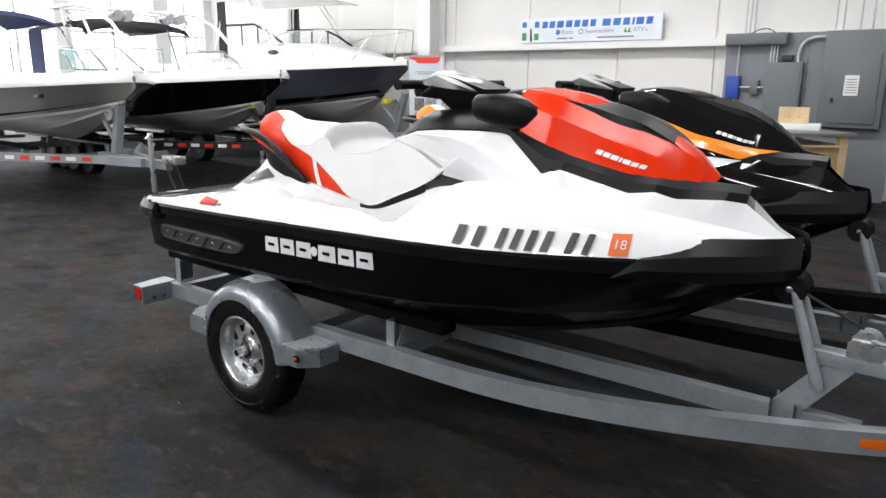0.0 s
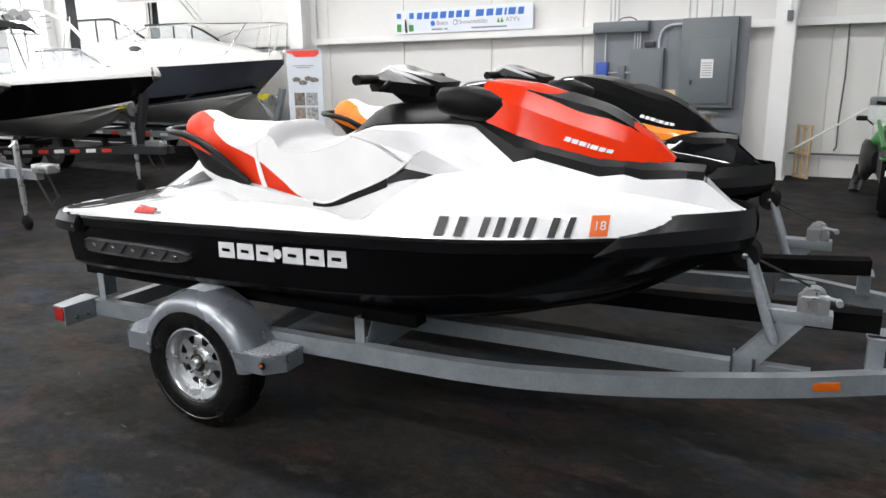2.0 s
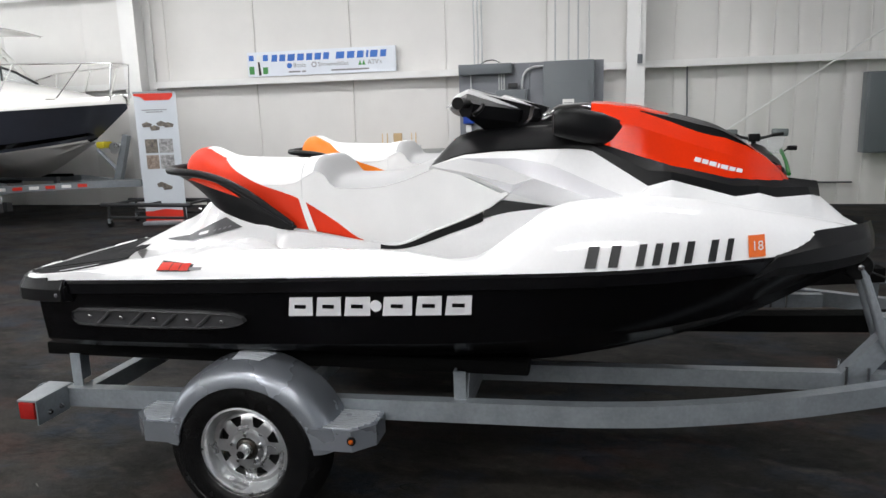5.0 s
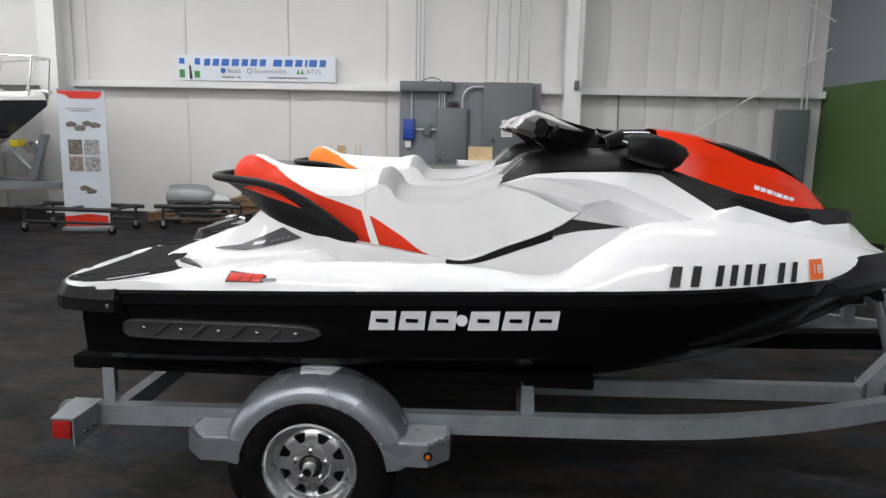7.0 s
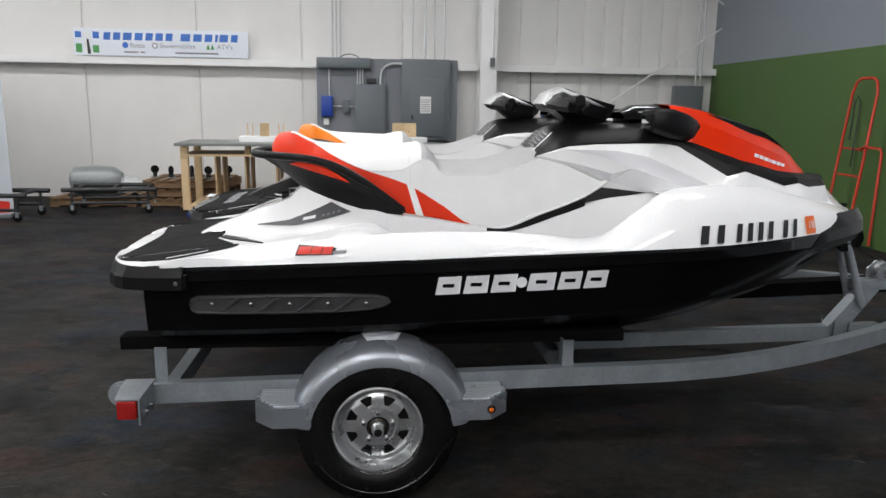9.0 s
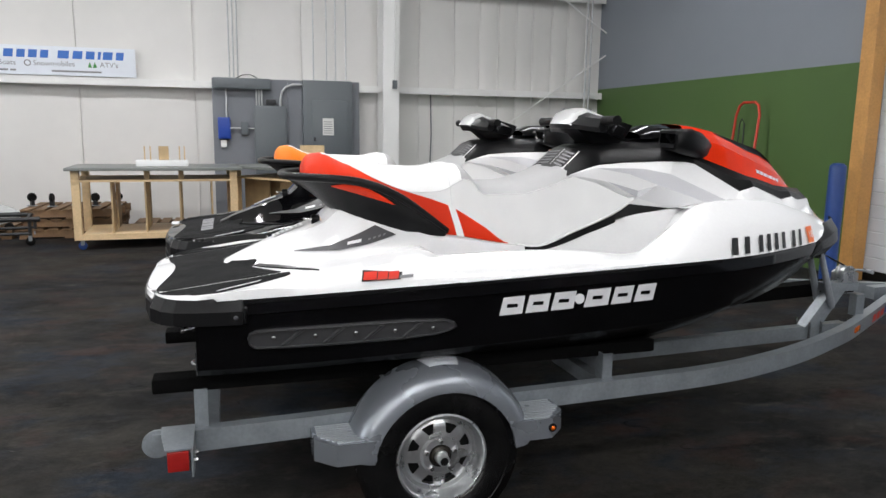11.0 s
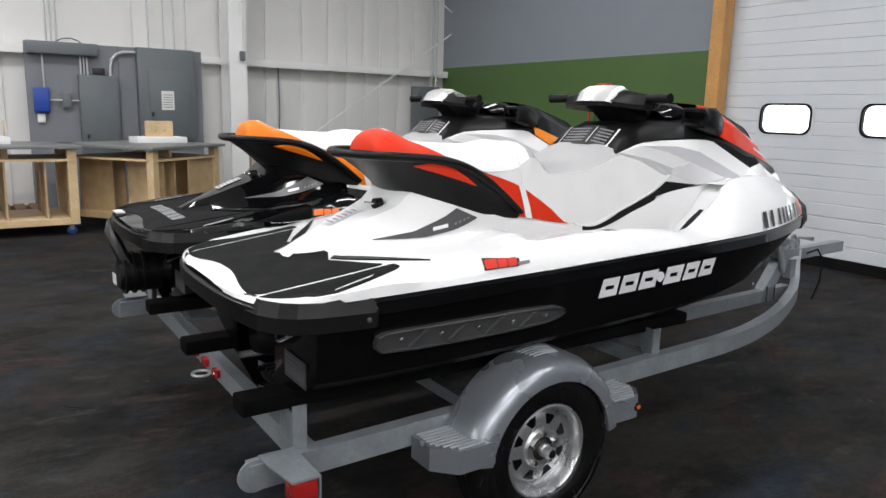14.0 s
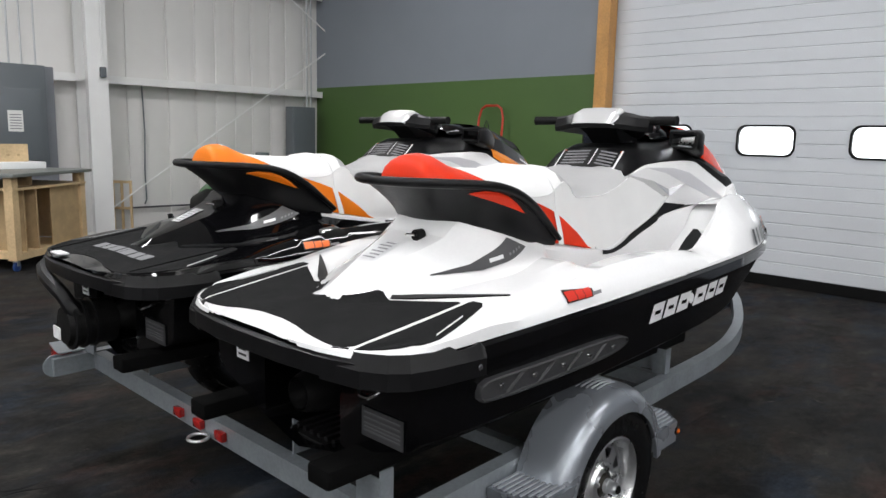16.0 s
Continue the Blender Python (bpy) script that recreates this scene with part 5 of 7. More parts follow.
    for k in range(6):
        t = 0.08 + 0.15 * k
        part("label_line", loft(B(), [[Q(t, 0.0) + Vector((0, 0, 0.0015)), Q(t, 0.058 - 0.012 * (k % 2)) + Vector((0, 0, 0.0015))], [Q(t + 0.06, 0.0) + Vector((0, 0, 0.0015)), Q(t + 0.06, 0.058 - 0.012 * (k % 2)) + Vector((0, 0, 0.0015))]]), decal_grey, rl)
    return ski


SKI = pose(-3.45, 2.55, 0, 0, 0, 0.8)
SIDE = Vector((SKI @ Vector((-0.02, 1.262, 0))) - SKI.translation)
ski_a = build_ski(SKI, "jet_ski", dict(deck=gel_white, deck_label="glossy white deck", body=gel_white, trim=vinyl_red, trim_label="red vinyl seat trim", hood=gel_red, hood_label="glossy red hood", band=plastic, band_label="black hood surround", mark=decal_red), "white, red and black jet ski with white seat on a trailer", "jet ski")
ski_b = build_ski(pose(*(Vector((-3.45, 2.55, 0)) + SIDE), 0, 0, 0.8), "jet_ski", dict(deck=gel_black, deck_label="glossy black deck", body=gel_white, trim=vinyl_orange, trim_label="orange vinyl seat trim", hood=gel_black, hood_label="glossy black hood", band=gel_orange, band_label="orange hood side band", mark=decal_orange), "black, orange and white jet ski on a trailer", "jet ski")
# registration bars on the white craft
for s in (-1, 1):
    x = 2.145
    for wd, gap in [(0.058, 0.014), (0.05, 0.036), (0.04, 0.01), (0.04, 0.01), (0.04, 0.01), (0.04, 0.036), (0.04, 0.012), (0.034, 0)]:
        z = 0.985 + (x - 2.14) * 0.02
        part("registration_bar", patch(B(), [(x, z), (x + wd * 0.6, z), (x + wd * 0.6 + 0.014, z + 0.066), (x + 0.014, z + 0.066)], deck_side, s, 0.009, 5), decal_black, ski_a, "plain black bar")
        x += wd + gap
    st = part("year_sticker", patch(B(), [(2.66, 0.998), (2.715, 0.999), (2.715, 1.066), (2.66, 1.065)], deck_side, s, 0.007, 4), decal_orange, ski_a, "orange year sticker")
    cu = bpy.data.curves.new("year", "FONT")
    cu.body, cu.size = "18", 0.04
    tmp = new("year", cu)
    me = bpy.data.meshes.new_from_object(tmp.evaluated_get(bpy.context.evaluated_depsgraph_get()))
    bpy.data.objects.remove(tmp)
    mid = max(v.co.x for v in me.vertices) / 2
    for v in me.vertices:
        a = 2.6885 - s * (v.co.x - mid)
        z = 1.02 + v.co.y
        v.co = (a, s * (deck_side(a, z) + 0.011), z)
    me.materials.clear()
    me.materials.append(decal_white)
    yr = new("year_number", me)
    yr.parent = st
# boarding step under the stern of the black craft
part("boarding_step", tb([(-0.02, 0.37, 0.85), (-0.055, 0.335, 0.835), (-0.075, 0.26, 0.81), (-0.08, 0.14, 0.785), (-0.075, 0.06, 0.76), (-0.06, 0.01, 0.71), (-0.03, 0.0, 0.66)], 0.03, 10), plastic, ski_b, "black folding boarding step")
pc = part("pump_cover", lathe(B(), [(0, -0.09), (0.075, -0.085), (0.09, -0.05), (0.095, 0.1), (0, 0.12)], "x", (0.0, 0.05, 0.64), 20), rubber, ski_b)
for x in (-0.06, -0.02, 0.02):
    part("pump_rib", lathe(B(), [(0.088, -0.008), (0.102, -0.006), (0.102, 0.006), (0.088, 0.008)], "x", (x, 0.05, 0.64), 20), plastic, pc)
# grey block shapes on the black craft's mat
def mat_top(u, v):
    h = deck_half(u)[::-1]
    return float(np.interp(abs(v), [p[0] for p in h], [p[1] for p in h])) + 0.0055


x = 0.2
for wd in (0.074, 0.074, 0.08, 0.03, 0.08, 0.074, 0.074):
    rows = [[Vector((u, v + 0.25 * (u - 0.1), mat_top(u, v + 0.25 * (u - 0.1)))) for v in (x, x - wd * 0.42, x - wd * 0.84)] for u in (0.1, 0.13, 0.16)]
    part("mat_block", loft(B(), rows), decal_grey, ski_b)
    x -= wd
part("warning_label", bx(-0.098, -0.093, 0.06, 0.13, 0.58, 0.63), decal_white, ski_b, "white warning label")
part("stern_label", bx(-0.07, -0.03, 0.1, 0.2, 0.918, 0.924), decal_white, ski_b, "white label on the stern")
# ---- trailer for two craft ----
trailer = thing("boat_trailer", SKI, "galvanised two-place trailer with silver fenders", "trailer")
rz = lambda u: 0.382 + 0.019 * u
RAIL = [(-0.06, -0.4), (1.0, -0.4), (2.0, -0.4), (2.3, -0.383), (2.6, -0.325), (2.85, -0.25), (3.1, -0.15), (3.3, -0.062), (3.6, 0.1), (4.1, 0.385), (4.45, 0.575)]
TC = 0.61


def mir(v):
    return 2 * TC - v


RU = [(smooth_tab([(i, p[0]) for i, p in enumerate(RAIL)], k / 4), smooth_tab([(i, p[1]) for i, p in enumerate(RAIL)], k / 4)) for k in range(4 * len(RAIL) - 3)]
for f in (lambda v: v, mir):
    part("side_rail", bar(B(), [(u, f(v), rz(u)) for u, v in RU], 0.05, 0.078), galv, trailer, "curved galvanised side rail", 30)
    part("centre_beam", bar(B(), [(1.68, f(0.02), rz(1.68)), (3.36, f(0.02), rz(3.36))], 0.05, 0.07), galv, trailer, "", 30)
part("tongue", bar(B(), [(4.2, TC, rz(4.2)), (5.1, TC, rz(5.1))], 0.07, 0.08), galv, trailer, "", 30)
part("rear_crossmember", bar(B(), [(0.135, -0.374, rz(0)), (0.135, mir(-0.374), rz(0))], 0.05, 0.076), galv, trailer, "", 30)
part("crossmember", bar(B(), [(1.7, -0.372, rz(1.7)), (1.7, mir(-0.372), rz(1.7))], 0.05, 0.06), galv, trailer, "", 30)
part("axle", bar(B(), [(0.93, -0.44, 0.29), (0.93, mir(-0.44), 0.29)], 0.05, 0.05), galv, trailer, "", 30)


def wheel(v, s):
    """One wheel: s is the outward side."""
    c = (0.93, v, 0.287)
    R = c[2] - FZ
    ty = B()
    side = [(0.165, 0.066), (0.172, 0.076), (0.18, 0.081), (0.186, 0.0815), (0.19, 0.084), (0.225, 0.086), (0.25, 0.084), (0.253, 0.086), (0.257, 0.0855), (0.26, 0.082), (R - 0.03, 0.077), (R - 0.016, 0.07), (R - 0.006, 0.058), (R, 0.04)]
    tread = [(R, 0.037), (R - 0.006, 0.034), (R - 0.006, 0.028), (R, 0.025), (R, 0.006), (R - 0.006, 0.003)]
    half = side + tread
    lathe(ty, [(r, d) for r, d in half] + [(r, -d) for r, d in half[::-1]], "y", c, 64)
    tyre = part("tyre", ty, tyre_rubber, trailer, "glossy black rubber tyre")
    for k in range(10):
        a0 = 0.9 + 0.16 * k + (1.6 if k > 4 else 0)
        mark = [[Vector((c[0] + r * math.cos(a), c[1] + s * 0.0868, c[2] + r * math.sin(a))) for r in (0.212, 0.232)] for a in (a0, a0 + 0.05, a0 + 0.1)]
        part("sidewall_bar", loft(B(), mark), tyre_rubber, tyre)
    rim = B()
    d = s
    lathe(rim, [(0.166, 0.068 * d), (0.172, 0.074 * d), (0.164, 0.076 * d), (0.156, 0.066 * d), (0.15, 0.04 * d), (0.146, 0.028 * d), (0.147, -0.06 * d)], "y", c, 56)
    prof = [(0.043, 0.048), (0.066, 0.047), (0.074, 0.036), (0.086, 0.034), (0.103, 0.033), (0.121, 0.03), (0.132, 0.022), (0.147, 0.024)]
    rows = []
    for r, dep in prof:
        row = []
        for k in range(64):
            cell, q = divmod(k, 8)
            w = 0.5 + 0.5 * min(1, max(0, (r - 0.086) / 0.03))
            lin = q / 8 - 0.5
            ang = cell + 0.5 + (lin * (1 - 0.0) if abs(lin) > 0.26 else lin * w * 1.05)
            a = 2 * math.pi * ang / 8
            row.append(rim.verts.new((c[0] + r * math.cos(a), c[1] + d * dep, c[2] + r * math.sin(a))))
        rows.append(row)
    for i in range(len(prof) - 1):
        for k in range(64):
            q = k % 8
            if 3 <= i <= 4 and q in (2, 3, 4, 5):
                continue
            rim.faces.new((rows[i][k], rows[i][(k + 1) % 64], rows[i + 1][(k + 1) % 64], rows[i + 1][k]))
    part("rim", rim, zinc, trailer, "zinc wheel rim with eight windows", 30)
    # black disc that paints the shade behind the rim windows
    part("rim_shade_disc", lathe(B(), [(0.0, -0.01 * d), (0.13, -0.01 * d), (0.13, -0.03 * d), (0, -0.03 * d)], "y", c, 32), decal_black, trailer)
    hb = B()
    lathe(hb, [(0.0, 0.1 * d), (0.018, 0.1 * d), (0.0215, 0.094 * d), (0.0215, 0.07 * d), (0.025, 0.068 * d), (0.025, 0.05 * d), (0.03, 0.02 * d)], "y", c, 24)
    part("hub", hb, zinc, trailer, "bright projecting bearing cap")
    part("hub_flange", lathe(B(), [(0.024, 0.056 * d), (0.036, 0.05 * d), (0.043, 0.036 * d), (0.046, 0.0)], "y", c, 24), grease, trailer, "dark greasy hub flange")
    part("hub_plug", lathe(B(), [(0.0, 0.104 * d), (0.013, 0.104 * d), (0.016, 0.099 * d)], "y", c, 16), rubber, trailer, "black rubber hub plug")
    for k in range(5):
        a = 2 * math.pi * k / 5 + 0.3
        part("wheel_nut", lathe(B(), [(0.0, 0.062 * d), (0.008, 0.06 * d), (0.01, 0.042 * d)], "y", (c[0] + 0.057 * math.cos(a), c[1], c[2] + 0.057 * math.sin(a)), 6), chrome, trailer)


def fender(v_in, v_out, s):
    """Rounded plastic fender with two step pads."""
    cu, cz = 0.945, 0.274
    bm = B()
    rings = []
    for k in range(25):
        a = math.pi * (0.965 - 0.93 * k / 24)
        ring = []
        for t, (r, v) in enumerate([(0.268, v_out + s * 0.004), (0.3, v_out + s * 0.002), (0.318, v_out - s * 0.006), (0.338, v_out - s * 0.03), (0.35, v_out - s * 0.07), (0.353, v_in), (0.345, v_in), (0.34, v_out - s * 0.075), (0.31, v_out - s * 0.02), (0.268, v_out - s * 0.01)]):
            ring.append(Vector((cu + r * math.cos(a), v, cz + r * math.sin(a))))
        rings.append(ring)
    loft(bm, rings, True, True)
    f = part("fender", bm, silver_plastic, trailer, "silver plastic fender", 40)
    for (ua, ub, z1) in ((0.475, 0.655, 0.392), (1.235, 1.425, 0.404)):
        bm = B()
        out = v_out - s * -0.005
        cut = 0.07
        if ua < 0.9:
            poly = [(ub + 0.02, v_in), (ua, v_in), (ua, out - s * cut), (ua + cut, out), (ub + 0.03, out)]
        else:
            poly = [(ua - 0.02, v_in), (ub, v_in), (ub, out - s * cut), (ub - cut, out), (ua - 0.03, out)]
        prism(bm, poly, "z", z1 - 0.078, z1)
        bevel_all(bm, 0.01)
        pad = part("step_pad", bm, silver_plastic, f)
        n = 9
        for k in range(n):
            v = v_in + s * 0.012 + (out - v_in - s * 0.03) * k / (n - 1)
            trim = max(0.0, 0.085 - abs(out - v)) * 0.9
            u0, u1 = (ua + 0.014 + trim, ub - 0.012) if ua < 0.9 else (ua + 0.012, ub - 0.014 - trim)
            part("tread", bx(u0, u1, v - 0.0035, v + 0.0035, z1 - 0.002, z1 + 0.006), tread_silver, pad)
    for k in range(6):
        v = v_in + s * 0.02 + (v_out - v_in) * 0.1 * k
        half = 0.075 - 0.004 * k
        arc = [(cu + 0.354 * math.cos(a), v, cz + 0.354 * math.sin(a)) for a in steps(math.pi / 2 + half / 0.354, math.pi / 2 - half / 0.354, 8)]
        part("tread", tb(arc, 0.0032, 6), tread_silver, f)
    lamp = (1.355, v_out + s * 0.006, 0.368)
    mk = part("side_marker", lathe(B(), [(0.0, 0.012 * s), (0.006, 0.0105 * s), (0.009, 0.007 * s), (0.009, -0.002 * s)], "y", lamp, 14), lens_amber, f, "small amber marker lamp")
    part("marker_ring", lathe(B(), [(0.0095, 0.005 * s), (0.014, 0.005 * s), (0.0165, 0.002 * s), (0.0165, -0.003 * s)], "y", lamp, 16), rubber, mk, "black rubber ring")


wheel(-0.515, -1)
wheel(mir(-0.515), 1)
fender(-0.43, -0.605, -1)
fender(mir(-0.43), mir(-0.605), 1)

# bunks on their brackets
for vc in (0.0, 2 * TC):
    for dv in (-0.31, 0.31):
        v = vc + dv if vc == 0 else vc + dv
        bm = bx(-0.06, 1.95, v - 0.045, v + 0.045, 0.538, 0.592, 0.01)
        part("bunk", bm, bunk_carpet, trailer, "black carpeted bunk")
for f in (lambda v: v, mir):
    for u in (0.1, 1.7):
        v = f(-0.395)
        s = -1 if v < TC else 1
        wd = 0.1 if u < 1 else 0.06
        bm = bx(u - 0.02, u + 0.025, min(v, v - s * 0.006), max(v, v - s * 0.006), rz(u) + 0.036, 0.56)
        box(bm, u - 0.02, u - 0.014, min(v - s * 0.008, v - s * wd), max(v - s * 0.008, v - s * wd), rz(u) + 0.036 if u > 1 else 0.43, 0.537 if u < 1 else 0.56)
        part("bunk_bracket", bm, galv, trailer)
    v, s = f(-0.395), -1 if f(-0.395) < TC else 1
    part("bunk_gusset", prism(B(), [(v - s * 0.008, rz(1.7) + 0.04), (v - s * 0.3, rz(1.7) + 0.02), (v - s * 0.3, rz(1.7) + 0.04), (v - s * 0.1, 0.537), (v - s * 0.06, 0.537)], "x", 1.725, 1.731), galv_dull, trailer, "dull steel gusset plate")
    for du in (-0.012, 0.014):
        part("bolt", tb([(1.7 + du, v - s * 0.055, 0.535), (1.7 + du, v - s * 0.055, 0.585)], 0.006, 6), chrome, trailer)
    v = f(-0.6)
    s = -1 if v < TC else 1
    bm = B()
    prism(bm, [(-0.005, v), (0.08, v), (0.08, v - s * 0.2), (-0.03, v - s * 0.2), (-0.025, v - s * 0.12)], "z", 0.432, 0.438)
    prism(bm, [(v, 0.432), (v, 0.338), (v - s * 0.17, 0.338), (v - s * 0.17, 0.432)], "x", 0.074, 0.08)
    part("lamp_bracket", bm, galv, trailer, "", 0)
    for dv in (0.06, 0.12):
        part("bolt", lathe(B(), [(0, 0.012), (0.007, 0.012), (0.007, 0.004), (0.011, 0.004), (0.011, 0.0)], "x", (0.08, v - s * dv, 0.37), 8), chrome, trailer)
    part("end_eye", lathe(B(), [(0.012, -0.004), (0.05, -0.004), (0.05, 0.004), (0.012, 0.004)], "y", (-0.045, v - s * 0.19, rz(0)), 24), galv, trailer)
    part("tail_lamp", bx(0.0, 0.068, min(v + s * 0.004, v - s * 0.07), max(v + s * 0.004, v - s * 0.07), 0.362, 0.43, 0.005), lens_red, trailer, "red tail lamp")
    # bunk board that runs on beside the winch post, on an upright
    q = f(0.31), f(0.2)
    bm = B()
    bar(bm, [(2.06, q[0], 0.56), (2.9, q[0] + (q[1] - q[0]) * 0.55, 0.598), (3.57, q[1], 0.636)], 0.09, 0.07)
    bevel_all(bm, 0.012)
    part("bunk", bm, bunk_carpet, trailer, "black carpeted bunk board")
    w = f(0.12)
    bm = bx(3.53, 3.585, min(w - 0.025, w + 0.025), max(w - 0.025, w + 0.025), rz(3.55) + 0.03, 0.6)
    box(bm, 3.525, 3.59, min(w, f(0.24)), max(w, f(0.24)), 0.594, 0.6)
    part("bunk_post", bm, galv, trailer)
    part("amber_lamp", bx(3.36, 3.46, f(0.0) - 0.01, f(0.0) + 0.01, rz(3.4) - 0.018, rz(3.4) + 0.018, 0.006), lens_amber, trailer, "amber side lamp").matrix_local = Matrix.Translation((3.41, f(0.0) + (-0.025 if f(0.0) < TC else 0.025), 0)) @ pose(0, 0, 0, 0, 0, 26 if f(0.0) < TC else -26) @ Matrix.Translation((-3.41, -f(0.0), 0))
    # winch post with roller and bow strap
    c = f(0.02)
    part("winch_post", prism(B(), [(3.085, rz(3.1) + 0.03), (3.185, rz(3.1) + 0.03), (3.33, 0.66), (3.24, 0.66)], "y", c - 0.03, c + 0.03), galv, trailer)
    part("winch_arm", bx(3.2, 3.41, c - 0.035, c + 0.035, 0.655, 0.702, 0.004), galv, trailer)
    for dv in (-0.04, 0.03):
        wn = prism(B(), [(3.295, 0.703), (3.395, 0.703), (3.395, 0.75), (3.375, 0.76), (3.31, 0.76), (3.295, 0.748)], "y", c + dv, c + dv + 0.01)
        part("winch_plate", bevel_all(wn, 0.003, 1), zinc, trailer, "yellow-zinc winch plate")
    part("winch_crank", tb([(3.36, c - 0.045, 0.77), (3.375, c - 0.055, 0.772), (3.415, c - 0.06, 0.766), (3.42, c - 0.06, 0.766), (3.422, c - 0.1, 0.766)], [0.006, 0.007, 0.007, 0.009, 0.012], 8), galv_dull, trailer)
    part("winch_drum", lathe(B(), [(0, -0.028), (0.04, -0.028), (0.04, -0.022), (0.025, -0.02), (0.025, 0.02), (0.04, 0.022), (0.04, 0.028), (0, 0.028)], "y", (3.345, c, 0.75), 20), zinc, trailer)
    part("strap", tb([(3.33, c, 0.79), (3.13, c, 0.88)], [0.012, 0.012], 6, flat=0.3), rubber, trailer)
    for dv in (-0.04, 0.04):
        part("roller_strut", tb([(3.12, c + dv, 0.89), (3.135, c + dv, 0.86), (3.225, c + dv * 1.15, 0.6), (3.235, c + dv * 1.15, 0.575)], [0.01, 0.015, 0.019, 0.012], 10), galv_dull, trailer)
    for dv in (-0.052, 0.052):
        part("roller_bolt", lathe(B(), [(0, 0.012 * (1 if dv > 0 else -1)), (0.011, 0.01 * (1 if dv > 0 else -1)), (0.013, 0.0)], "y", (3.115, c + dv, 0.89), 10), chrome, trailer)
    part("bow_roller", lathe(B(), [(0, -0.05), (0.044, -0.05), (0.05, -0.04), (0.036, -0.01), (0.036, 0.01), (0.05, 0.04), (0.044, 0.05), (0, 0.05)], "y", (3.115, c, 0.89), 20), rubber, trailer)
for k in range(3):
    part("identification_lamp", bx(0.088, 0.1095, 0.432 + 0.152 * k, 0.487 + 0.152 * k, rz(0) - 0.015, rz(0) + 0.018, 0.005), lens_red, trailer, "small red lamp")
# gussets at the rear crossmember, tow ring, u-bolts and safety cable
for v0 in (0.1, mir(0.1)):
    part("gusset", prism(B(), [(0.15, rz(0) + 0.039), (0.33, rz(0) + 0.039), (0.15, 0.54)], "y", v0 - 0.003, v0 + 0.003), galv, trailer)
part("tow_ring", tb([(0.065 + 0.035 * math.cos(a), 0.553 + 0.035 * math.sin(a), rz(0) - 0.025) for a in [2 * math.pi * k / 16 for k in range(17)]], 0.006, 8), zinc, trailer)
for f in (lambda v: v, mir):
    for u in (3.1, 3.175):
        for dv in (-0.045, 0.045):
            part("u_bolt", tb([(u, f(0.02) + dv, rz(u) - 0.03), (u, f(0.02) + dv, rz(u) + 0.065)], 0.006, 8), chrome, trailer)
part("safety_cable", tb([(4.55, TC - 0.05, 0.47), (4.62, TC - 0.09, 0.5), (4.66, TC - 0.12, 0.42), (4.64, TC - 0.12, 0.25), (4.6, TC - 0.1, 0.12)], 0.008, 8), rubber, trailer, "black safety cable")
# printed marks on the rail
for k, (a, m) in enumerate(((3.66, decal_red), (3.74, decal_red), (3.82, decal_red), (3.9, decal_blue), (3.98, decal_blue))):
    p0, p1 = (a, smooth_tab(RAIL, a)), (a + 0.06, smooth_tab(RAIL, a + 0.06))
    d = Vector((p1[0] - p0[0], p1[1] - p0[1], 0)).normalized()
    nrm = Vector((d.y, -d.x, 0)) * 0.0285
    part("rail_mark", loft(B(), [[Vector((*p, rz(a) - 0.022)) + nrm, Vector((*p, rz(a) + 0.018)) + nrm + d * 0.012] for p in (p0, p1)]), m, trailer)

# ---- things along the walls ----
paint_blue = mat("sign_blue", (0.03, 0.14, 0.5), 0.4, 0, 0.04)
paint_green = mat("sign_green", (0.05, 0.25, 0.06), 0.4, 0, 0.06)
sign_white = mat("sign_board", (0.7, 0.74, 0.8), 0.4, 0, 0.03)
panel_grey = mat("panel_board_grey", (0.17, 0.18, 0.2), 0.55, 0, 0.06, 2, 60)
box_grey = mat("enclosure_grey", (0.11, 0.125, 0.135), 0.4, 0, 0.05, 3, 80)
box_blue = mat("device_blue", (0.01, 0.05, 0.32), 0.35, 0, 0.05)
conduit = mat("conduit_steel", (0.5, 0.51, 0.52), 0.45, 0.5, 0.08)
paper = mat("paper", (0.7, 0.7, 0.68), 0.7, 0, 0.03)
slate_top = mat("grey_bench_top", (0.17, 0.18, 0.17), 0.4, 0, 0.12, 4, 60)
old_wood = mat("weathered_pallet_wood", (0.17, 0.1, 0.05), 0.75, 0, 0.35, 7, 60, 0.2)
osb = mat("fibre_board", (0.42, 0.3, 0.16), 0.7, 0, 0.2, 9, 90, 0.1)
banner_paper = mat("banner_paper", (0.5, 0.54, 0.58), 0.5, 0, 0.08, 2, 60)
foam_white = mat("white_block", (0.75, 0.76, 0.76), 0.6, 0, 0.03)
red_steel = mat("red_painted_steel", (0.5, 0.035, 0.015), 0.4, 0, 0.1)
bollard_blue = mat("blue_bollard_cover", (0.015, 0.05, 0.2), 0.4, 0, 0.08)
dark_steel = mat("dark_painted_steel", (0.02, 0.021, 0.023), 0.45, 0.2, 0.2)
grey_cover = mat("grey_engine_cover", (0.25, 0.27, 0.27), 0.35, 0.2, 0.1)


def text_mesh(body, size, material, parent, m, name="lettering"):
    cu = bpy.data.curves.new(name, "FONT")
    cu.body, cu.size, cu.extrude = body, size, 0.001
    tmp = bpy.data.objects.new(name, cu)
    scene.collection.objects.link(tmp)
    me = bpy.data.meshes.new_from_object(tmp.evaluated_get(bpy.context.evaluated_depsgraph_get()))
    bpy.data.objects.remove(tmp)
    me.materials.clear()
    me.materials.append(material)
    ob = new(name, me)
    ob.parent = parent
    ob.matrix_local = m
    return ob


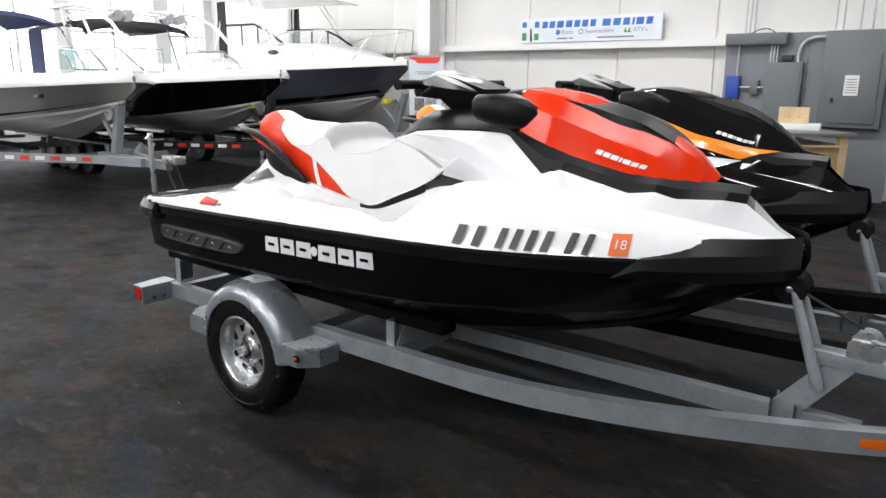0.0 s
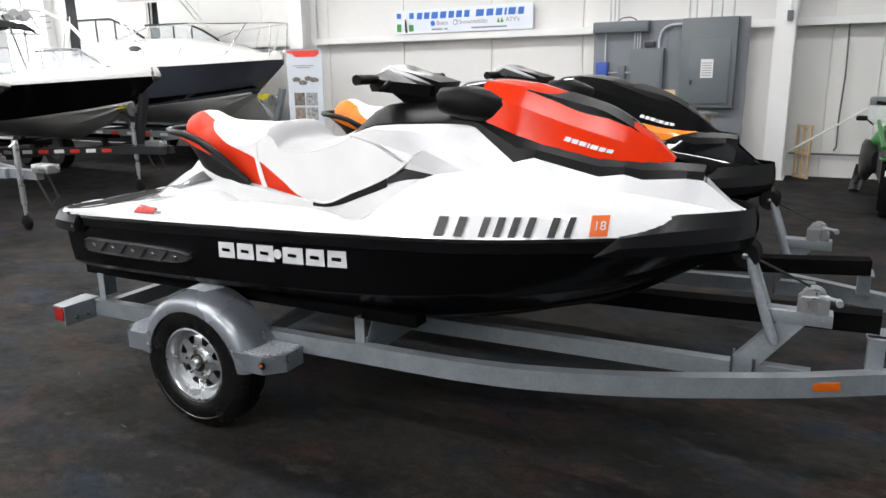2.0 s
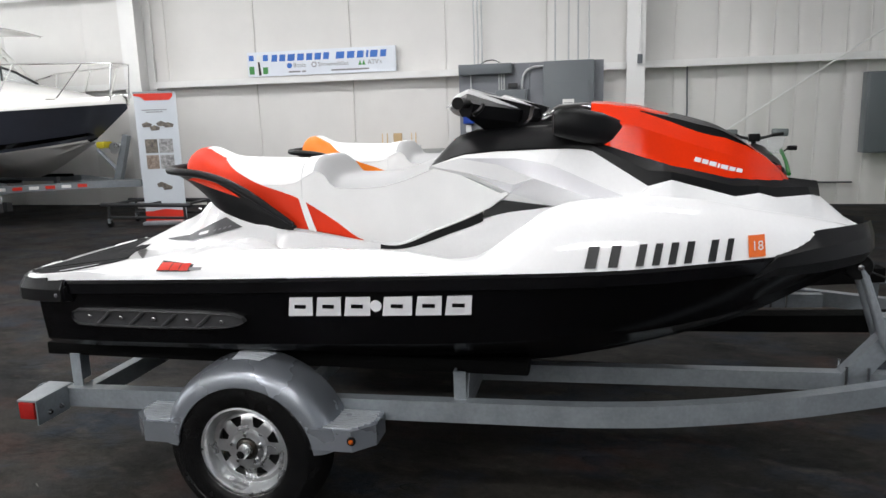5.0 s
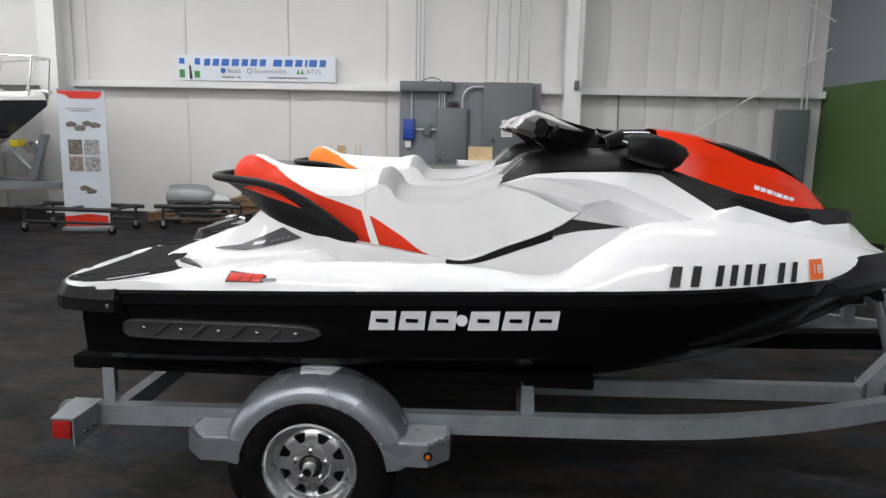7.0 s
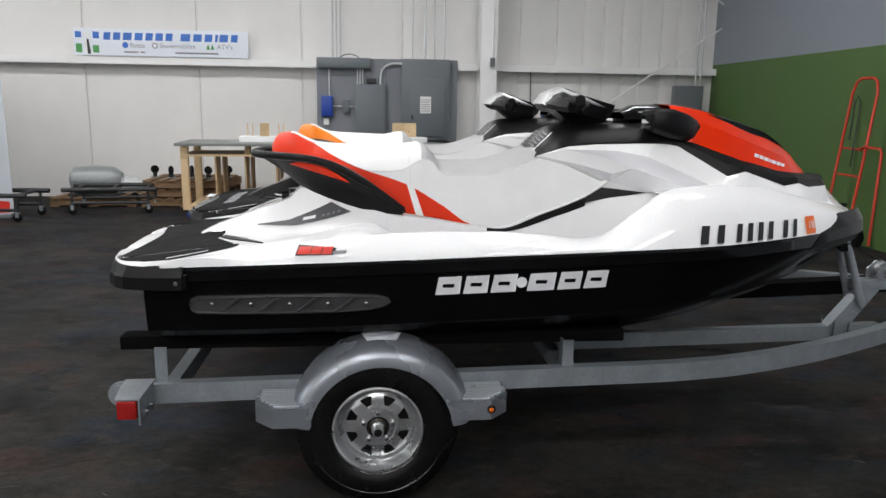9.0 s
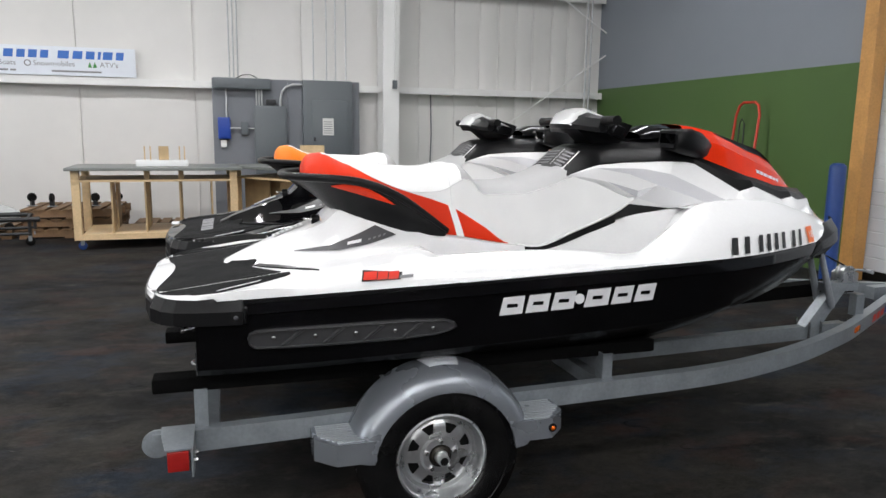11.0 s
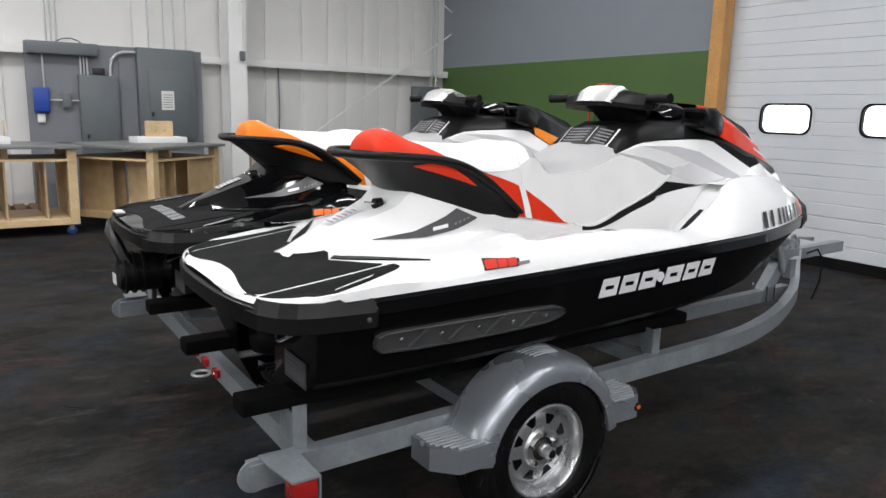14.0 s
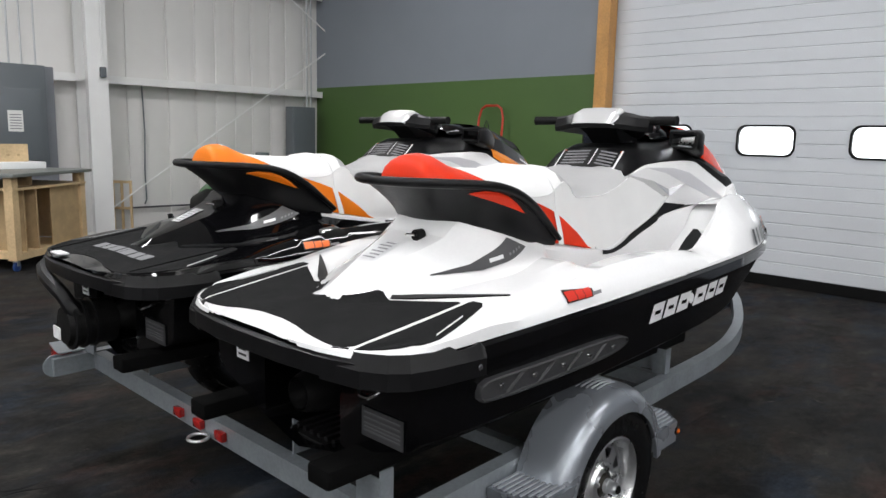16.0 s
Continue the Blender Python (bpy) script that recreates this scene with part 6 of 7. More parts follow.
# sign board on the girt; local x along the wall, z up
SX0, SX1, SZ0, SZ1 = -7.16, -4.55, 2.17, 2.57
SY = YB - 0.15
sign = thing("sign_board", pose(SX0, SY, SZ0), "white dealer sign with blue lettering standing on the wall girt", "sign")
SW, SH = SX1 - SX0, SZ1 - SZ0
part("board", bevel_all(bx(0, SW, 0, 0.03, 0, SH), 0.004), sign_white, sign, "white sign board")
x = 0.44
for w in [0.12, 0.125, 0.15, 0.14, 0.125, 0.13, 0.12, None, 0.17, 0.15, 0.135, 0.045, 0.15, 0.12]:
    if w is None:
        x += 0.08
        continue
    bm = prism(B(), [(x, 0.235), (x + w * 0.84, 0.235), (x + w * 0.84 + 0.015, 0.345), (x + 0.015, 0.345)], "y", -0.003, -0.0005)
    part("blue_bar", bm, paint_blue, sign)
    x += w + 0.022
for a, b, c, d, mt in ((0.03, 0.12, 0.26, 0.35, paint_blue), (0.29, 0.38, 0.25, 0.35, paint_blue), (0.03, 0.12, 0.04, 0.17, paint_green), (0.28, 0.37, 0.04, 0.15, paint_green)):
    part("emblem_block", bx(a, b, -0.003, -0.0005, c, d), mt, sign)
part("emblem_tower", prism(B(), [(0.14, 0.02), (0.27, 0.02), (0.235, 0.26), (0.25, 0.27), (0.235, 0.33), (0.205, 0.37), (0.175, 0.33), (0.16, 0.27), (0.175, 0.26)], "y", -0.005, -0.003), foam_white, sign)
part("emblem_stripe", prism(B(), [(0.2, 0.02), (0.25, 0.02), (0.225, 0.24), (0.195, 0.24)], "y", -0.007, -0.005), decal_black, sign)
for body, x, sz in (("Boats", 0.83, 0.1), ("Snowmobiles", 1.27, 0.1), ("ATV's", 2.13, 0.1)):
    text_mesh(body, sz, decal_grey, sign, pose(x, -0.001, 0.128, 90, 0, 0))
part("round_emblem", lathe(B(), [(0, -0.003), (0.045, -0.003), (0.045, -0.0005)], "y", (0.76, 0, 0.16), 20), paint_blue, sign)
part("round_emblem", lathe(B(), [(0.03, -0.003), (0.045, -0.003), (0.045, -0.0005)], "y", (1.2, 0, 0.16), 20), decal_grey, sign)
for dx in (2.0, 2.065):
    part("tree_emblem", prism(B(), [(dx - 0.03, 0.12), (dx + 0.03, 0.12), (dx, 0.2)], "y", -0.003, -0.0005), paint_green, sign)
for a, b in ((0.74, 0.95), (0.98, 1.05), (1.5, 2.15)):
    part("small_bar", bx(a, b, -0.003, -0.0005, 0.045, 0.07), decal_grey, sign)

# pull-up banner
bann = thing("pull_up_banner", pose(-7.86, 9.0, FZ, 0, 0, 14), "white pull-up banner with red top and product photos", "banner")
part("banner_sheet", bx(0, 0.6, 0, 0.012, 0.05, 1.9), banner_paper, bann, "white printed sheet")
part("top_rail", bx(-0.005, 0.565, -0.006, 0.018, 1.9, 1.925), galv, bann)
part("base_box", bevel_all(bx(-0.02, 0.58, -0.1, 0.1, 0, 0.05), 0.01), galv, bann)
part("red_header", prism(B(), [(0.0, 1.898), (0.56, 1.898), (0.56, 1.85), (0.5, 1.8), (0.16, 1.8), (0.1, 1.85), (0.0, 1.87)], "y", -0.004, -0.0005), decal_red, bann)
part("red_footer", prism(B(), [(0.0, 0.06), (0.56, 0.06), (0.56, 0.2), (0.3, 0.23), (0.1, 0.2), (0, 0.2)], "y", -0.004, -0.0005), decal_red, bann)
for k in range(2):
    part("small_bar", bx(0.1 + 0.06 * k, 0.46 - 0.06 * k, -0.004, -0.0005, 1.66 - 0.03 * k, 1.672 - 0.03 * k), decal_grey, bann)
pic = [mat("photo_brown", (0.16, 0.1, 0.06), 0.4, 0, 0.6, 18, 60, col2=(0.4, 0.33, 0.28)), mat("photo_grey", (0.1, 0.1, 0.11), 0.4, 0, 0.6, 18, 60, col2=(0.5, 0.5, 0.5)), mat("photo_dark", (0.03, 0.03, 0.04), 0.4, 0, 0.6, 18, 60, col2=(0.25, 0.22, 0.18))]
for x0, x1, z0, z1, k in ((0.1, 0.28, 1.05, 1.25, 2), (0.3, 0.5, 1.05, 1.25, 1), (0.1, 0.28, 0.82, 1.02, 0), (0.3, 0.5, 0.82, 1.02, 1)):
    part("photo", bx(x0, x1, -0.004, -0.0005, z0, z1), pic[k], bann)
for (cx, cz) in ((0.15, 1.45), (0.26, 1.4), (0.36, 1.46), (0.46, 1.44), (0.28, 0.58), (0.36, 0.54)):
    part("boat_picture", prism(B(), [(cx - 0.07, cz + 0.02), (cx - 0.05, cz - 0.03), (cx + 0.06, cz - 0.025), (cx + 0.08, cz + 0.015), (cx, cz + 0.05)], "y", -0.004, -0.0005), pic[2], bann)

# electrical board
EY = YB - 0.25
ob = thing("electrical_backboard", pose(0, 0, 0), "grey painted plywood electrical backboard on the wall", "backboard")
for xa, xb in ((-3.5, -2.39), (-2.387, -1.28)):
    part("board", bevel_all(bx(xa, xb, EY, EY + 0.03, FZ, 2.2), 0.002, 1), panel_grey, ob, "", 0)


def enclosure(name, x0, x1, z0, z1, d, label, door_in=0.02, handle=True, material=None):
    e = thing(name, pose(x0, EY, z0), label, "electrical box")
    w, h = x1 - x0, z1 - z0
    part("body", bevel_all(bx(0, w, -d, -0.001, 0, h), 0.006), material or box_grey, e)
    if door_in:
        part("cover", bevel_all(bx(door_in, w - door_in, -d - 0.012, -d - 0.0005, door_in, h - door_in), 0.004), material or box_grey, e)
    if handle:
        part("latch", bx(w * 0.12, w * 0.12 + 0.03, -d - 0.03, -d - 0.0125, h * 0.3, h * 0.3 + 0.05, 0.004), dark_steel, e)
    return e


enclosure("wire_trough", -3.48, -2.65, 2.04, 2.2, 0.14, "long grey wiring trough on the backboard", 0.012, False)
enclosure("fuse_panel", -2.9, -2.42, 0.62, 1.8, 0.12, "tall grey fuse panel on the backboard")
be = enclosure("breaker_panel", -2.17, -1.42, 0.95, 2.2, 0.14, "large grey breaker panel with a paper list", 0.0, False)
part("door", bevel_all(bx(0.13, 0.68, -0.16, -0.1405, 0.06, 0.95), 0.005), box_grey, be, "grey panel door")
part("latch", bx(0.15, 0.18, -0.18, -0.1605, 0.33, 0.39, 0.004), dark_steel, be)
part("paper_list", bx(0.29, 0.46, -0.163, -0.1605, 0.42, 0.68), paper, be, "white paper list")
for k in range(6):
    part("text_bar", bx(0.31, 0.44, -0.1645, -0.1635, 0.45 + 0.034 * k, 0.462 + 0.034 * k), decal_grey, be)
enclosure("meter_box", -3.43, -3.25, 1.3, 1.62, 0.1, "small blue box on the electrical board", 0.012, False, box_blue)
enclosure("outlet_box", -3.4, -3.31, 1.17, 1.28, 0.05, "small white outlet box", 0, False, foam_white)
enclosure("junction_box", -3.1, -2.99, 1.36, 1.56, 0.06, "small grey junction box", 0.01, False)
enclosure("black_box", -2.72, -2.57, 1.82, 1.9, 0.06, "small black device on the board", 0, False, dark_steel)
cd = [[(-3.3, 1.62), (-3.3, 2.04)], [(-2.86, 1.8), (-2.86, 2.04)], [(-2.82, 1.8), (-2.82, 2.04)], [(-2.78, 1.8), (-2.78, 2.04)], [(-3.25, 1.46), (-3.1, 1.46)], [(-2.99, 1.46), (-2.9, 1.46)],
      [(-3.24, 2.2), (-3.24, 5.5)], [(-3.18, 2.2), (-3.18, 5.5)], [(-3.12, 2.2), (-3.12, 5.5)], [(-2.0, 2.2), (-2.0, 5.5)], [(-1.8, 2.2), (-1.8, 5.5)], [(-1.66, 2.2), (-1.66, 5.5)], [(-1.5, 2.2), (-1.5, 5.5)],
      [(-2.5, 1.8), (-2.5, 1.92), (-2.48, 2.02), (-2.42, 2.09), (-2.32, 2.13), (-2.17, 2.13)]]
for c in cd:
    ob = mesh_ob("conduit", tb([(x, EY - 0.055, z) for x, z in c], 0.018 if len(c) > 2 else 0.012, 8), conduit)
    tagged(ob, "thin bright steel electrical conduit", "conduit", "wall conduits")
ob = mesh_ob("cable", tb([(-3.14, EY - 0.06, 2.205), (-3.05, EY - 0.06, 2.25), (-2.95, EY - 0.06, 2.26), (-2.87, EY - 0.06, 2.23), (-2.84, EY - 0.06, 2.205)], 0.008, 6), dark_steel)
tagged(ob, "short dark cable above the wiring trough", "cable")

# corner: small grey box, its pipe, diagonal rods
e = thing("corner_panel", pose(2.3, YB - 0.24, 0.75), "grey electrical cabinet on the wall by the corner", "electrical box")
part("body", bevel_all(bx(0, 0.44, -0.13, 0.1, 0, 1.12), 0.006), box_grey, e)
part("cover", bevel_all(bx(0.02, 0.42, -0.14, -0.1305, 0.02, 1.1), 0.004), box_grey, e)
for x in (2.62, 2.7):
    ob = mesh_ob("conduit", tb([(x, YB - 0.3, 1.87), (x, YB - 0.3, 5.5)], 0.016, 8), conduit)
    tagged(ob, "thin bright steel electrical conduit", "conduit", "wall conduits")
for a, b in (((-0.66, 10.95, 0.35), (2.98, 11.0, 2.78)), ((-0.66, 10.95, 5.4), (2.98, 11.0, 3.15))):
    ob = mesh_ob("brace_rod", tb([a, b], 0.012, 8), white_steel)
    tagged(ob, "white painted diagonal wall brace rod", "rod", "brace rods")
ob = mesh_ob("low_conduit", tb([(-0.66, YB - 0.075, 0.31), (2.28, YB - 0.075, 0.31)], 0.013, 8), dark_fixing)
tagged(ob, "dark conduit running low along the wall", "conduit", "wall conduits")
ob = mesh_ob("wall_cable", tb([(-0.07, YB - 0.085, 2.1), (-0.05, YB - 0.085, 1.4), (-0.07, YB - 0.085, 0.8), (-0.06, YB - 0.085, 0.42), (-0.09, YB - 0.085, 0.36)], 0.011, 8), box_grey)
tagged(ob, "grey cable hanging down the wall seam", "cable")
e = thing("column_outlet", pose(-0.77, 10.8, 2.1), "small grey outlet box on the column", "outlet box")
part("body", bevel_all(bx(-0.035, 0.035, -0.06, -0.001, 0, 0.13), 0.005), box_grey, e)
part("conduit", tb([(0, -0.03, 0.13), (0, -0.03, 3.4)], 0.012, 8), white_steel, e)

# work benches on castors
def castor(parent, x, y, m=None, r=0.05):
    part("castor_fork", bx(x - 0.02, x + 0.02, y - 0.025, y + 0.025, r * 1.1, r * 2.3), galv, parent)
    part("castor_wheel", lathe(B(), [(0, -0.018), (r * 0.8, -0.018), (r, -0.012), (r, 0.012), (r * 0.8, 0.018), (0, 0.018)], "y", (x, y, r), 16), m or rubber, parent)


def bench(m, L, W, dividers, label, closed_side=False):
    e = thing("work_bench", m, label, "work bench", "wooden work benches")
    H = 0.97 - FZ
    b0 = 0.12
    part("top", bevel_all(bx(-0.06, L + 0.06, -0.06, W + 0.06, H - 0.035, H), 0.006), slate_top, e, "grey bench top")
    for x in (0, L - 0.09):
        for y in (0, W - 0.09):
            part("leg", bx(x, x + 0.09, y, y + 0.09, b0, H - 0.036), pine, e)
    part("bottom_shelf", bx(0.092, L - 0.092, 0.0, W, b0, b0 + 0.07), pine, e)
    part("upper_shelf", bx(0.0, L, -0.012, W, H - 0.17, H - 0.145), pine, e)
    for x in dividers:
        part("divider", bx(x, x + 0.02, 0.03, W * 0.42, b0 + 0.071, H - 0.171), osb, e, "fibre board divider")
        part("divider", bx(x + 0.01, x + 0.03, W * 0.6, W - 0.02, b0 + 0.071, H - 0.171), osb, e, "fibre board divider")
    for x in dividers[1:3]:
        part("shelf_block", bx(x, x + 0.06, 0.1, 0.3, H - 0.144, H - 0.036), osb, e)
    if closed_side:
        part("side_panel", bx(L - 0.03, L - 0.015, 0.092, W - 0.092, b0 + 0.071, H - 0.171), osb, e)
        part("front_panel", bx(L * 0.52, L - 0.095, 0.03, 0.045, b0 + 0.071, H - 0.171), osb, e)
    for x in (0.08, L - 0.08):
        for y in (0.06, W - 0.06):
            castor(e, x, y, bollard_blue)
    return e


bench(pose(-5.08, 8.98, FZ, 0, 0, 3), 1.9, 0.95, (0.42, 0.8, 1.2, 1.58), "long pine work bench with grey top and dividers on castors")
bench(pose(-2.45, 8.75, FZ, 0, 0, 40), 1.25, 1.25, (0.2, 0.4), "pine work bench with grey top and fibre board panels", True)
for m, nm, peg in ((pose(-4.4, 9.35, 0.97, 0, 0, 3), True, True), (pose(-2.45, 9.6, 0.97, 0, 0, 10), False, False)):
    e = thing("white_jig_block", m, "white block with wooden pieces lying on a work bench", "block")
    part("block", bevel_all(bx(0, 0.62, 0, 0.3, 0, 0.075), 0.006), foam_white, e)
    if peg:
        part("upright_board", bx(0.27, 0.39, 0.1, 0.13, 0.076, 0.25), osb, e)
        for x in (0.1, 0.17, 0.52, 0.58):
            part("peg", tb([(x, 0.15, 0.076), (x, 0.15, 0.25)], 0.008, 6), pine, e)
    else:
        part("wooden_plate", bx(0.14, 0.48, 0.1, 0.13, 0.076, 0.27), pine, e, "pale pine plate")
        for x in (0.25, 0.36):
            part("hole_mark", bx(x, x + 0.03, 0.0985, 0.0995, 0.14, 0.16), osb, e)

# timber frame leaning by the column
e = thing("timber_frame", pose(-0.57, 11.2, FZ, 0, 0, -50), "small raw pine ladder frame standing by the column", "frame")
for x in (0, 0.13, 0.26):
    part("upright", bx(x, x + 0.028, 0, 0.03, 0, 0.74), pine, e)
for x in (0.029, 0.159):
    for z in (0.0, 0.33, 0.7):
        part("rung", bx(x, x + 0.1, 0.003, 0.027, z, z + 0.036), pine, e)

# low carts with black frames, pallets and an engine under a cover
def cart(m, L, W, label):
    e = thing("boat_dolly", m, label, "dolly", "low black dollies")
    for y in (0, W):
        part("side_tube", tb([(0, y, 0.33), (L, y, 0.33)], 0.03, 8), dark_steel, e)
        part("lower_tube", tb([(0.1, y, 0.15), (L - 0.1, y, 0.15)], 0.02, 8), dark_steel, e)
    for x in (0.15, L / 2, L - 0.15):
        part("cross_tube", tb([(x, 0.03, 0.33), (x, W - 0.03, 0.33)], 0.02, 8), dark_steel, e)
    for x in (0.12, L - 0.12):
        for y in (0.0, W):
            part("post", tb([(x, y, 0.12), (x, y, 0.305)], 0.02, 8), dark_steel, e)
            castor(e, x, y, rubber, 0.055)
    return e


cart(pose(-8.4, 8.75, FZ, 0, 0, -2), 1.5, 0.6, "low black steel boat dolly on castors")
cart(pose(-6.75, 9.35, FZ, 0, 0, 8), 1.2, 0.6, "low black steel dolly on castors by the wall")


def pallet(m):
    e = thing("pallet", m, "worn brown wooden pallet lying by the wall", "pallet", "pallets by the wall")
    for k in range(3):
        part("runner", bx(0, 1.2, 0.02 + 0.44 * k, 0.1 + 0.44 * k, 0.02, 0.11), old_wood, e)
    for k in range(7):
        part("slat", bx(0.17 * k, 0.17 * k + 0.12, 0, 1.0, 0.111, 0.13), old_wood, e)
    for k in range(3):
        part("slat", bx(0.54 * k, 0.54 * k + 0.12, 0, 1.0, 0, 0.0195), old_wood, e)
    return e


p = pallet(pose(-5.95, 10.05, FZ))
for m in (pose(-5.9, 10.07, FZ + 0.131, 0, 0, 2), pose(-7.25, 10.1, FZ), pose(-4.6, 10.1, FZ), pose(-5.92, 10.05, FZ + 0.262, 0, 0, -1)):
    copy_thing(p, m)
for k in range(6):
    x = -6.15 + 0.27 * k
    e = thing("castor", pose(x, 10.4 + 0.12 * (k % 2), FZ + (0.394 if -5.8 < x < -4.8 else 0.131 if x > -4.5 else 0.394 if x > -5.92 else 0.0), 0, 0, 40 * k), "black swivel castor lying upturned on a pallet", "castor", "loose castors")
    part("plate", bx(-0.05, 0.05, -0.05, 0.05, 0, 0.01), galv, e)
    part("fork", bx(-0.02, 0.02, -0.028, 0.028, 0.0105, 0.08), dark_steel, e)
    part("wheel", lathe(B(), [(0, -0.02), (0.05, -0.02), (0.06, -0.012), (0.06, 0.012), (0.05, 0.02), (0, 0.02)], "y", (0, 0, 0.12), 16), rubber, e)
e = thing("outboard_engine", pose(-7.05, 10.1, FZ + 0.131), "grey outboard engine lying on a pallet", "engine")
bm = B()
loft(bm, [[Vector((x, 0.35 + w * math.cos(a), 0.22 + h * math.sin(a))) for a in [2 * math.pi * (k + 0.5) / 12 for k in range(12)]] for x, w, h in [(0, 0.12, 0.12), (0.05, 0.2, 0.2), (0.35, 0.22, 0.22), (0.6, 0.18, 0.2), (0.72, 0.08, 0.12)]], True, True)
part("cowl", bm, grey_cover, e, "grey engine cowl")
part("clear_guard", lathe(B(), [(0, 0.0), (0.12, 0.0), (0.14, 0.05), (0.1, 0.2), (0.04, 0.28), (0, 0.29)], "x", (0.73, 0.35, 0.16), 16), glass("clear_plastic", (0.9, 0.95, 0.95), 0.1, 0.35), e)
part("stand", bx(0.0, 0.7, 0.15, 0.55, 0.0, 0.03), dark_steel, e)

# by the door: bollard and hand truck
e = thing("bollard", pose(2.62, 5.45, FZ), "dark blue plastic-sleeved steel bollard by the door", "bollard")
part("sleeve", lathe(B(), [(0, 1.22), (0.05, 1.215), (0.075, 1.19), (0.08, 1.16), (0.08, 0.0)], "z", (0, 0, 0), 24), bollard_blue, e)
e = thing("hand_truck", pose(2.82, 7.17, FZ), "red steel hand truck leaning on the green wall", "hand truck")
part("frame", tb([(-0.1, -0.22, 0.12), (-0.02, -0.22, 0.9), (0.06, -0.21, 1.72), (0.07, -0.17, 1.84), (0.075, -0.1, 1.88), (0.075, 0.1, 1.88), (0.07, 0.17, 1.84), (0.06, 0.21, 1.72), (-0.02, 0.22, 0.9), (-0.1, 0.22, 0.12)], 0.016, 8), red_steel, e)
for z in (0.4, 0.8, 1.1):
    part("cross_bar", tb([(-0.075 + 0.1 * z * 0.9, -0.21, z), (-0.075 + 0.1 * z * 0.9, 0.21, z)], 0.012, 8), red_steel, e)
part("lower_hoop", tb([(-0.1, -0.6, 0.1), (-0.09, -0.6, 1.08), (-0.085, -0.57, 1.13), (-0.085, -0.3, 1.14), (-0.075, -0.23, 1.1)], 0.014, 8), red_steel, e)
part("toe_plate", bx(-0.34, -0.1, -0.22, 0.22, 0.0, 0.012), red_steel, e)
for y in (-0.27, 0.27):
    part("wheel", lathe(B(), [(0, -0.03), (0.1, -0.03), (0.125, -0.02), (0.125, 0.02), (0.1, 0.03), (0, 0.03)], "y", (-0.06, y, 0.125), 20), rubber, e)
part("cable_loop", tb([(-0.02, -0.02, 0.9), (0.0, -0.02, 1.3), (0.02, 0.0, 1.62), (0.01, 0.03, 1.68), (0.0, 0.06, 1.62), (-0.01, 0.07, 1.2)], 0.008, 6), dark_steel, e)

# ---- boats on their trailers ----
navy = mat("navy_gelcoat", (0.05, 0.055, 0.072), 0.14, 0, 0.1, 2, 60, 0, 0.5)
hull_grey = mat("metallic_grey_gelcoat", (0.4, 0.385, 0.37), 0.25, 0.3, 0.06, 2, 60, 0, 0.5)
hull_white = mat("white_boat_gelcoat", (0.8, 0.79, 0.76), 0.22, 0, 0.04, 2, 60, 0, 0.4)
# boat white again, darkened to carry the shade under the hulls
hull_bottom_shaded = mat("shaded_boat_bottom", (0.5, 0.49, 0.47), 0.3, 0, 0.06, 2, 60, 0, 0.3)
canvas_blue = mat("blue_canvas", (0.02, 0.035, 0.13), 0.8, 0, 0.15, 6, 200, 0.3)
canvas_black = mat("black_canvas", (0.01, 0.01, 0.012), 0.8, 0, 0.15, 6, 200, 0.3)
clear_vinyl = glass("clear_vinyl", (0.85, 0.9, 0.95), 0.05, 0.18)
tint_glass = glass("tinted_windscreen", (0.25, 0.42, 0.42), 0.03, 0.35)
yellow_pad = mat("yellow_bow_stop", (0.6, 0.5, 0.02), 0.6, 0, 0.1)
reflect_white = mat("white_reflector", (0.75, 0.75, 0.75), 0.4)


def boat(m, L, hb, gz, kz, low, mid, stripe, label, flare=0.22):
    """A hull with its bow at x = 0, running back to x = -L. low: bottom colour, shade included, mid: topside paint."""
    e = thing("motor_boat", m, label, "boat", "boats on trailers")
    xs = [-L + (L - 0.002) * (1 - (1 - k / 44) ** 1.6) for k in range(45)]

    def sec(x):
        t = min(1, -x / 2.6)
        g = hb * (1 - (1 - t) ** 2.3) ** 0.75 + 0.002
        z = gz + 0.1 * (1 - t) ** 2
        kk = kz + (gz - 0.05 - kz) * max(0, 1 + x / 1.75) ** 1.35
        zb = kz + (gz - kz) * 0.33 + 0.36 * (1 - t) ** 1.6
        f = max(0.0, (zb - kk) / (zb - kz))
        c = max(0.001, g * (0.88 - flare * (1 - t)) * f ** 0.6)
        cz = max(zb, kk + 0.004)
        return [(g, z), (g + 0.012, z - 0.03), (g + 0.004, z - 0.07), (g * 0.55 + c * 0.45, z * 0.5 + cz * 0.5), (c, cz), (c * 0.97, cz - 0.03), (c * 0.62, cz * 0.55 + kk * 0.45), (c * 0.58, cz * 0.52 + kk * 0.48 - 0.025), (c * 0.3, cz * 0.25 + kk * 0.75), (0, kk)]
    part("rub_rail", both2(xs, sec, 0, 2), hull_white, e)
    part("topside", both2(xs, sec, 2, 4), mid, e, "glossy hull topside")
    part("bottom", both2([x for x in xs if sec(x)[4][0] > 0.012], sec, 4, 9, True), low, e, "pale hull bottom with shade in its colour")
    if stripe:
        def st(x):
            q = sec(x)
            a, b = q[3], q[4]
            return [((a[0] + b[0]) / 2 + 0.012 + 0.0, (a[1] + b[1]) / 2 - 0.05), (b[0] + 0.008, b[1] + 0.03)]
        part("stripe", both2([x for x in xs if x < -0.5], st, 0, 1), stripe, e)
    return e, xs, sec


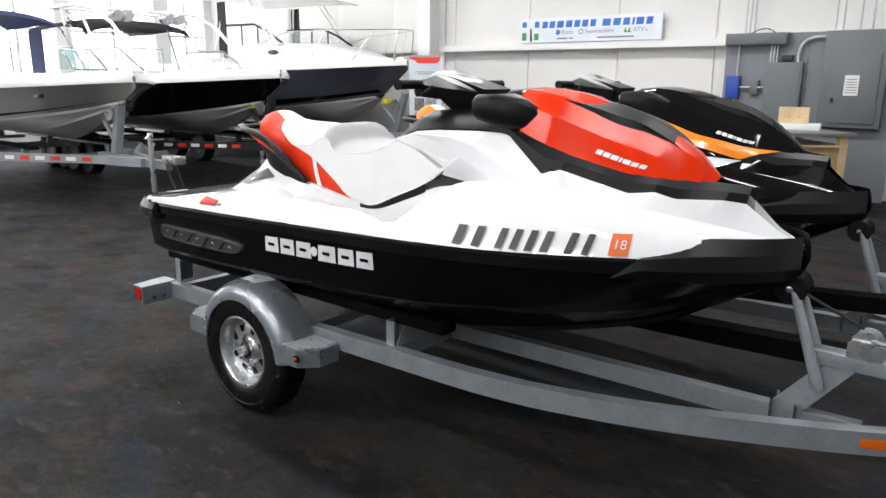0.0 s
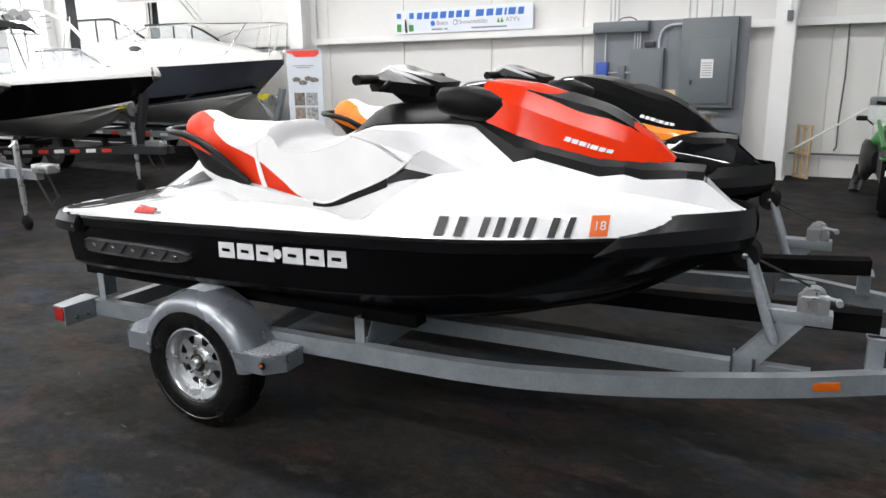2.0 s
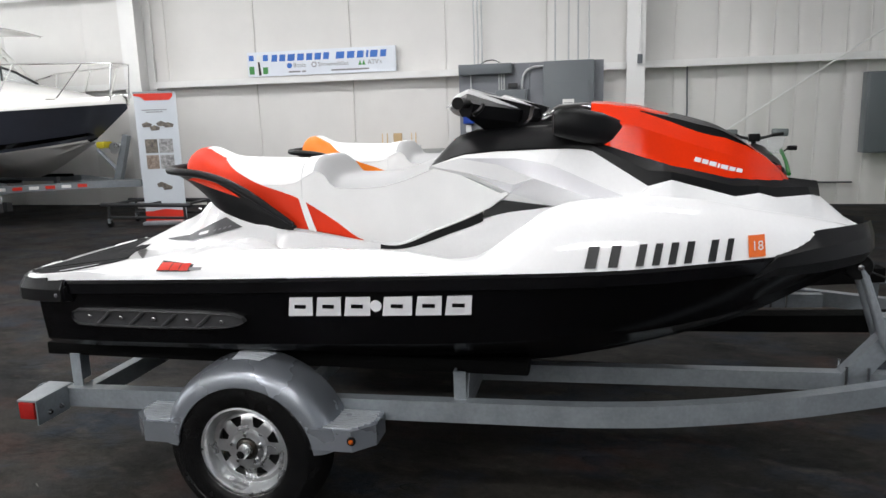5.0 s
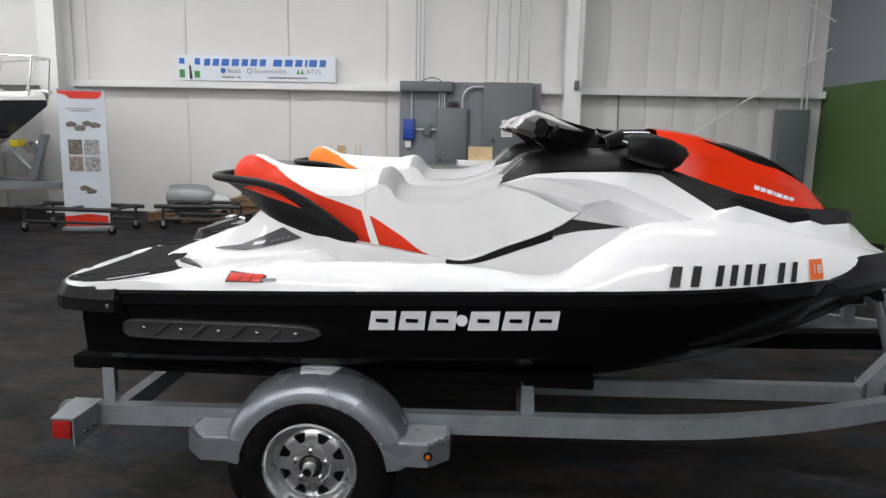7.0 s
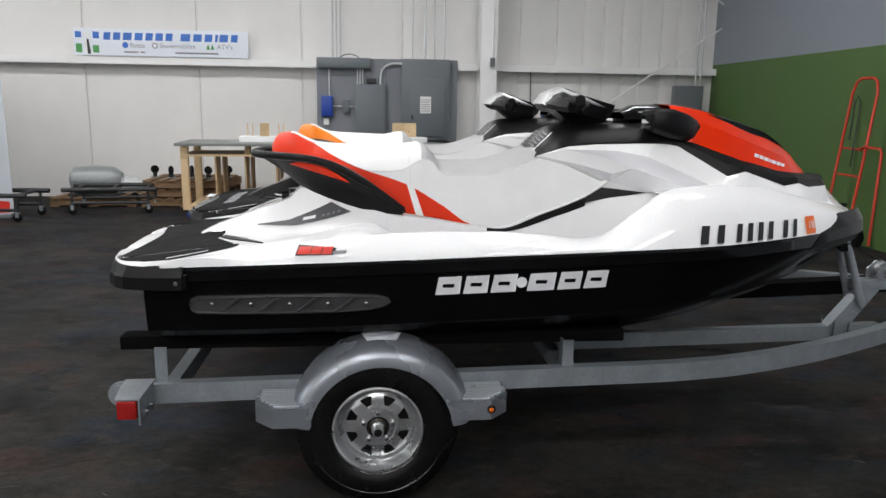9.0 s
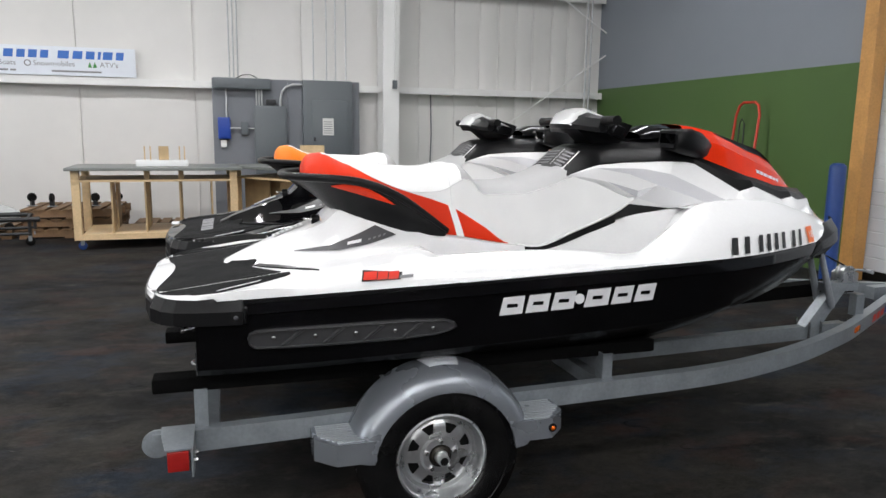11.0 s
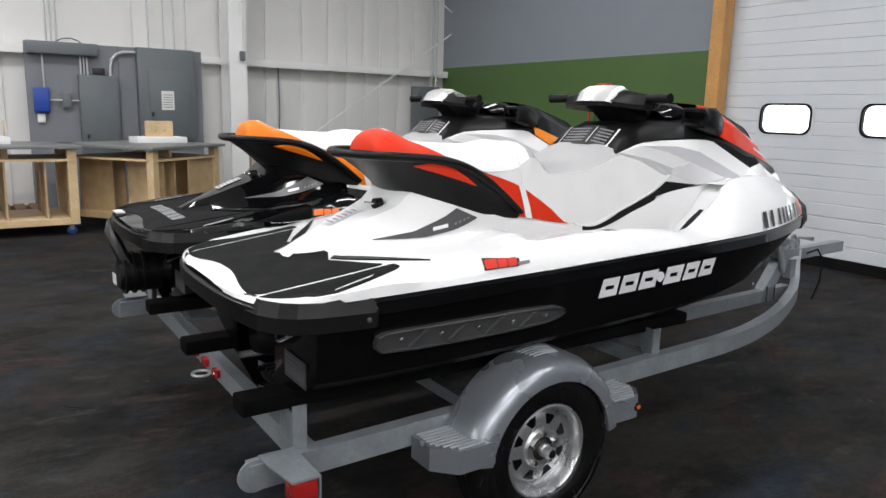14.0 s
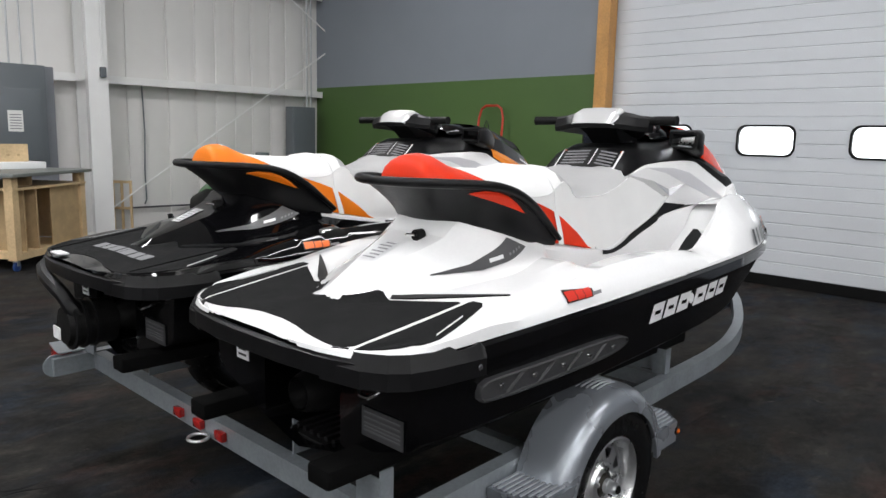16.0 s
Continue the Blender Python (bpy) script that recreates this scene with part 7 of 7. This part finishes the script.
def both2(us, half, a, b, cap=False):
    bm = B()
    for s in (-1, 1):
        loft(bm, [[Vector((u, s * v, z)) for v, z in half(u)[a:b + 1]] for u in us])
    if cap:
        h = half(us[0])[a:b + 1]
        bm.faces.new([bm.verts.new((us[0], -v, z)) for v, z in h] + [bm.verts.new((us[0], v, z)) for v, z in h[-2::-1]])
    bmesh.ops.remove_doubles(bm, verts=bm.verts, dist=1e-4)
    return bm


def foredeck(e, xs, sec, x_end, crown, material, name="foredeck"):
    def d(x):
        g, z = sec(x)[0]
        t = min(1, -x / 1.2)
        return [(g, z), (g * 0.9, z + 0.05), (g * 0.6, z + crown * t), (0, z + crown * t * 1.05)]
    return part(name, both2([x for x in xs if x > x_end], d, 0, 3), material, e, "white moulded deck")


def gunwale(e, xs, sec, x_end, L):
    def d(x):
        g, z = sec(x)[0]
        return [(g, z), (g * 0.97, z + 0.06), (g * 0.8, z + 0.08), (g * 0.78, z - 0.3)]
    part("side_deck", both2([x for x in xs if x <= x_end + 0.15], d, 0, 3), hull_white, e)


def road_trailer(m, L, hb, post_x, coupler_x, material, label, jack=True):
    e = thing("boat_trailer", m, label, "trailer", "boat trailers")
    for s in (-1, 1):
        part("side_rail", bar(B(), [(-L, s * hb, 0.58), (-1.8, s * hb, 0.58), (-0.6, s * 0.25, 0.58), (0.15, s * 0.06, 0.58)], 0.06, 0.1), material, e, "", 30)
        for k in range(5):
            x = -1.9 - 0.42 * k
            part("reflector", bx(x, x + 0.18, s * (hb + 0.031), s * (hb + 0.034), 0.555, 0.605) if s > 0 else bx(x, x + 0.18, -hb - 0.034, -hb - 0.031, 0.555, 0.605), decal_red if k % 2 else reflect_white, e)
        d = Vector((1.2, s * (0.25 - hb), 0)).normalized()
        n = Vector((d.y, -d.x, 0)) * (-s)
        for k in range(6):
            p = Vector((-1.65 + 0.18 * k, 0, 0.58))
            p.y = s * (hb + (0.25 - hb) * (p.x + 1.8) / 1.2)
            q = p + n * 0.033
            part("reflector", loft(B(), [[q + d * a + Vector((0, 0, z)) for z in (-0.024, 0.024)] for a in (0, 0.13)]), decal_red if k % 2 else reflect_white, e)
        for x in (-L + 1.6, -L + 2.5):
            part("tyre", lathe(B(), [(0.19, -0.09), (0.3, -0.1), (0.34, -0.07), (0.34, 0.07), (0.3, 0.1), (0.19, 0.09)], "y", (x, s * (hb + 0.18), 0.34), 28), rubber, e)
            part("rim", lathe(B(), [(0.0, 0.05 * s), (0.12, 0.05 * s), (0.19, 0.08 * s), (0.19, -0.08 * s), (0.0, -0.07 * s)], "y", (x, s * (hb + 0.18), 0.34), 20), dark_steel, e)
        part("bunk", bx(-L, -1.6, s * 0.55 - 0.05, s * 0.55 + 0.05, 0.646, 0.69), bunk_carpet, e)
        for x in (-L + 0.4, -L * 0.62, -1.9):
            part("bunk_bracket", bx(x - 0.03, x + 0.03, s * 0.55 - 0.04, s * 0.55 + 0.04, 0.53, 0.645), material, e)
    for x in (-L + 0.3, -L + 2.05, -L * 0.6, -1.9):
        part("crossmember", bar(B(), [(x, -hb, 0.5), (x, hb, 0.5)], 0.06, 0.06), material, e, "", 30)
    part("tongue", bar(B(), [(-1.0, 0, 0.58), (coupler_x - 0.25, 0, 0.58)], 0.08, 0.095), material, e, "", 30)
    part("coupler", bevel_all(bx(coupler_x - 0.28, coupler_x, -0.07, 0.07, 0.61, 0.7), 0.015), zinc, e)
    part("winch_post", prism(B(), [(post_x - 0.3, 0.641), (post_x - 0.18, 0.641), (post_x + 0.03, 1.3), (post_x - 0.06, 1.32)], "y", -0.045, 0.045), material, e)
    part("winch_brace", tb([(post_x - 0.55, 0, 1.1), (post_x - 0.2, 0, 0.74)], 0.03, 8), material, e)
    part("winch", lathe(B(), [(0, -0.08), (0.09, -0.08), (0.09, -0.06), (0.05, -0.05), (0.05, 0.05), (0.09, 0.06), (0.09, 0.08), (0, 0.08)], "y", (post_x - 0.2, 0, 1.12), 18), zinc, e)
    part("bow_stop", bevel_all(bx(post_x - 0.5, post_x - 0.36, -0.1, 0.1, 1.12, 1.22), 0.02), yellow_pad, e, "yellow bow stop pad")
    if jack:
        jx = coupler_x - 0.45
        part("jack_tube", tb([(jx, -0.09, 0.28), (jx, -0.09, 0.94)], 0.03, 10), zinc, e)
        part("jack_leg", tb([(jx, -0.09, 0.1), (jx, -0.09, 0.28)], 0.02, 8), zinc, e)
        part("jack_wheel", lathe(B(), [(0, -0.02), (0.07, -0.02), (0.085, -0.01), (0.085, 0.01), (0.07, 0.02), (0, 0.02)], "y", (jx, -0.09, 0.085), 18), rubber, e)
        part("jack_crank", tb([(jx, -0.09, 0.92), (jx + 0.08, -0.13, 0.93), (jx + 0.08, -0.2, 0.88)], 0.01, 6), zinc, e)
    part("safety_chain", tb([(coupler_x - 0.2, 0.05, 0.58), (coupler_x - 0.15, 0.1, 0.34), (coupler_x - 0.3, 0.1, 0.25), (coupler_x - 0.4, 0.05, 0.52)], 0.012, 6), dark_steel, e)
    return e


def rail_run(bm, pts, r=0.014, seg=8):
    return tube(bm, pts, r, seg)


# grey runabout with blue canopy
ya = 4.36
ea, xs, sec = boat(pose(-7.9, ya, 0), 6.4, 1.02, 1.44, 0.72, hull_bottom_shaded, hull_grey, gel_black, "grey and white runabout with blue canopy on a trailer")
foredeck(ea, xs, sec, -1.9, 0.1, hull_white)
gunwale(ea, xs, sec, -1.9, 6.4)
for s in (-1, 1):
    part("windscreen_side", prism(B(), [(-2.16, 1.62), (-3.2, 1.62), (-3.6, 1.95), (-2.64, 1.9)], "y", s * 0.74 - 0.004, s * 0.74 + 0.004), tint_glass, ea, "tinted windscreen pane")
    part("windscreen_frame", tb([(-2.16, s * 0.74, 1.62), (-2.64, s * 0.74, 1.9), (-3.6, s * 0.74, 1.95), (-3.2, s * 0.74, 1.62), (-2.16, s * 0.74, 1.62)], 0.018, 8), chrome, ea)
    part("windscreen_front", prism(B(), [(s * 0.22, 1.62), (s * 0.72, 1.62), (s * 0.72, 1.9), (s * 0.22, 1.9)], "x", -2.66, -2.65), tint_glass, ea)
bm = B()
loft(bm, [[Vector((x, 0.95 * math.cos(a), z + 0.2 * math.sin(a))) for a in [math.pi * k / 10 for k in range(11)]] for x, z in [(-3.9, 2.2), (-4.15, 2.29), (-4.8, 2.33), (-6.2, 2.3)]])
bmesh.ops.solidify(bm, geom=bm.faces[:], thickness=0.015)
part("canopy", bm, canvas_blue, ea, "blue canvas canopy")
for x0, x1 in ((-3.95, -3.1), (-4.9, -4.9), (-6.1, -6.1)):
    for s in (-1, 1):
        part("canopy_pole", tb([(x0, s * 0.94, 2.21), (x1, s * 0.95, 1.5)], 0.014, 8), chrome, ea)
part("curtain", bx(-5.0, -4.5, 0.84, 0.86, 1.5, 2.25), canvas_blue, ea)
part("bow_cleat", bx(-0.5, -0.35, -0.02, 0.02, 1.6, 1.63, 0.005), chrome, ea)
part("nav_scoop", bx(-1.0, -0.85, -0.72, -0.66, 1.28, 1.33, 0.01), decal_black, ea)
road_trailer(pose(-7.9, ya, FZ), 6.3, 0.95, -0.35, 0.87, galv_dull, "galvanised boat trailer with swivel jack")
# black and white wakeboat with tower
yb = 6.6
eb, xs, sec = boat(pose(-8.1, yb, 0), 6.6, 1.08, 1.5, 0.66, hull_bottom_shaded, gel_hull, None, "black and white tower boat on a trailer")
foredeck(eb, xs, sec, -2.0, 0.12, hull_white)
gunwale(eb, xs, sec, -2.0, 6.6)
def wscreen(e, x0, x1, w, z0, z1, mt):
    for s in (-1, 1):
        part("windscreen_side", prism(B(), [(x0, z0), (x1, z0), (x1, z1), (x0 - 0.75, z1)], "y", s * w - 0.004, s * w + 0.004), mt, e, "clear windscreen pane")
        part("windscreen_frame", tb([(x0, s * w, z0), (x0 - 0.75, s * w, z1), (x1, s * w, z1)], 0.018, 8), chrome, e)
    for s in (-1, 1):
        a, b = sorted((s * 0.24, s * (w - 0.03)))
        part("windscreen_front", prism(B(), [(a, z0), (b, z0), (b, z1 - 0.02), (a, z1 - 0.02)], "x", x0 - 0.7, x0 - 0.69), mt, e)
        part("windscreen_frame", tb([(x0 - 0.695, a, z0), (x0 - 0.695, a, z1), (x0 - 0.695, b, z1), (x0 - 0.695, b, z0)], 0.014, 8), chrome, e)
wscreen(eb, -2.0, -3.9, 0.92, 1.6, 1.96, clear_vinyl)
bm = B()
for s in (-1, 1):
    rail_run(bm, [(-2.1, s * 0.9, 1.62), (-2.45, s * 0.92, 2.0), (-2.9, s * 0.92, 2.35), (-3.5, s * 0.92, 2.58), (-4.2, s * 0.92, 2.66), (-5.0, s * 0.92, 2.66)], 0.028)
    rail_run(bm, [(-3.2, s * 0.94, 1.6), (-3.55, s * 0.93, 2.1), (-3.95, s * 0.92, 2.62)], 0.024)
    rail_run(bm, [(-4.2, s * 0.94, 1.6), (-4.6, s * 0.92, 2.64)], 0.024)
for x, z in ((-3.6, 2.6), (-4.3, 2.66), (-5.0, 2.66)):
    rail_run(bm, [(x, -0.92, z), (x, 0.92, z)], 0.024)
part("tower", bm, hull_white, eb, "white tubular tower")
for s in (-1, 1):
    for k in range(2):
        part("tower_speaker", lathe(B(), [(0, 0.0), (0.08, 0.0), (0.1, -0.05), (0.09, -0.2), (0.03, -0.24), (0, -0.24)], "x", (-3.4, s * (0.35 + 0.2 * k), 2.5), 16), zinc, eb)
    for k in range(3):
        part("rack_arm", tb([(-4.1, s * 0.95, 2.3 + 0.1 * k), (-3.8, s * 1.2, 2.34 + 0.1 * k)], 0.012, 6), chrome, eb)
bm = B()
loft(bm, [[Vector((x, 0.95 * math.cos(a), z + 0.18 * math.sin(a))) for a in [math.pi * k / 10 for k in range(11)]] for x, z in [(-3.7, 2.16), (-3.85, 2.28), (-4.5, 2.34), (-6.0, 2.3)]])
bmesh.ops.solidify(bm, geom=bm.faces[:], thickness=0.015)
part("canopy", bm, canvas_black, eb, "black canvas canopy")
bm = B()
loft(bm, [[Vector((x, 0.93 * math.cos(a) , z)) for a in [math.pi * k / 8 for k in range(9)]] for x, z in [(-4.0, 1.62), (-3.86, 2.26)]])
part("enclosure", bm, clear_vinyl, eb, "clear vinyl enclosure")
for x in (-0.45, -0.75):
    part("bow_cleat", bx(x - 0.06, x + 0.06, -0.02 - 0.35, 0.02 - 0.35, 1.64, 1.67, 0.005), chrome, eb)
road_trailer(pose(-8.1, yb, FZ), 6.5, 0.98, -0.2, 0.05, dark_steel, "black boat trailer under a tower boat")
# navy and white cabin boat with hardtop
yc = 9.45
ec, xs, sec = boat(pose(-8.3, yc, 0), 7.2, 1.18, 1.73, 0.66, hull_bottom_shaded, navy, gel_black, "navy and white cabin cruiser with hardtop on a trailer")
foredeck(ec, xs, sec, -1.0, 0.06, hull_white)
def cabin(x):
    g, z = sec(x)[0]
    t = min(1, max(0, (-x - 0.9) / 1.3))
    w = g * 0.9
    return [(g, z), (w, z + 0.05), (w * 0.9, z + 0.05 + 0.3 * t ** 0.7), (w * 0.75, z + 0.07 + 0.34 * t ** 0.7), (0, z + 0.08 + 0.37 * t ** 0.7)]
part("cabin", both2([x for x in xs if -3.3 < x < -0.9], cabin, 0, 4, True), hull_white, ec, "white moulded cabin top")
gunwale(ec, xs, sec, -3.2, 7.2)
for s in (-1, 1):
    part("porthole", lathe(B(), [(0, 0.0), (0.05, 0.0), (0.07, -0.012 * s), (0.09, -0.012 * s)], "y", (0, 0, 0), 20), decal_black, ec, "dark oval porthole").matrix_local = pose(-2.4, s * 1.005, 1.96) @ Matrix.Diagonal((2.0, 1, 0.75, 1))
    part("windscreen_side", prism(B(), [(-2.3, 2.16), (-4.2, 2.1), (-4.2, 2.5), (-3.1, 2.5)], "y", s * 0.86 - 0.005, s * 0.86 + 0.005), clear_vinyl, ec)
    bm = B()
    rail_run(bm, [(-2.3, s * 0.86, 2.16), (-2.7, s * 0.86, 2.36), (-3.1, s * 0.86, 2.5), (-4.3, s * 0.86, 2.52)], 0.022)
    rail_run(bm, [(-3.0, s * 0.86, 2.14), (-3.0, s * 0.86, 2.48)], 0.016)
    rail_run(bm, [(-3.5, s * 0.86, 2.12), (-3.5, s * 0.86, 2.5)], 0.016)
    part("windscreen_frame", bm, dark_steel, ec)
    for dx in (0, 0.14):
        for p in ([(-2.15 + dx - 0.2, s * 0.95, 1.95), (-3.05 + dx - 0.2, s * 0.85, 2.95)], [(-4.4 + dx, s * 0.98, 1.85), (-4.2 + dx, s * 0.85, 2.95)]):
            bm = B()
            rail_run(bm, p, 0.02)
            part("hardtop_leg", bm, hull_white, ec, "white tubular hardtop leg")
    for k in range(5):
        t = 0.25 + 0.15 * k
        bm = B()
        rail_run(bm, [(-2.35 - 0.9 * t, s * (0.95 - 0.1 * t), 1.95 + t), (-2.21 - 0.9 * t, s * (0.95 - 0.1 * t), 1.95 + t)], 0.014)
        part("leg_rung", bm, hull_white, ec)
bm = B()
for s in (-1, 1):
    pts = [(-2.9, s * 1.0, 2.12), (-2.0, s * 0.98, 2.32), (-1.2, s * 0.8, 2.34), (-0.4, s * 0.4, 2.34), (-0.05, s * 0.2, 2.34), (0.0, 0, 2.34)]
    rail_run(bm, pts, 0.013)
    for (x, w, x2, w2) in ((-2.0, 0.98, -2.15, 1.05), (-1.2, 0.8, -1.5, 0.9), (-0.4, 0.4, -0.75, 0.6), (-0.05, 0.2, -0.12, 0.22)):
        rail_run(bm, [(x, s * w, 2.335), (x2, s * w2, 1.82)], 0.011)
part("bow_rail", bm, chrome, ec, "bright bow rail")
bm = B()
loft(bm, [[Vector((x, v, z + 0.06 * (1 - (v / w) ** 2) * 1.0)) for v in [w * (k / 5 - 1) for k in range(11)]] for x, w, z in [(-2.0, 0.7, 2.88), (-2.15, 0.95, 2.93), (-3.0, 1.02, 2.98), (-5.2, 1.02, 3.02)]])
bmesh.ops.solidify(bm, geom=bm.faces[:], thickness=0.06)
part("hardtop", bm, hull_white, ec, "white hardtop roof")
for s in (-1, 1):
    part("curtain", bx(-4.2, -3.95, s * 0.9 - 0.01, s * 0.9 + 0.01, 1.9, 2.95), canvas_black, ec, "black canvas side curtain")
part("side_vinyl", bx(-3.9, -2.7, -0.905, -0.9, 2.52, 2.92), clear_vinyl, ec)
part("anchor_roller", bx(-0.2, 0.06, -0.05, 0.05, 1.84, 1.9, 0.01), chrome, ec)
road_trailer(pose(-8.3, yc, FZ), 7.0, 1.05, -0.05, 0.7, galv, "long galvanised trailer under a cabin cruiser", False)

# ---- snowmobile ----
sm_green = mat("green_snowmobile_paint", (0.012, 0.17, 0.02), 0.3, 0, 0.06, 4, 60, 0, 0.4)
sn = thing("snowmobile", pose(0.55, 8.3, FZ, 0, 0, 87), "green and black snowmobile with black snow flap", "snowmobile")
bm = B()
loft(bm, [[Vector((x, w * a, z)) for a, z in [(-1, z0), (-1, z1 * 0.7 + z0 * 0.3), (-0.75, z1), (0.75, z1), (1, z1 * 0.7 + z0 * 0.3), (1, z0)]] for x, w, z0, z1 in [(0.05, 0.19, 0.34, 0.72), (0.5, 0.22, 0.34, 0.78), (1.0, 0.25, 0.34, 0.78), (1.3, 0.3, 0.3, 0.8)]], False, False)
bmesh.ops.contextual_create(bm, geom=[v for v in bm.verts if abs(v.co.x - 0.05) < 0.01])
part("tunnel", bm, dark_steel, sn)
bm = B()
loft(bm, [[Vector((x, w * math.cos(a), z + h * math.sin(a))) for a in [math.pi * k / 10 for k in range(11)]] for x, w, z, h in [(0.08, 0.15, 0.7, 0.16), (0.35, 0.18, 0.73, 0.2), (0.8, 0.18, 0.74, 0.18), (1.15, 0.2, 0.7, 0.3), (1.3, 0.2, 0.66, 0.34)]])
bmesh.ops.contextual_create(bm, geom=[v for v in bm.verts if abs(v.co.x - 0.08) < 0.005])
part("seat", bm, plastic, sn, "black snowmobile seat")
bm = B()
loft(bm, [[Vector((x, w * math.cos(a), z + h * math.sin(a))) for a in [math.pi * (k / 14 * 1.3 - 0.15) for k in range(15)]] for x, w, z, h in [(1.15, 0.27, 0.55, 0.4), (1.3, 0.36, 0.5, 0.46), (1.7, 0.4, 0.45, 0.45), (2.2, 0.34, 0.4, 0.34), (2.5, 0.16, 0.38, 0.16)]])
part("cowl", bm, sm_green, sn, "green cowl")
for s in (-1, 1):
    bm = B()
    loft(bm, [[Vector((x, s * (w + 0.05 * math.cos(a)), z + h * math.sin(a))) for a in [2 * math.pi * k / 8 for k in range(8)]] for x, w, z, h in [(0.95, 0.26, 0.5, 0.1), (1.2, 0.34, 0.46, 0.24), (1.7, 0.4, 0.42, 0.25), (2.2, 0.37, 0.38, 0.15)]], True, True)
    part("side_panel", bm, plastic, sn, "black side panel")
    part("green_strip", tb([(0.06, s * 0.2, 0.72), (0.5, s * 0.24, 0.82), (1.1, s * 0.28, 0.92)], 0.022, 8), sm_green, sn)
    part("mirror_arm", tb([(1.5, s * 0.34, 0.85), (1.45, s * 0.42, 0.93)], 0.01, 6), dark_steel, sn)
    part("mirror", bevel_all(bx(1.4, 1.46, s * 0.46 - 0.06, s * 0.46 + 0.06, 0.9, 0.96), 0.02), plastic, sn)
    part("ski", tb([(1.7, s * 0.46, 0.03), (2.4, s * 0.46, 0.03), (2.7, s * 0.46, 0.08), (2.82, s * 0.46, 0.22)], [0.06, 0.07, 0.06, 0.04], 8, flat=0.3), plastic, sn)
    part("ski_strut", tb([(2.1, s * 0.46, 0.05), (2.0, s * 0.33, 0.45)], 0.025, 8), dark_steel, sn)
    part("grip", tb([(1.32, s * 0.2, 1.1), (1.3, s * 0.33, 1.12)], 0.02, 8), rubber, sn)
    part("hand_guard", bevel_all(bx(1.36, 1.42, s * 0.3 - 0.1, s * 0.3 + 0.1, 1.08, 1.18), 0.02), mat("smoked_plastic", (0.12, 0.14, 0.14), 0.3), sn)
part("handlebar", tb([(1.36, -0.22, 1.1), (1.4, -0.08, 1.06), (1.4, 0.08, 1.06), (1.36, 0.22, 1.1)], 0.018, 8), dark_steel, sn)
part("steering_pad", bevel_all(bx(1.34, 1.44, -0.07, 0.07, 1.02, 1.12), 0.015), plastic, sn)
part("steering_post", tb([(1.4, 0, 1.02), (1.5, 0, 0.8)], 0.03, 8), plastic, sn)
part("windscreen", prism(B(), [(-0.36, 0.85), (0.36, 0.85), (0.42, 1.08), (-0.42, 1.08)], "x", 1.62, 1.63), clear_vinyl, sn)
part("tail_lamp", bevel_all(bx(0.02, 0.09, -0.12, 0.12, 0.76, 0.82), 0.012), lens_red, sn, "red tail lamp")
part("track", bevel_all(bx(0.08, 1.5, -0.19, 0.19, 0.0, 0.3), 0.06, 4), rubber, sn, "black rubber track")
bm = B()
loft(bm, [[Vector((x, v, z)) for v in (-0.2, -0.1, 0, 0.1, 0.2)] for x, z in [(0.06, 0.6), (0.0, 0.56), (-0.04, 0.4), (-0.03, 0.1)]])
bmesh.ops.solidify(bm, geom=bm.faces[:], thickness=0.012)
part("snow_flap", bm, rubber, sn, "black rubber snow flap")
part("bumper", tb([(0.1, -0.22, 0.62), (-0.03, -0.21, 0.62), (-0.03, 0.21, 0.62), (0.1, 0.22, 0.62)], 0.016, 8), sm_green, sn)
for k in range(9):
    v = 0.165 - 0.037 * k
    if k == 6:
        continue
    part("white_bar", bx(-0.058, -0.054, v - 0.022, v, 0.455, 0.51), decal_white, sn)
for v in (-0.11, 0.11):
    part("reflector", bx(-0.03, -0.024, v - 0.04, v + 0.04, 0.55, 0.562), lens_amber, sn)
